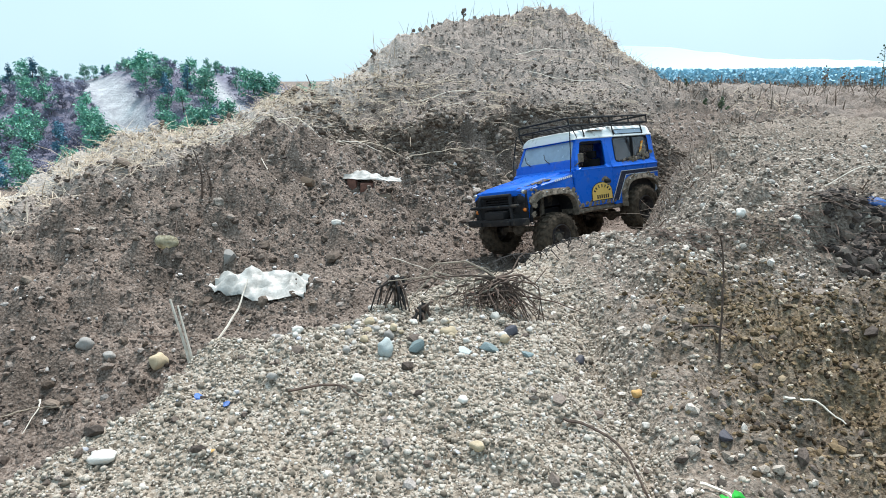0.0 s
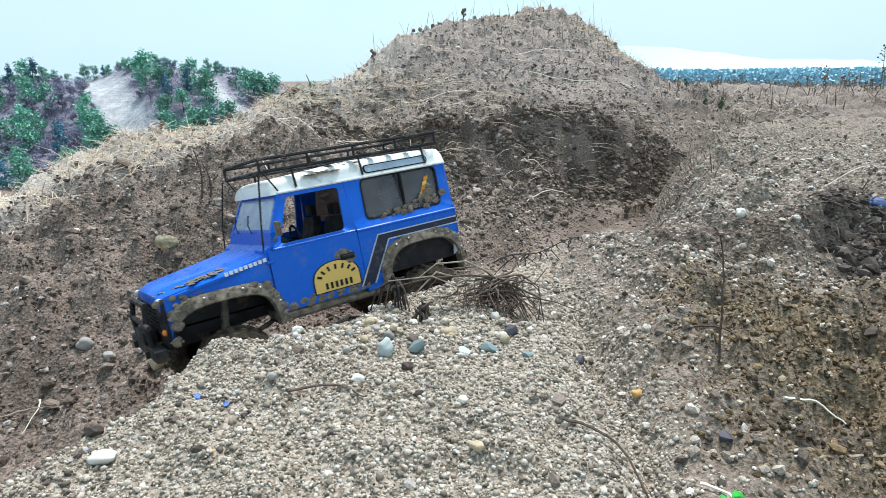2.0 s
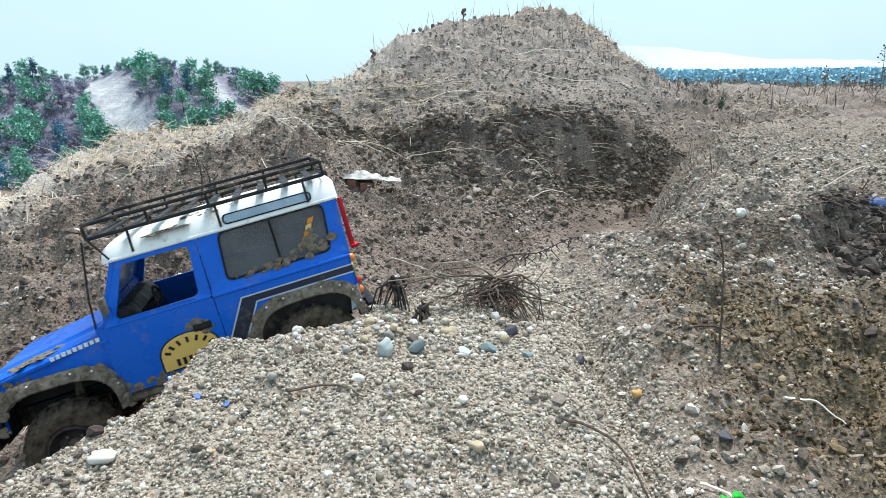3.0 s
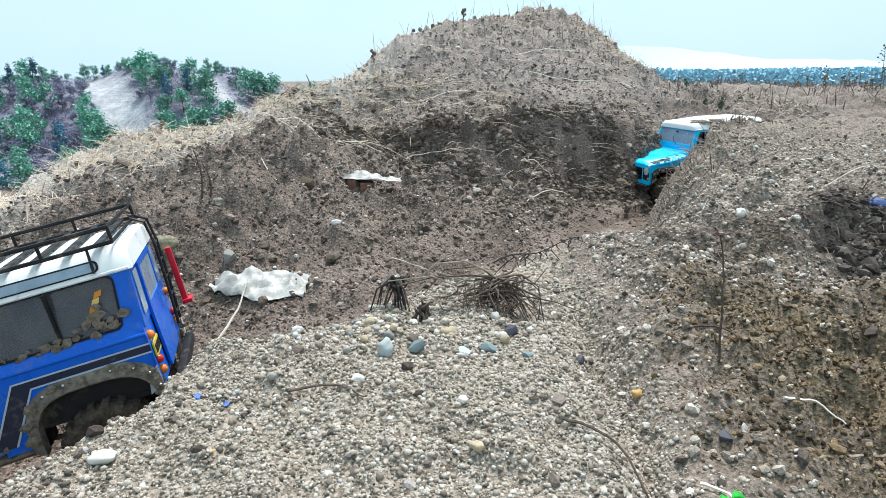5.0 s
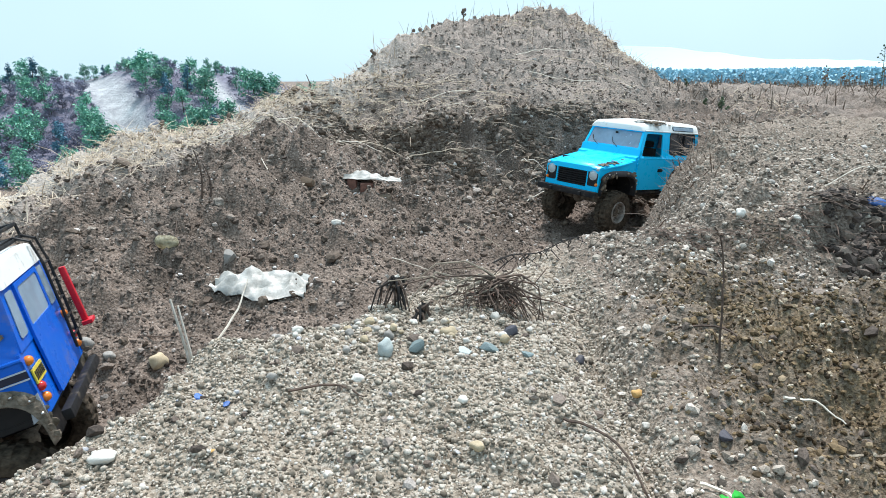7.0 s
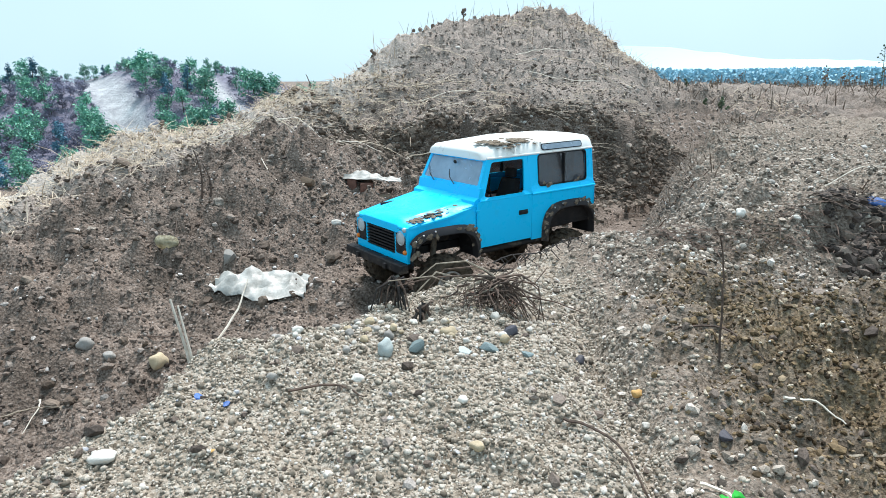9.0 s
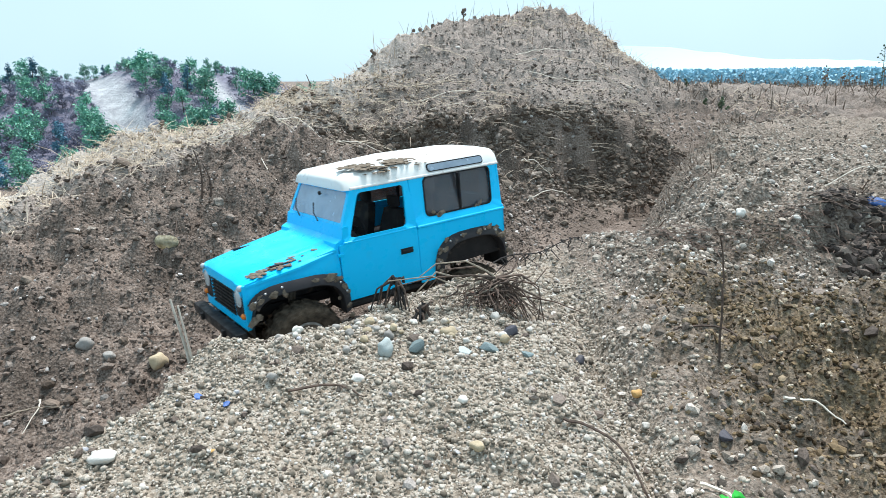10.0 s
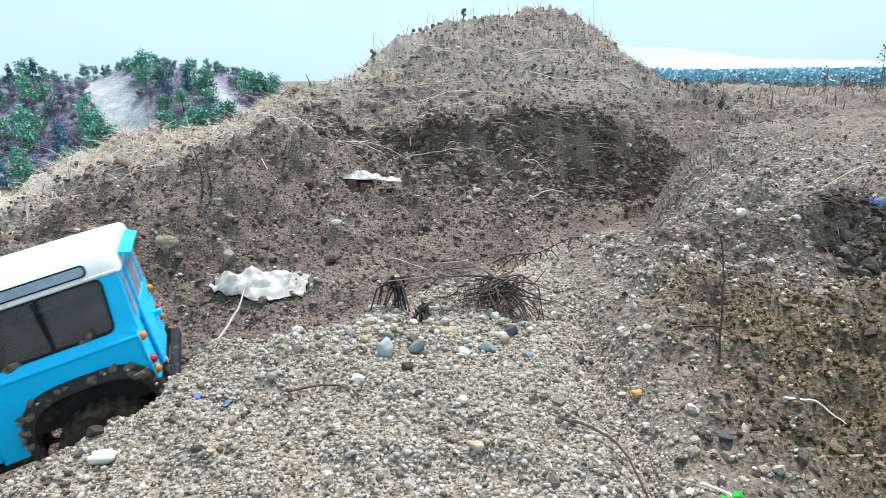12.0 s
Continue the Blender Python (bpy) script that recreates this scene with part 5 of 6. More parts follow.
stone(-0.026, 0.622, 0.025, MAT_STONE_TEAL, "blue-green angular rubble chip bedded in gravel", shape=6, flat=0.85, turn=0.7)
stone(-0.057, 0.607, 0.019, MAT_STONE_MINT, "pale grey-green upright pebble in the gravel", shape=1, flat=1.1, turn=1.2)
stone(0.023, 0.610, 0.023, MAT_STONE_MINT, "pale mint rubble flake on the gravel", shape=5, flat=0.5, turn=0.2)
stone(0.046, 0.618, 0.028, MAT_STONE_TEAL, "grey-blue flat rubble piece on the gravel", shape=7, flat=0.45, turn=2.6)
stone(0.085, 0.605, 0.018, MAT_STONE_TEAL, "small green-grey rubble chip", shape=5, flat=0.4, turn=1.0)
stone(0.074, 0.657, 0.026, MAT_STONE_DARK, "dark blue-black stone under the roots", shape=6, flat=0.8, turn=0.4)
stone(-0.086, 1.118, 0.038, MAT_STONE_PALE, "rough white stone beside the rut", shape=6, flat=0.85, turn=0.3, sink=0.05)
stone(0.007, 0.660, 0.021, MAT_STONE_TAN, "cream-coloured uneven pebble on the berm", shape=3, flat=0.8, turn=0.5)
stone(-0.079, 0.552, 0.014, MAT_STONE_PALE, "small white pebble on the gravel", shape=2, turn=0.6)
stone(0.017, 0.514, 0.012, MAT_STONE_PALE, "small white pebble on the gravel", shape=4, turn=1.6)
stone(0.027, 0.453, 0.013, MAT_STONE_TAN, "small beige pebble on the gravel", shape=1, turn=2.6)
stone(-0.223, 0.540, 0.013, MAT_BLUECHIP, "blue plastic chip lying on gravel", "plastic chip", 5, 0.5, 0.4, name="plastic_chip")
stone(-0.192, 0.523, 0.013, MAT_BLUECHIP, "blue plastic chip lying on gravel", "plastic chip", 6, 0.5, 1.4, name="plastic_chip")
stone(-0.184, 0.458, 0.009, MAT_ORANGE, "orange-brown leaf scrap on gravel", "leaf", 5, 0.3, 1.4, name="dry_leaf")
stone(-0.039, 0.387, 0.011, MAT_STONE_MINT, "light blue pebble in the gravel", shape=2, turn=0.4)
stone(0.607, 0.895, 0.034, MAT_BLUECHIP, "blue plastic disc lying on the bank", "plastic disc", 2, 0.4, 0.4, name="plastic_disc")
stone(0.478, 0.861, 0.013, MAT_STONE_PALE, "white oval pebble on the bank's edge", shape=0, flat=0.6, turn=0.1)
stone(0.416, 0.892, 0.017, MAT_STONE_PALE, "cream rounded stone on the bank's edge", shape=2, flat=0.9, turn=0.8)
stone(-0.531, 0.897, 0.024, MAT_STONE_GREY, "grey rounded pebble on the soil slope", shape=2, flat=0.9, turn=0.5)
stone(-0.490, 0.883, 0.022, MAT_STONE_GREY, "grey flat pebble on the soil slope", shape=1, flat=0.6, turn=2.5)
stone(-0.420, 0.887, 0.028, MAT_STONE_TAN, "tan rounded pebble at the slope's foot", shape=3, flat=0.9, turn=1.1)
stone(0.179, 0.514, 0.010, MAT_STONE_PALE, "small white pebble on the gravel", shape=2, turn=1.0)
stone(0.182, 0.553, 0.012, MAT_ORANGE, "orange-brown pebble in the furrow", shape=3, turn=0.2)
stone(0.146, 0.643, 0.020, MAT_STONE_DARK, "dark stone in the furrow", shape=7, turn=0.8)
stone(0.230, 0.474, 0.020, MAT_STONE_DARK, "dark grey slate chip on the bank", shape=6, flat=0.5, turn=1.8)
stone(-0.392, 1.155, 0.036, MAT_STONE_GREY, "flat grey-green stone stuck in the slope", shape=5, flat=1.0, turn=0.3)
stone(-0.315, 1.502, 0.048, MAT_STONE_BROWN, "brown wedge-shaped stone on the slope", shape=8, flat=0.8, turn=0.9)
stone(-0.213, 1.267, 0.020, MAT_STONE_PALE, "small white stone on the soil slope", shape=1, turn=0.3)
stone(0.089, 1.798, 0.020, MAT_STONE_PALE, "small white stone under the cut", shape=2, turn=0.3)
stone(-0.225, 0.620, 0.022, MAT_STONE_TAN, "yellowish pebble on the berm's edge", shape=0, flat=0.5, turn=0.6)
stone(-0.278, 0.470, 0.024, MAT_STONE_PALE, "flat pale pebble at the berm's brink", shape=0, flat=0.45, turn=2.9)
rs = random.Random(77)
for _ in range(46):                        # pale cobbles bunched along the berm's crest
    cx, cy = rs.choice(((-0.13, 0.69), (-0.09, 0.71), (-0.16, 0.66), (0.045, 0.66), (-0.04, 0.66), (-0.11, 0.64)))
    mt, lab = rs.choice(((MAT_STONE_PALE, "rounded white pebble on the berm's crest"), (MAT_STONE_GREY, "rounded grey pebble on the berm's crest"), (MAT_STONE_TAN, "rounded beige pebble on the berm's crest")))
    stone(rs.gauss(cx, 0.03), rs.gauss(cy, 0.028), rs.uniform(0.007, 0.0125), mt, lab, shape=rs.randrange(5), flat=rs.uniform(0.6, 0.95), turn=rs.uniform(0, 6), sink=0.2, group="pebbles on the berm")
for _ in range(26):
    px, py = rs.uniform(0.3, 1.0), rs.uniform(0.75, 1.7)
    if float(rut_side(np.array([px]), np.array([py]))[0]) > 0.2:
        mt, lab = rs.choice(((MAT_STONE_PALE, "white stone lying on the gravel plain"), (MAT_STONE_GREY, "grey stone lying on the gravel plain"), (MAT_STONE_TAN, "beige stone lying on the gravel plain")))
        stone(px, py, rs.uniform(0.008, 0.014), mt, lab, shape=rs.randrange(5), flat=rs.uniform(0.5, 0.9), turn=rs.uniform(0, 6), group="stones on the plain")
# ---- litter, roots and plants ----
def ground_z(x, y):
    return float(land(np.array([x]), np.array([y]))[0][0])


def crumpled_sheet(name, x, y, length, width, hump, turn, material, label, seed, lift=0.004, level=0.0):
    """A thin crumpled film, lying where it fell."""
    n, m = 30, 18
    c, s = math.cos(turn), math.sin(turn)
    noise.seed_set(seed)
    bm = bmesh.new()
    layers = []
    for side in (0, 1):
        rows = []
        for i in range(n + 1):
            row = []
            for j in range(m + 1):
                u, v = i / n - 0.5, j / m - 0.5
                pinch = 1 - 0.45 * abs(2 * u) ** 1.5 + 0.22 * noise.noise(Vector((u * 3, seed, 0)))
                px, py = u * length * (1 + 0.06 * noise.noise(Vector((v * 4, 3, seed)))), v * width * pinch
                wx, wy = x + c * px - s * py, y + s * px + c * py
                fold = abs(noise.noise(Vector((u * 4.5, v * 3.5, seed)))) * 1.0 + 0.5 * abs(noise.noise(Vector((u * 11, v * 9, seed + 4))))
                bulge = math.exp(-((u + 0.12) / 0.22) ** 2 - (v / 0.4) ** 2)
                row.append(bm.verts.new((wx, wy, ground_z(wx, wy) * (1 - level) + ground_z(x, y) * level + lift + hump * (0.75 * bulge + 0.55 * fold * (1 - abs(2 * v) ** 3 * 0.6)) - side * 0.0008)))
            rows.append(row)
        layers.append(rows)
    for rows in layers:
        for i in range(n):
            for j in range(m):
                bm.faces.new((rows[i][j], rows[i + 1][j], rows[i + 1][j + 1], rows[i][j + 1]))
    a, b = layers
    for i in range(n):
        for j in (0, m):
            bm.faces.new((a[i][j], a[i + 1][j], b[i + 1][j], b[i][j]))
    for j in range(m):
        for i in (0, n):
            bm.faces.new((a[i][j], a[i][j + 1], b[i][j + 1], b[i][j]))
    ob = part(name, bm, material, smooth=True)
    return tagged(ob, label, "litter")


crumpled_sheet("plastic_bag", -0.315, 1.075, 0.160, 0.100, 0.026, -0.05, MAT_BAG, "crumpled dirty white plastic bag on the soil", 5)
crumpled_sheet("torn_sheet", -0.178, 1.590, 0.150, 0.062, 0.020, 0.0, MAT_BAG, "crumpled white sheet draped over broken bricks", 9, 0.026, 0.92)
for bx, by, bw, mt in ((-0.186, 1.572, 0.030, MAT_BRICK), (-0.144, 1.576, 0.032, MAT_STONE_BROWN), (-0.222, 1.584, 0.024, MAT_BRICK)):
    bm = bmesh.new()
    gz = ground_z(bx, by)
    box(bm, bx - bw / 2, bx + bw / 2, by - 0.016, by + 0.02, gz - 0.016, gz + 0.015, 0.005)
    tagged(part("broken_brick", bm, mt, smooth=True), "broken brick lump under the white sheet", "brick", "broken bricks")

bm = bmesh.new()                          # curled scrap, like half a bowl
noise.seed_set(3)
rings = []
for k in range(9):
    a = -0.2 + 2.4 * k / 8
    rings.append([(0.018 * math.cos(b) * math.sin(a) * 1.15, 0.013 * math.sin(b) * math.sin(a), -0.014 * math.cos(a) + 0.002 * noise.noise(Vector((a * 2, b, 1)))) for b in (2 * math.pi * q / 20 for q in range(20))])
loft(bm, rings, caps=False)
bmesh.ops.solidify(bm, geom=bm.faces[:], thickness=0.0025)
bmesh.ops.rotate(bm, verts=bm.verts, matrix=Euler((-0.5, 0.2, 0.3)).to_matrix())
bmesh.ops.translate(bm, verts=bm.verts, vec=(-0.504, 1.150, ground_z(-0.504, 1.150) + 0.016))
tagged(part("foam_scrap", bm, MAT_YELLOWBAG, smooth=True), "yellowed curled foam scrap stuck on the slope", "litter")


def twig(points, radius, material, label, name="twig", category="twig", sub=5, wob=0.004, seed=0, taper=0.4):
    """A bent, tapering stick through points."""
    rnd = random.Random(seed)
    pts_ = [Vector(p) for p in points]
    fine = []
    for i in range(len(pts_) - 1):
        p0, p1, p2, p3 = pts_[max(i - 1, 0)], pts_[i], pts_[i + 1], pts_[min(i + 2, len(pts_) - 1)]
        for k in range(sub):
            t = k / sub
            q = 0.5 * (2 * p1 + (p2 - p0) * t + (2 * p0 - 5 * p1 + 4 * p2 - p3) * t * t + (3 * p1 - p0 - 3 * p2 + p3) * t ** 3)
            fine.append(q + Vector([rnd.uniform(-wob, wob) for _ in range(3)]))
    fine.append(pts_[-1])
    bm = bmesh.new()
    tube(bm, fine, radius, 5, radius * taper)
    return tagged(part(name, bm, material, smooth=True), label, category)


# dry stalks standing by the rut
gz = ground_z(-0.360, 0.868)
stalk = new("dry_stalks")
stalk.location = (-0.360, 0.868, gz)
for dx0, dx1, hh, r in ((0.0, -0.030, 0.128, 0.0032), (0.004, -0.020, 0.118, 0.0025), (-0.002, -0.012, 0.060, 0.0012)):
    bm = bmesh.new()
    tube(bm, [(dx0, 0, -0.01), (dx0 * 0.5 + dx1 * 0.4, 0.004, hh * 0.45), (dx1, 0.012, hh)], r, 6, r * 0.55)
    part("stalk", bm, MAT_STALK, stalk, smooth=True)
tagged(stalk, "pale dry stalks standing upright beside the rut", "dry stalks")
twig([(-0.352, 0.92, ground_z(-0.352, 0.92) + 0.01), (-0.335, 1.0, ground_z(-0.335, 1.0) + 0.02), (-0.33, 1.05, ground_z(-0.33, 1.05) + 0.025)], 0.0022, MAT_STALK, "pale stick leaning on the bag", seed=2, wob=0.0008)
for k, (x0, y0, x1, y1) in enumerate(((-0.47, 0.93, -0.38, 0.94), (-0.60, 0.78, -0.52, 0.80), (-0.56, 0.82, -0.55, 0.76), (0.24, 0.62, 0.30, 0.56), (0.33, 0.47, 0.42, 0.49), (0.19, 0.42, 0.21, 0.36),
                                      (-0.14, 0.535, -0.07, 0.525), (0.05, 1.30, 0.11, 1.27), (-0.1, 1.24, -0.03, 1.26), (0.38, 1.62, 0.43, 1.5), (0.05, 1.52, 0.14, 1.45), (0.30, 0.52, 0.345, 0.50), (-0.55, 1.28, -0.50, 1.18),
                                      (0.85, 1.25, 0.98, 1.22), (0.62, 1.05, 0.75, 1.07), (0.1, 0.49, 0.16, 0.40), (-0.42, 1.62, -0.2, 1.75), (-0.46, 1.58, -0.36, 1.40))):
    twig([(x0, y0, ground_z(x0, y0) + 0.004), ((x0 + x1) / 2 + 0.006, (y0 + y1) / 2 + 0.008, ground_z((x0 + x1) / 2, (y0 + y1) / 2) + 0.010), (x1, y1, ground_z(x1, y1) + 0.006)],
         0.0015, (MAT_ROOT, MAT_ROOT_PALE, MAT_STALK)[k % 3], "thin dry twig lying on the soil", seed=k, wob=0.0009)

# the uprooted tangle on the berm
tangle = new("root_tangle")
hub = Vector((0.062, 0.735, ground_z(0.062, 0.735) + 0.038))
tangle.location = hub
rr = random.Random(5)


def root_part(pts_, r, mt):
    bm = bmesh.new()
    tube(bm, pts_, r, 5, r * 0.35)
    part("root", bm, mt, tangle, smooth=True)


for k in range(90):                       # drooping roots, matted together under the hub
    a = rr.uniform(-3.0, 0.2) if k % 4 else rr.uniform(-3.1, 3.1)
    reach = rr.uniform(0.008, 0.064)
    ex, ey = reach * math.cos(a) * 1.1, reach * 0.75 * math.sin(a)
    ez = ground_z(hub.x + ex, hub.y + ey) - hub.z + rr.uniform(-0.003, 0.006)
    sx, sy = rr.gauss(0, 0.016), rr.uniform(-0.012, 0.012)
    kink, wave, ph = rr.uniform(0.003, 0.013), rr.uniform(3, 9), rr.uniform(0, 6.28)
    pts_ = []
    for q in range(9):
        t = q / 8
        out = t ** 0.6
        pts_.append((sx + (ex - sx) * out + kink * math.sin(wave * t + ph) * t, sy + (ey - sy) * out + kink * math.cos(wave * t * 1.3 + ph) * t,
                     ez * t ** 1.7 - 0.006 * (k % 5) * (1 - t) + rr.uniform(-0.0015, 0.0015)))
    root_part(pts_, rr.uniform(0.0006, 0.0016) * (1.5 if k % 9 == 0 else 1), MAT_ROOT_PALE if k % 9 == 0 else MAT_ROOT)
for ends in (((-0.03, -0.01, 0.006), (-0.075, -0.012, 0.004), (-0.115, -0.02, -0.004)), ((0.03, 0.0, 0.004), (0.05, -0.01, -0.008), (0.056, -0.02, -0.048)), ((0.03, 0.0, -0.022), (0.07, -0.012, -0.026), (0.105, -0.02, -0.038)),
             ((-0.02, 0.0, 0.014), (-0.06, -0.006, 0.012), (-0.085, -0.01, -0.018)), ((-0.03, 0.0, -0.004), (-0.07, -0.01, 0.010), (-0.10, -0.02, -0.02), (-0.104, -0.02, -0.045)),
             ((-0.02, 0.0, 0.004), (-0.05, -0.015, -0.004), (-0.075, -0.02, 0.008), (-0.125, -0.02, 0.002)), ((-0.01, 0.0, 0.008), (-0.035, -0.006, 0.022), (-0.07, -0.01, 0.020), (-0.09, -0.012, 0.004)),
             ((0.02, 0.01, 0.004), (0.03, 0.02, 0.02), (0.045, 0.03, 0.028)), ((0.045, -0.01, -0.004), (0.060, -0.005, 0.014)), ((0.052, -0.016, -0.02), (0.05, -0.02, -0.045))):
    root_part([(0, 0, 0), *ends], 0.0016, MAT_ROOT_PALE if len(ends) == 4 else MAT_ROOT)
tagged(tangle, "uprooted tangle of dry brown roots on the gravel", "roots")
for rx, ry in ((0.035, 0.765), (0.085, 0.77), (0.06, 0.775)):
    stone(rx, ry, 0.022, MAT_BRICK, "dull red brick crumb behind the roots", "brick", 7, 0.6, rx * 20, name="brick_crumb")

def charred_clump(x, y, height, width, count, seed):
    """A stub of blackened roots that droop to the gravel."""
    rnd = random.Random(seed)
    root = new("charred_roots")
    z = ground_z(x, y)
    root.location = (x, y, z)
    for k in range(count):
        bx, by = rnd.gauss(0, width * 0.22), rnd.uniform(-0.006, 0.006)
        ex, ey = bx + rnd.gauss(0, width * 0.55), by + rnd.uniform(-0.02, 0.008)
        top = height * rnd.uniform(0.55, 1.0)
        end = ground_z(x + ex, y + ey) - z - 0.002
        bm = bmesh.new()
        tube(bm, [(bx, by, top * 0.8), (bx + rnd.gauss(0, 0.003), by, top), (bx * 0.4 + ex * 0.6, by * 0.4 + ey * 0.6, top * 0.62 + rnd.gauss(0, 0.003)), (ex, ey, end)], rnd.uniform(0.0012, 0.0034), 6, 0.0008)
        part("root", bm, MAT_DEADLEAF if k % 3 else MAT_ROOT, root, smooth=True)
    return tagged(root, "blackened stub of roots sticking out of the gravel", "roots", "charred root stubs")


charred_clump(-0.056, 0.742, 0.036, 0.022, 18, 3)
charred_clump(-0.026, 0.715, 0.022, 0.020, 12, 4)

# a black withered frond
frond = new("withered_frond")
frond.location = (0.068, 0.855, ground_z(0.068, 0.855))
spine = [(0.130 * t, 0.06 * t, max(0.020 * t, ground_z(0.068 + 0.130 * t, 0.855 + 0.06 * t) - frond.location.z) + 0.020 + 0.004 * math.sin(9 * t)) for t in (k / 10 for k in range(11))]
bm = bmesh.new()
tube(bm, spine, 0.0013, 5, 0.0006)
part("spine", bm, MAT_DEADLEAF, frond, smooth=True)
for k in range(1, 11):
    for s in (1, -1):
        bx, by, bz = spine[k]
        bm = bmesh.new()
        ln = rr.uniform(0.006, 0.023)
        bx, bz = bx + rr.uniform(-0.006, 0.006), bz + rr.uniform(-0.001, 0.001)
        tube(bm, [(bx, by, bz), (bx + rr.uniform(-0.004, 0.006), by + s * 0.006, bz - ln * 0.3), (bx + rr.uniform(-0.012, 0.012), by + s * 0.008, bz - ln)], rr.uniform(0.0007, 0.0017), 5, 0.0005)
        part("leaflet", bm, MAT_DEADLEAF, frond, smooth=True)
tagged(frond, "withered black fern frond bending over the rut", "plant")

# thin dead stem on the bank
twig([(0.263, 0.574, 0.08), (0.264, 0.578, 0.14), (0.262, 0.582, 0.185), (0.256, 0.585, 0.218), (0.250, 0.585, 0.228)], 0.0013, MAT_ROOT, "thin dead stem standing on the sandy bank", "dead_stem", "dead stem", seed=8, wob=0.001)

# fresh green seedling
seedling = new("green_seedling")
seedling.location = (0.205, 0.382, ground_z(0.205, 0.382))


def leaf_blade(cx, cy, cz, size, turn, tilt):
    bm = bmesh.new()
    m_ = pose(cx, cy, cz, tilt, 0, turn)
    n = 14
    ring = []
    for k in range(n):
        a = 2 * math.pi * k / n
        r = size * (0.82 + 0.18 * math.cos(3 * a))
        ring.append((r * math.sin(a) * 0.8, r * (1 + math.cos(a)) * 0.55))
    top = [bm.verts.new(m_ @ Vector((u, v, 0.0015 - 14 * u * u + 0.06 * v))) for u, v in ring]
    low = [bm.verts.new(m_ @ Vector((u, v, 0.0008 - 14 * u * u + 0.06 * v))) for u, v in ring]
    ct, cl = bm.verts.new(m_ @ Vector((0, size * 0.5, 0.0))), bm.verts.new(m_ @ Vector((0, size * 0.5, -0.0008)))
    for k in range(n):
        j = (k + 1) % n
        bm.faces.new((ct, top[k], top[j]))
        bm.faces.new((cl, low[j], low[k]))
        bm.faces.new((top[k], low[k], low[j], top[j]))
    return bm


for k, (lx, ly, lz, sz, tn, tl) in enumerate(((0, 0, 0.016, 0.013, 20, 35), (-0.006, 0.002, 0.017, 0.012, 75, 30), (0.006, -0.002, 0.014, 0.013, -50, 30), (0.0, -0.004, 0.013, 0.011, 190, 15), (0.002, 0.003, 0.020, 0.011, 130, 40),
                                              (0.024, -0.006, 0.006, 0.009, 10, 20), (0.028, -0.008, 0.006, 0.008, -80, 20), (0.020, -0.010, 0.005, 0.008, 120, 15))):
    part("leaf", leaf_blade(lx, ly, lz, sz, tn, tl), MAT_GREEN, seedling, smooth=True)
bm = bmesh.new()
tube(bm, [(0, 0, -0.004), (0, 0, 0.013)], 0.0011, 5)
tube(bm, [(0.024, -0.008, -0.006), (0.024, -0.008, 0.006)], 0.0010, 5)
part("stem", bm, MAT_GREEN, seedling, smooth=True)
tagged(seedling, "fresh green seedling with lobed leaves", "plant")


# ---- dry grass, one mesh for each stretch ----
def straw(name, pts_, length, lean, width, material, seed, label):
    """Bent blades, each a narrow folded strip of two segments."""
    rng = np.random.default_rng(seed)
    n = len(pts_)
    a = rng.uniform(0, 2 * np.pi, n)
    ln = length * np.exp(rng.normal(0, 0.4, n))
    up = np.clip(rng.normal(lean, 0.3, n), 0.05, 1.4)          # height angle
    dirs = np.stack([np.cos(a) * np.cos(up), np.sin(a) * np.cos(up), np.sin(up)], -1)
    side = np.stack([-np.sin(a), np.cos(a), np.zeros(n)], -1)
    bend = rng.uniform(0.1, 0.7, n)
    co = []
    for t, wd in ((0.0, 1.0), (0.5, 0.85), (1.0, 0.25)):
        mid = pts_ + dirs * (ln * t)[:, None] + np.stack([np.zeros(n), np.zeros(n), -bend * ln * t * t * 0.5 + 0.004], -1)
        wv = side * (width * wd * rng.uniform(0.7, 1.3, n))[:, None]
        co += [mid - wv, mid + wv, mid + np.array([0, 0, width * 0.9 * wd])]
    v = np.stack(co, 1).reshape(-1, 3)
    tri = []
    for s in (0, 1):
        o = 3 * s
        for p, q in ((0, 2), (2, 1), (1, 0)):
            tri += [(o + p, o + q, o + 3 + q), (o + p, o + 3 + q, o + 3 + p)]
    tri = np.array(tri)
    tris = (tri[None] + (np.arange(n) * 9)[:, None, None]).reshape(-1, 3)
    ob = new(name, raw_mesh(name, v, tris, None, False))
    ob.data.materials.append(material)
    return tagged(ob, label, "dry grass", kind="stuff")


pts = sample(46000, -1.6, -0.05, 1.0, 2.5, lambda x, y, d, g, s, h: h * (0.25 + 0.75 * step(-0.3, 0.5, fbm(x, y, 0.25, 71))), 201)
straw("slope_straw", pts, 0.032, 0.45, 0.0009, MAT_STRAW, 1, "matted pale dry grass on the crest of the slope")
pts = sample(16000, -0.6, 1.4, 1.95, 3.1, lambda x, y, d, g, s, h: np.where(d < -0.2, 1, 0) * step(0.0, 0.7, fbm(x, y, 0.35, 73)), 202)
straw("mound_straw", pts, 0.038, 0.25, 0.0011, MAT_STRAW, 2, "dry straw lying on the mound")
pts = sample(2600, -0.55, 0.95, 1.82, 2.2, lambda x, y, d, g, s, h: np.where(d < -0.12, 0.5, 0), 203)
straw("hanging_roots", pts, 0.055, -0.2, 0.0010, MAT_ROOT_PALE, 3, "fine roots hanging from the cut edge of the mound")
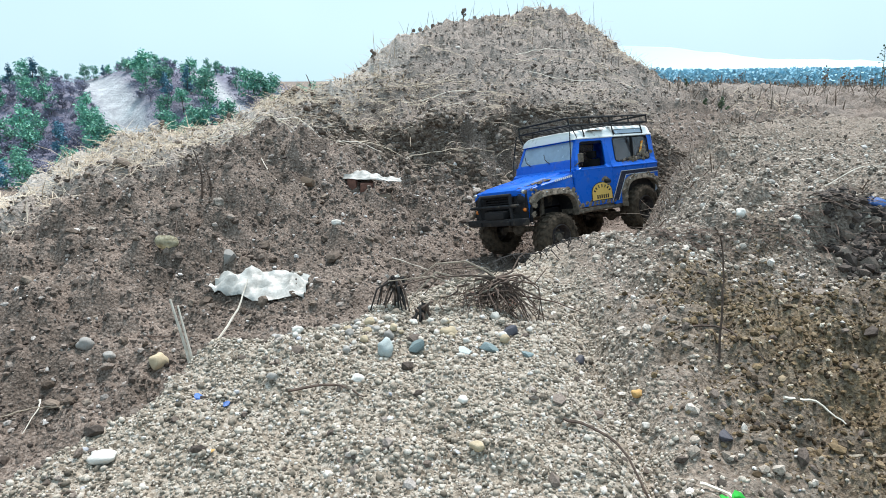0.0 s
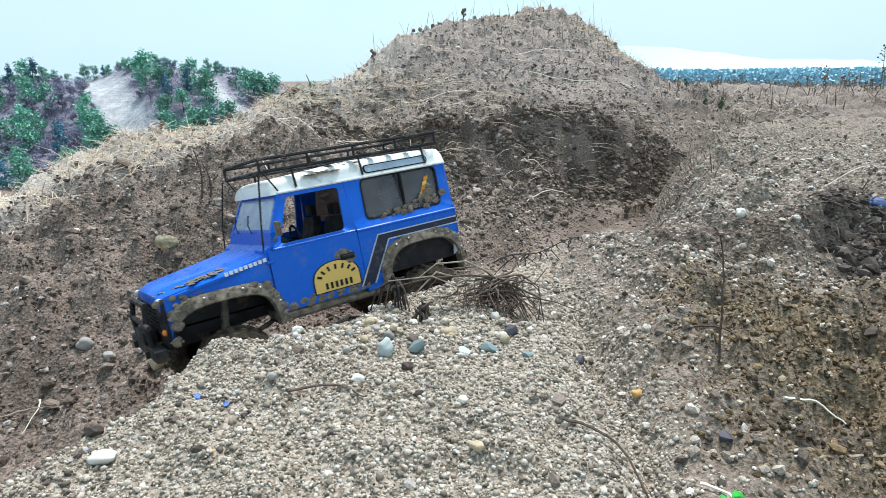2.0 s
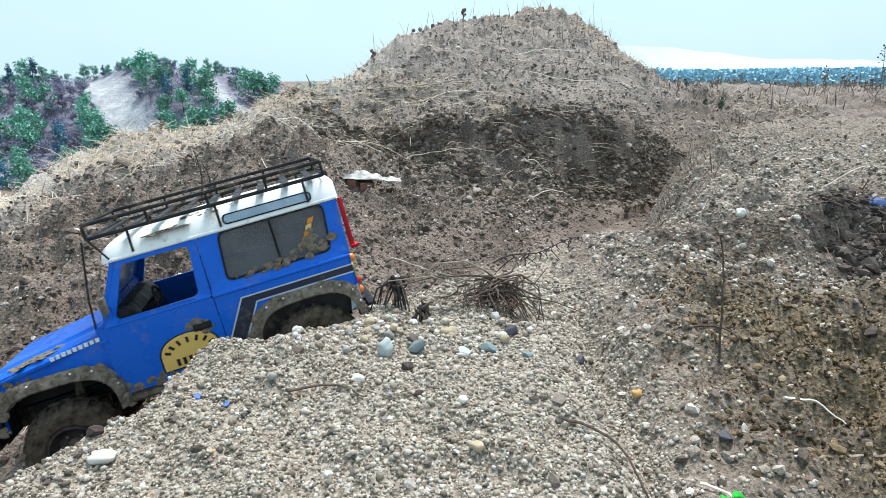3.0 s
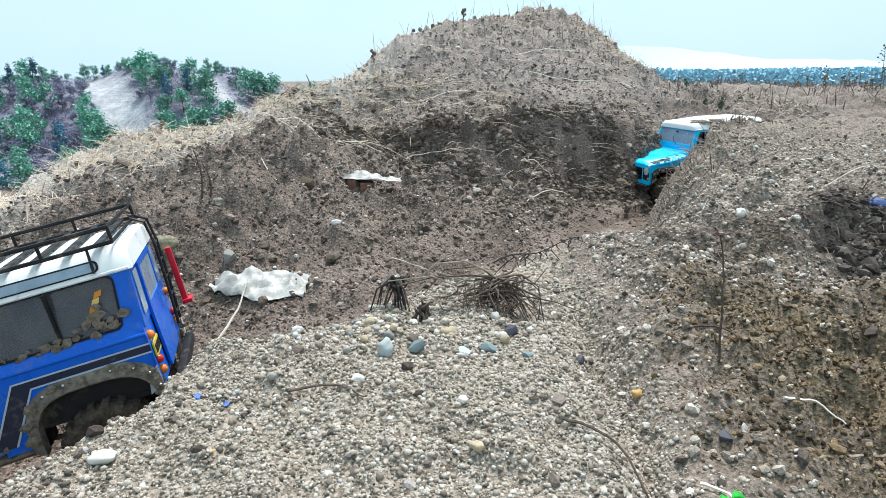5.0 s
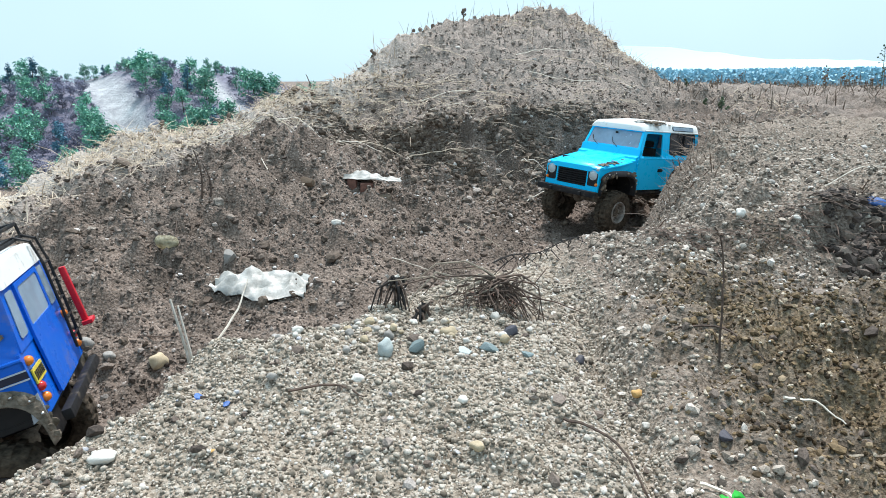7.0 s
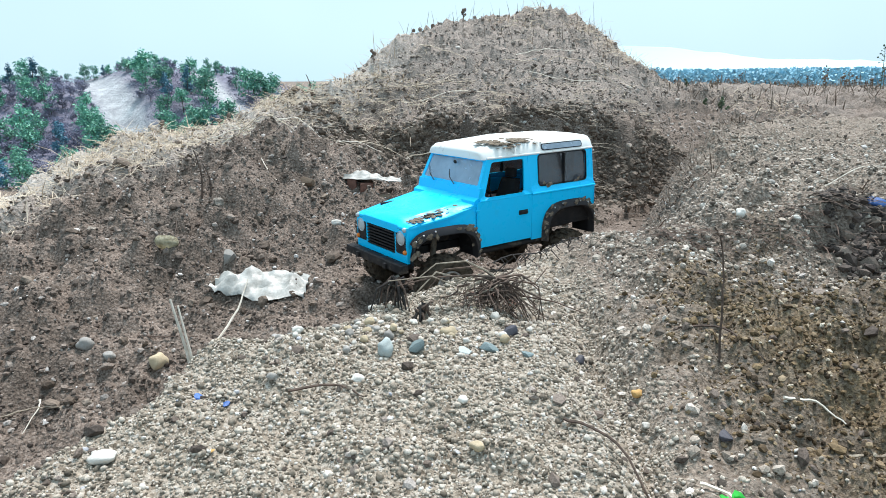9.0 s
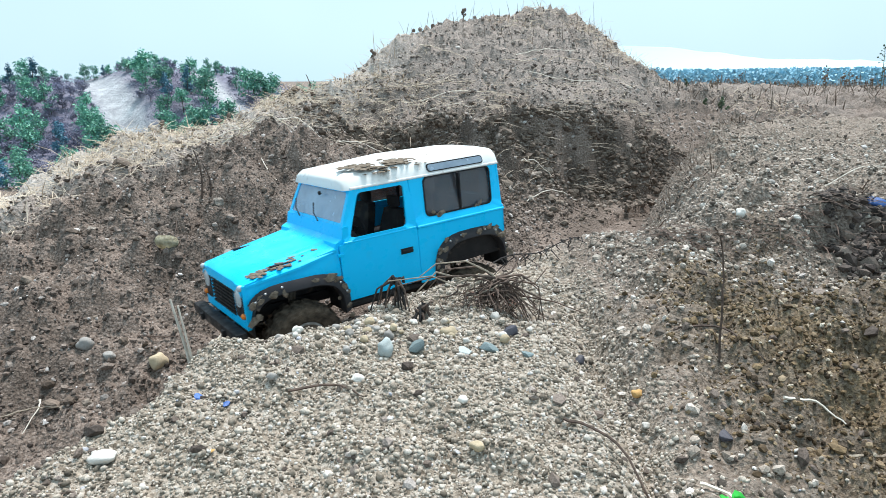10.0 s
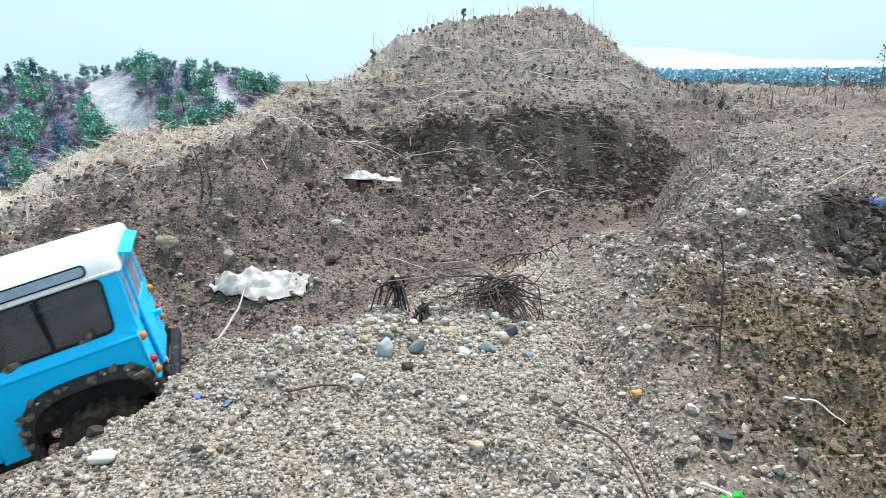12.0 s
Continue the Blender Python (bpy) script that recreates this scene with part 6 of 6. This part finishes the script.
pts = sample(7000, 0.25, 2.6, 0.7, 4.2, lambda x, y, d, g, s, h: np.where(d > 0.15, 0.35, 0.0) + np.where(d < -0.3, 0.5 * step(1.0, 1.4, x), 0), 204)
straw("plain_straw", pts, 0.024, 0.35, 0.0010, MAT_DRYWEED, 4, "withered stubble on the gravel plain")
pts = sample(900, -0.6, 1.1, 2.4, 3.0, lambda x, y, d, g, s, h: 0.6 + 0 * x, 205)
straw("mound_top_straw", pts, 0.045, 1.1, 0.0010, MAT_DRYWEED, 5, "thin dry stems on top of the mound")


pts = sample(9000, 0.9, 5.5, 2.4, 7.5, lambda x, y, d, g, s, h: np.where(np.abs(d) > 0.3, 0.9, 0.0), 206)
straw("plain_scrub", pts, 0.05, 0.8, 0.0022, MAT_DRYWEED, 6, "low brown scrub covering the far plain")
tuft = np.concatenate([np.random.default_rng(k).normal((tx, ty), (0.03, 0.03), (90, 2)) for k, (tx, ty) in enumerate(((0.47, 1.24), (0.52, 1.36), (0.58, 1.46), (0.44, 1.14), (0.60, 0.90), (0.66, 0.88), (0.78, 1.75)))])
pts = np.column_stack([tuft, land(tuft[:, 0], tuft[:, 1])[0]])
pts_l = sample(700, 0.3, 0.95, 0.835, 0.885, lambda x, y, d, g, s, h: 1.0 + 0 * x, 207)
straw("ledge_roots", pts_l, 0.035, -0.5, 0.0009, MAT_ROOT, 8, "fine dark roots hanging over the bank's edge")
straw("bank_tufts", pts, 0.035, 0.6, 0.0010, MAT_DRYWEED, 7, "tufts of dead grass along the bank's edge")


def weed(x, y, height, material, seed, label):
    """An upright weed: stem, side shoots, small leaves."""
    rnd = random.Random(seed)
    root = new("weed")
    root.location = (x, y, ground_z(x, y) - 0.005)
    lean_ = rnd.uniform(-0.2, 0.2)
    bm = bmesh.new()
    tube(bm, [(lean_ * height * t * t, 0, height * t) for t in (0, 0.35, 0.7, 1.0)], 0.0022, 4, 0.0009)
    part("stem", bm, material, root, smooth=True)
    bm = bmesh.new()
    for k in range(int(8 + height * 50)):
        t = rnd.uniform(0.3, 1.0)
        a = rnd.uniform(0, 6.28)
        ln = rnd.uniform(0.12, 0.25) * height * (1.25 - t)
        b = Vector((lean_ * height * t * t, 0, height * t))
        e = b + Vector((ln * math.cos(a), ln * math.sin(a), ln * rnd.uniform(0.1, 0.9)))
        tube(bm, [b, e], 0.0011, 3, 0.0007)
        bmesh.ops.create_icosphere(bm, subdivisions=1, radius=rnd.uniform(0.003, 0.0065), matrix=Matrix.Translation(e) @ Matrix.Diagonal((1, 0.8, rnd.uniform(0.5, 1.4), 1)))
    part("leaves", bm, material, root, kind="stuff")
    return tagged(root, label, "weed", "weeds on the plain")


rw = random.Random(9)
for k in range(34):
    wx = rw.uniform(0.95, 3.0)
    wy = rw.uniform(3.4, 4.6)
    weed(wx, wy, rw.uniform(0.05, 0.15), MAT_DRYWEED, k, "small brown withered weed on the plain")
weed(2.45, 3.75, 0.24, MAT_WEED, 99, "tall thin green-brown weed on the plain")
for k in range(7):
    weed(rw.uniform(0.95, 1.15), rw.uniform(2.55, 2.75), 0.035, MAT_WEED, 120 + k, "low green weed patch beside the mound")
for k in range(16):
    wx = rw.uniform(-0.8, 0.1)
    weed(wx, 1.5 + 1.13 * (wx + 1.0) + rw.uniform(-0.1, 0.15), rw.uniform(0.02, 0.055), MAT_DRYWEED, 150 + k, "thin withered stem on the grassy crest")
for k, (x0, y0, h_) in enumerate(((-0.50, 1.33, 0.10), (-0.485, 1.335, 0.07), (1.25, 2.30, 0.10), (1.28, 2.33, 0.07), (-0.42, 2.1, 0.06))):
    z0 = ground_z(x0, y0)
    twig([(x0, y0, z0 - 0.01), (x0 + 0.004, y0, z0 + h_ * 0.5), (x0 - 0.008, y0, z0 + h_)], 0.0028, MAT_ROOT, "broken dry stem sticking out of the ground", "dead_stem", "dead stem", seed=40 + k, wob=0.001)
for k in range(26):                        # longer canes strewn over crest and mound
    x0 = rw.uniform(-0.75, 0.5)
    y0 = rw.uniform(1.75, 2.35) if x0 > -0.4 else rw.uniform(1.45, 1.85)
    a = rw.uniform(-0.7, 0.7)
    ln = rw.uniform(0.08, 0.26)
    x1, y1 = x0 + ln * math.cos(a), y0 + ln * math.sin(a) * 0.5
    xm, ym = (x0 + x1) / 2, (y0 + y1) / 2
    twig([(x0, y0, ground_z(x0, y0) + 0.01), (xm, ym, ground_z(xm, ym) + rw.uniform(0.015, 0.03)), (x1, y1, ground_z(x1, y1) + 0.012)], 0.0018, MAT_STALK if k % 2 else MAT_STRAW, "long dry cane lying on the slope", "dry_cane", "dry cane", seed=60 + k, wob=0.003)
# ---- the quarry hillside and the far country ----
def hill(x, y):
    """Height of the opposite quarry slope, and where it is bare."""
    ridge = curve_at(x, [(-190, -1.0), (-90, -0.6), (-80, -0.4), (-74, -0.4), (-68, 1.4), (-59, 2.7), (-51, 1.7), (-44, 1.0), (-36, -0.9), (-30, -2.6), (-15, -6), (15, -8)])
    ridge = ridge + 0.4 * fbm(x, y * 0 + 3, 14, 81, 3)
    up = step(80, 138, y + 6 * fbm(x, y, 26, 83, 3))
    z = -15 + (ridge + 15) * up + 1.3 * fbm(x, y, 9, 85, 4) * up * step(140, 122, y)
    z = z - 2.0 * np.maximum(y - 140, 0) * 0.06
    streak = x + 0.75 * (y - 115)                # bare chutes run down obliquely
    chute = np.exp(-((streak + 56) / 3.9) ** 2) * step(92, 100, y) * step(137, 128, y)
    chute2 = np.exp(-((streak + 35) / 2.2) ** 2) * step(100, 108, y) * step(136, 128, y)
    low = step(98, 86, y) * step(-55, -66, x)
    bare = np.clip(1.5 * chute + 1.2 * chute2 + 0.8 * low + 0.3 * step(0.45, 0.9, fbm(x, y * 0.4, 9, 87, 3)), 0, 1)
    z = z - 1.6 * chute
    return z, bare, bare * 0, bare * 0


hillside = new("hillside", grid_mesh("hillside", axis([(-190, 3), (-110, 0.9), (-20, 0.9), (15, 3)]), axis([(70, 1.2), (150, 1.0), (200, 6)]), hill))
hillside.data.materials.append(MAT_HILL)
tagged(hillside, "scrubby quarry hillside with bare pale chutes, tinted with bluish haze", "hillside", kind="structure")


def tree_proto(name, height, leaf, seed, conical=False):
    rnd = random.Random(seed)
    root = new(name)
    bm = bmesh.new()
    bend = rnd.uniform(-0.08, 0.08)
    tube(bm, [(bend * height * t * t, 0, height * t * 0.9 - 0.3) for t in (0, 0.3, 0.6, 1)], height * 0.022, 6, height * 0.006)
    limbs = []
    for k in range(9):
        t = rnd.uniform(0.14, 0.9)
        a = rnd.uniform(0, 6.28)
        ln = height * (0.30 if not conical else 0.26 * (1.1 - t)) * rnd.uniform(0.7, 1.2)
        b = Vector((bend * height * t * t, 0, height * t * 0.9))
        e = b + Vector((ln * math.cos(a), ln * math.sin(a), ln * rnd.uniform(0.3, 0.9)))
        tube(bm, [b, (b + e) / 2 + Vector((0, 0, -0.04 * height)), e], height * 0.008, 4, height * 0.003)
        limbs.append((b, e))
    part("trunk", bm, MAT_TRUNK, root, smooth=True)
    rng = np.random.default_rng(seed)
    cents = []
    for b, e in limbs:
        for f_ in (0.45, 0.75, 1.0):
            cents.append(np.array(b) * (1 - f_) + np.array(e) * f_)
    cents += [np.array((bend * height, 0, height * q)) for q in (0.7, 0.8, 0.9, 0.97)]
    pos = np.concatenate([c + rng.normal(0, height * (0.058 if not conical else 0.045), (24, 3)) for c in cents])
    n = len(pos)
    ax = rng.normal(size=(n, 3))
    ax /= np.linalg.norm(ax, axis=1)[:, None]
    bx = np.cross(ax, rng.normal(size=(n, 3)))
    bx /= np.linalg.norm(bx, axis=1)[:, None]
    s = height * rng.uniform(0.024, 0.052, n)[:, None]
    co = np.stack([pos - ax * s, pos + bx * s * 0.6, pos + ax * s, pos - bx * s * 0.6], 1).reshape(-1, 3)
    crown = new("crown", raw_mesh("crown", co, np.arange(4 * n).reshape(-1, 4), None, False))
    crown.data.materials.append(leaf)
    crown.parent = root
    crown["kind"] = "stuff"
    return root


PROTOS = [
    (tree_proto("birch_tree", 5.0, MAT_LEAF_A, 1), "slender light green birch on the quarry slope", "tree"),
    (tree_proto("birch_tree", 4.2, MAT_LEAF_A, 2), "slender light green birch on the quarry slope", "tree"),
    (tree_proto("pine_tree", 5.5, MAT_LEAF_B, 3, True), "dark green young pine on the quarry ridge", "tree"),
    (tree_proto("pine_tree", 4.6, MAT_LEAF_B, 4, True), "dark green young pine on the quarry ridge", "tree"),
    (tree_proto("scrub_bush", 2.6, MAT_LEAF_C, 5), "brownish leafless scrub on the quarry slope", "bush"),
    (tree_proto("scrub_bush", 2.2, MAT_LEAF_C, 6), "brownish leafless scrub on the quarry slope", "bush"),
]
rt = random.Random(21)
used = set()


def plant_tree(kind, x, y, scale):
    ob, label, cat = PROTOS[kind]
    z = float(hill(np.array([x]), np.array([y]))[0][0])
    m = Matrix.LocRotScale((x, y, z - 0.15), Euler((0, 0, rt.uniform(0, 6.28))), None)
    if kind in used:
        ob = copy_thing(ob, m)
    else:
        ob.matrix_basis = m
        used.add(kind)
    ob.scale = (scale * rt.uniform(0.9, 1.25), scale * rt.uniform(0.9, 1.25), scale)
    tagged(ob, label, cat, "trees on the quarry slope" if cat == "tree" else "scrub on the quarry slope")


placed = 0
scrub = 0
while placed < 560:
    x, y = rt.uniform(-112, -24), rt.uniform(84, 142)
    bare = float(hill(np.array([x]), np.array([y]))[1][0])
    top = y > 126
    if bare > 0.42 or (top and float(vnoise(np.array([x / 7]), np.array([0.0]), 97)[0]) < 0.22):
        continue
    kind = rt.choice((0, 1, 2, 4, 5, 0, 4) if top else (0, 1, 0, 1, 4, 5, 4, 5, 3) if x > -60 or y < 96 else (0, 4, 5, 4, 5, 4, 5, 4, 5))
    if kind >= 4:
        scrub += 1
        kind = kind if scrub < 285 else 0
    plant_tree(kind, x, y, rt.uniform(0.7, 1.25) * ((0.42 if kind < 4 else 0.6) if top else 0.9))
    placed += 1
for x, y, k, s in ((-84, 130, 2, 0.75), (-81.5, 131, 0, 0.95), (-80, 131, 2, 0.9), (-78.5, 132, 1, 0.75), (-71, 133, 0, 0.7), (-69, 133, 1, 0.65), (-67, 133, 3, 0.5), (-62, 133, 0, 0.4), (-46, 132, 0, 0.6), (-44.5, 132, 1, 0.6), (-33, 132, 1, 0.5)):
    plant_tree(k, x, y, s)

# low bare brush that covers the slope between the trees
rng = np.random.default_rng(14)
hx, hy = rng.uniform(-112, -26, 2600), rng.uniform(82, 140, 2600)
hz, hb = hill(hx, hy)[:2]
ok = (hb < 0.45) & (vnoise(hx / 6, hy / 5, 99) > 0.3)
clump = np.stack([hx, hy, hz], -1)[ok]
n = len(clump) * 26
pos = np.repeat(clump, 26, 0) + np.stack([rng.normal(0, 0.75, n), rng.normal(0, 0.75, n), np.abs(rng.normal(0, 0.55, n))], -1)
ax = rng.normal(size=(n, 3))
ax /= np.linalg.norm(ax, axis=1)[:, None]
bx = np.cross(ax, rng.normal(size=(n, 3)))
bx /= np.linalg.norm(bx, axis=1)[:, None]
s = rng.uniform(0.07, 0.17, n)[:, None]
co = np.stack([pos - ax * s, pos + bx * s * 0.6, pos + ax * s, pos - bx * s * 0.6], 1).reshape(-1, 3)
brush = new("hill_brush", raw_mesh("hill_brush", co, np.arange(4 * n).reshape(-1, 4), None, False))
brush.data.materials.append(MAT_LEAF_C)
tagged(brush, "low purplish brush covering the quarry slope, tinted with haze", "brush", kind="stuff")

# far woods on the plain, and pale mountains, both coloured for distance haze
rng = np.random.default_rng(4)
n = 30000
fx = rng.uniform(60, 620, n)
fy = 520 + rng.uniform(-25, 60, n)
top = 7 + 5 * vnoise(fx / 28, fx * 0, 91) + 3 * vnoise(fx / 7, fx * 0, 92)
fz = rng.uniform(0, 1, n) ** 0.7 * (top + 6)
ax = rng.normal(size=(n, 3))
ax /= np.linalg.norm(ax, axis=1)[:, None]
bx = np.cross(ax, rng.normal(size=(n, 3)))
bx /= np.linalg.norm(bx, axis=1)[:, None]
pos = np.stack([fx, fy, fz - 9.0], -1)
s = rng.uniform(1.1, 2.1, n)[:, None]
co = np.stack([pos - ax * s, pos + bx * s * 0.7, pos + ax * s, pos - bx * s * 0.7], 1).reshape(-1, 3)
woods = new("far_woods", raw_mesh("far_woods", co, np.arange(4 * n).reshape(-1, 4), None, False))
woods.data.materials.append(MAT_HAZY_WOOD)
tagged(woods, "band of distant woods beyond the plain, tinted with blue-green haze", "woods", kind="stuff")


def peaks(x, y):
    z = np.where(y > 3350, 60 + 110 * np.exp(-((x - 900) / 800) ** 2) + 30 * fbm(x, x * 0, 700, 95, 4), -40)
    return z, z * 0, z * 0, z * 0


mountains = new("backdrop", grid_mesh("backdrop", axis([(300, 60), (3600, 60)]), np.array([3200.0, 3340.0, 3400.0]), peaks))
mountains.data.materials.append(MAT_HAZY_PEAKS)
tagged(mountains, "faint mountains on the horizon, glowing in painted pale blue haze", "mountains", kind="structure")
BLUE_PATH = [  # seconds, x, y, z, heading, nose down, roll
    (0.0, 0.284, 1.433, 0.017, -143.7, -0.3, 11.8), (0.5, 0.158, 1.278, 0.016, -145.8, -0.5, 8.4), (1.0, 0.031, 1.130, 0.017, -146.6, -1.2, 5.4),
    (1.5, -0.083, 0.991, 0.011, -146.6, 1.6, 6.2), (2.0, -0.187, 0.856, 0.006, -145.1, 4.7, 11.3), (2.5, -0.251, 0.803, 0.008, -149.0, 1.7, 18.0),
    (3.0, -0.302, 0.757, -0.033, -163.3, 13.2, 5.1), (3.5, -0.405, 0.705, -0.058, -163.0, 13.2, 3.4), (4.1, -0.493, 0.649, -0.079, -162.1, 12.6, 2.2), (4.8, -0.500, 0.643, -0.078, -162.0, 12.6, 2.0),
    (5.7, -0.500, 0.642, -0.077, -162.0, 12.6, 2.0), (6.0, -0.507, 0.634, -0.080, -161.6, 13.1, 2.2), (6.5, -0.545, 0.608, -0.089, -160.8, 14.0, 2.8),
    (7.0, -0.588, 0.586, -0.095, -159.4, 15.2, 3.4), (7.5, -0.67, 0.545, -0.115, -159, 12, 3), (8.3, -0.86, 0.46, -0.135, -158, 8, 1), (9.0, -1.02, 0.40, -0.15, -158, 6, 0), (12.0, -1.02, 0.40, -0.15, -158, 6, 0)]
CYAN_PATH = [
    (0.0, 1.80, 2.34, -0.062, -176, 0, 0), (3.0, 1.75, 2.34, -0.060, -176, 0, 0), (4.0, 1.12, 2.20, -0.02, -168, -3, 0), (4.8, 0.781, 2.060, 0.008, -163.0, 1.8, -0.9), (5.0, 0.759, 2.042, 0.008, -159.4, 2.0, -1.5), (5.5, 0.683, 1.978, 0.000, -150.0, -3.7, 2.2),
    (6.0, 0.619, 1.902, 0.012, -145.8, -7.4, 0.8), (6.5, 0.547, 1.804, 0.023, -141.8, -5.4, -0.6), (7.0, 0.453, 1.698, 0.029, -140.3, -4.9, -2.3),
    (7.2, 0.405, 1.645, 0.026, -139.6, -4.8, -2.0), (8.0, 0.23, 1.40, 0.022, -141.0, -2, 1.5), (8.8, 0.090, 1.194, 0.023, -144.0, 1.0, 1.5), (9.0, 0.055, 1.157, 0.024, -144.5, 1.1, 0.2),
    (9.5, -0.028, 1.036, 0.023, -144.6, 1.2, 0.6), (10.0, -0.127, 0.925, 0.011, -143.9, 3.7, 2.5), (10.5, -0.220, 0.833, 0.003, -152.4, 8.4, 2.2),
    (11.0, -0.317, 0.751, -0.024, -154.5, 11.0, 1.2), (11.5, -0.428, 0.752, -0.058, -159.0, 10.2, 0.2), (12.0, -0.505, 0.639, -0.083, -158.6, 14.8, -0.2)]


def motions():
    for car, wheels, path in ((blue_car, blue_wheels, BLUE_PATH), (cyan_car, cyan_wheels, CYAN_PATH)):
        walk(car, [(t, pose(x, y, z, roll, nose, head)) for t, x, y, z, head, nose, roll in path])
        table = np.array(path)
        run = np.concatenate([[0], np.cumsum(np.hypot(np.diff(table[:, 1]), np.diff(table[:, 2])))])
        for k, wheel in enumerate(wheels):
            x0, y0 = AXLES[k // 2], TRACK_HALF * (1, -1)[k % 2]
            rows = []
            for i in range(121):
                t = i / 10
                x, y, z, head, nose, roll = (float(np.interp(t, table[:, 0], table[:, c])) for c in range(1, 7))
                m = pose(x, y, z, roll, nose, head)
                at = m @ Vector((x0, y0, 0.0))
                soil = float(land(np.array([at.x]), np.array([at.y]), False)[0][0])
                lift = max(-0.019, min(0.016, soil - at.z + DROP + 0.001))      # the springs let the wheel follow the ground
                spin = math.degrees(float(np.interp(t, table[:, 0], run)) / TYRE_R)
                rows.append((t, pose(x0, y0, TYRE_R - DROP + lift, 0, spin % 360, 0)))
            walk(wheel, rows)

    # the cyan car brushes the stalks aside
    stand = stalk.location.copy()
    walk(stalk, [(0.0, pose(*stand)), (10.6, pose(*stand)), (11.3, pose(stand.x - 0.018, stand.y, stand.z, 4, -9, 6)), (12.0, pose(stand.x - 0.018, stand.y, stand.z, 3, -5, 6))])


motions()
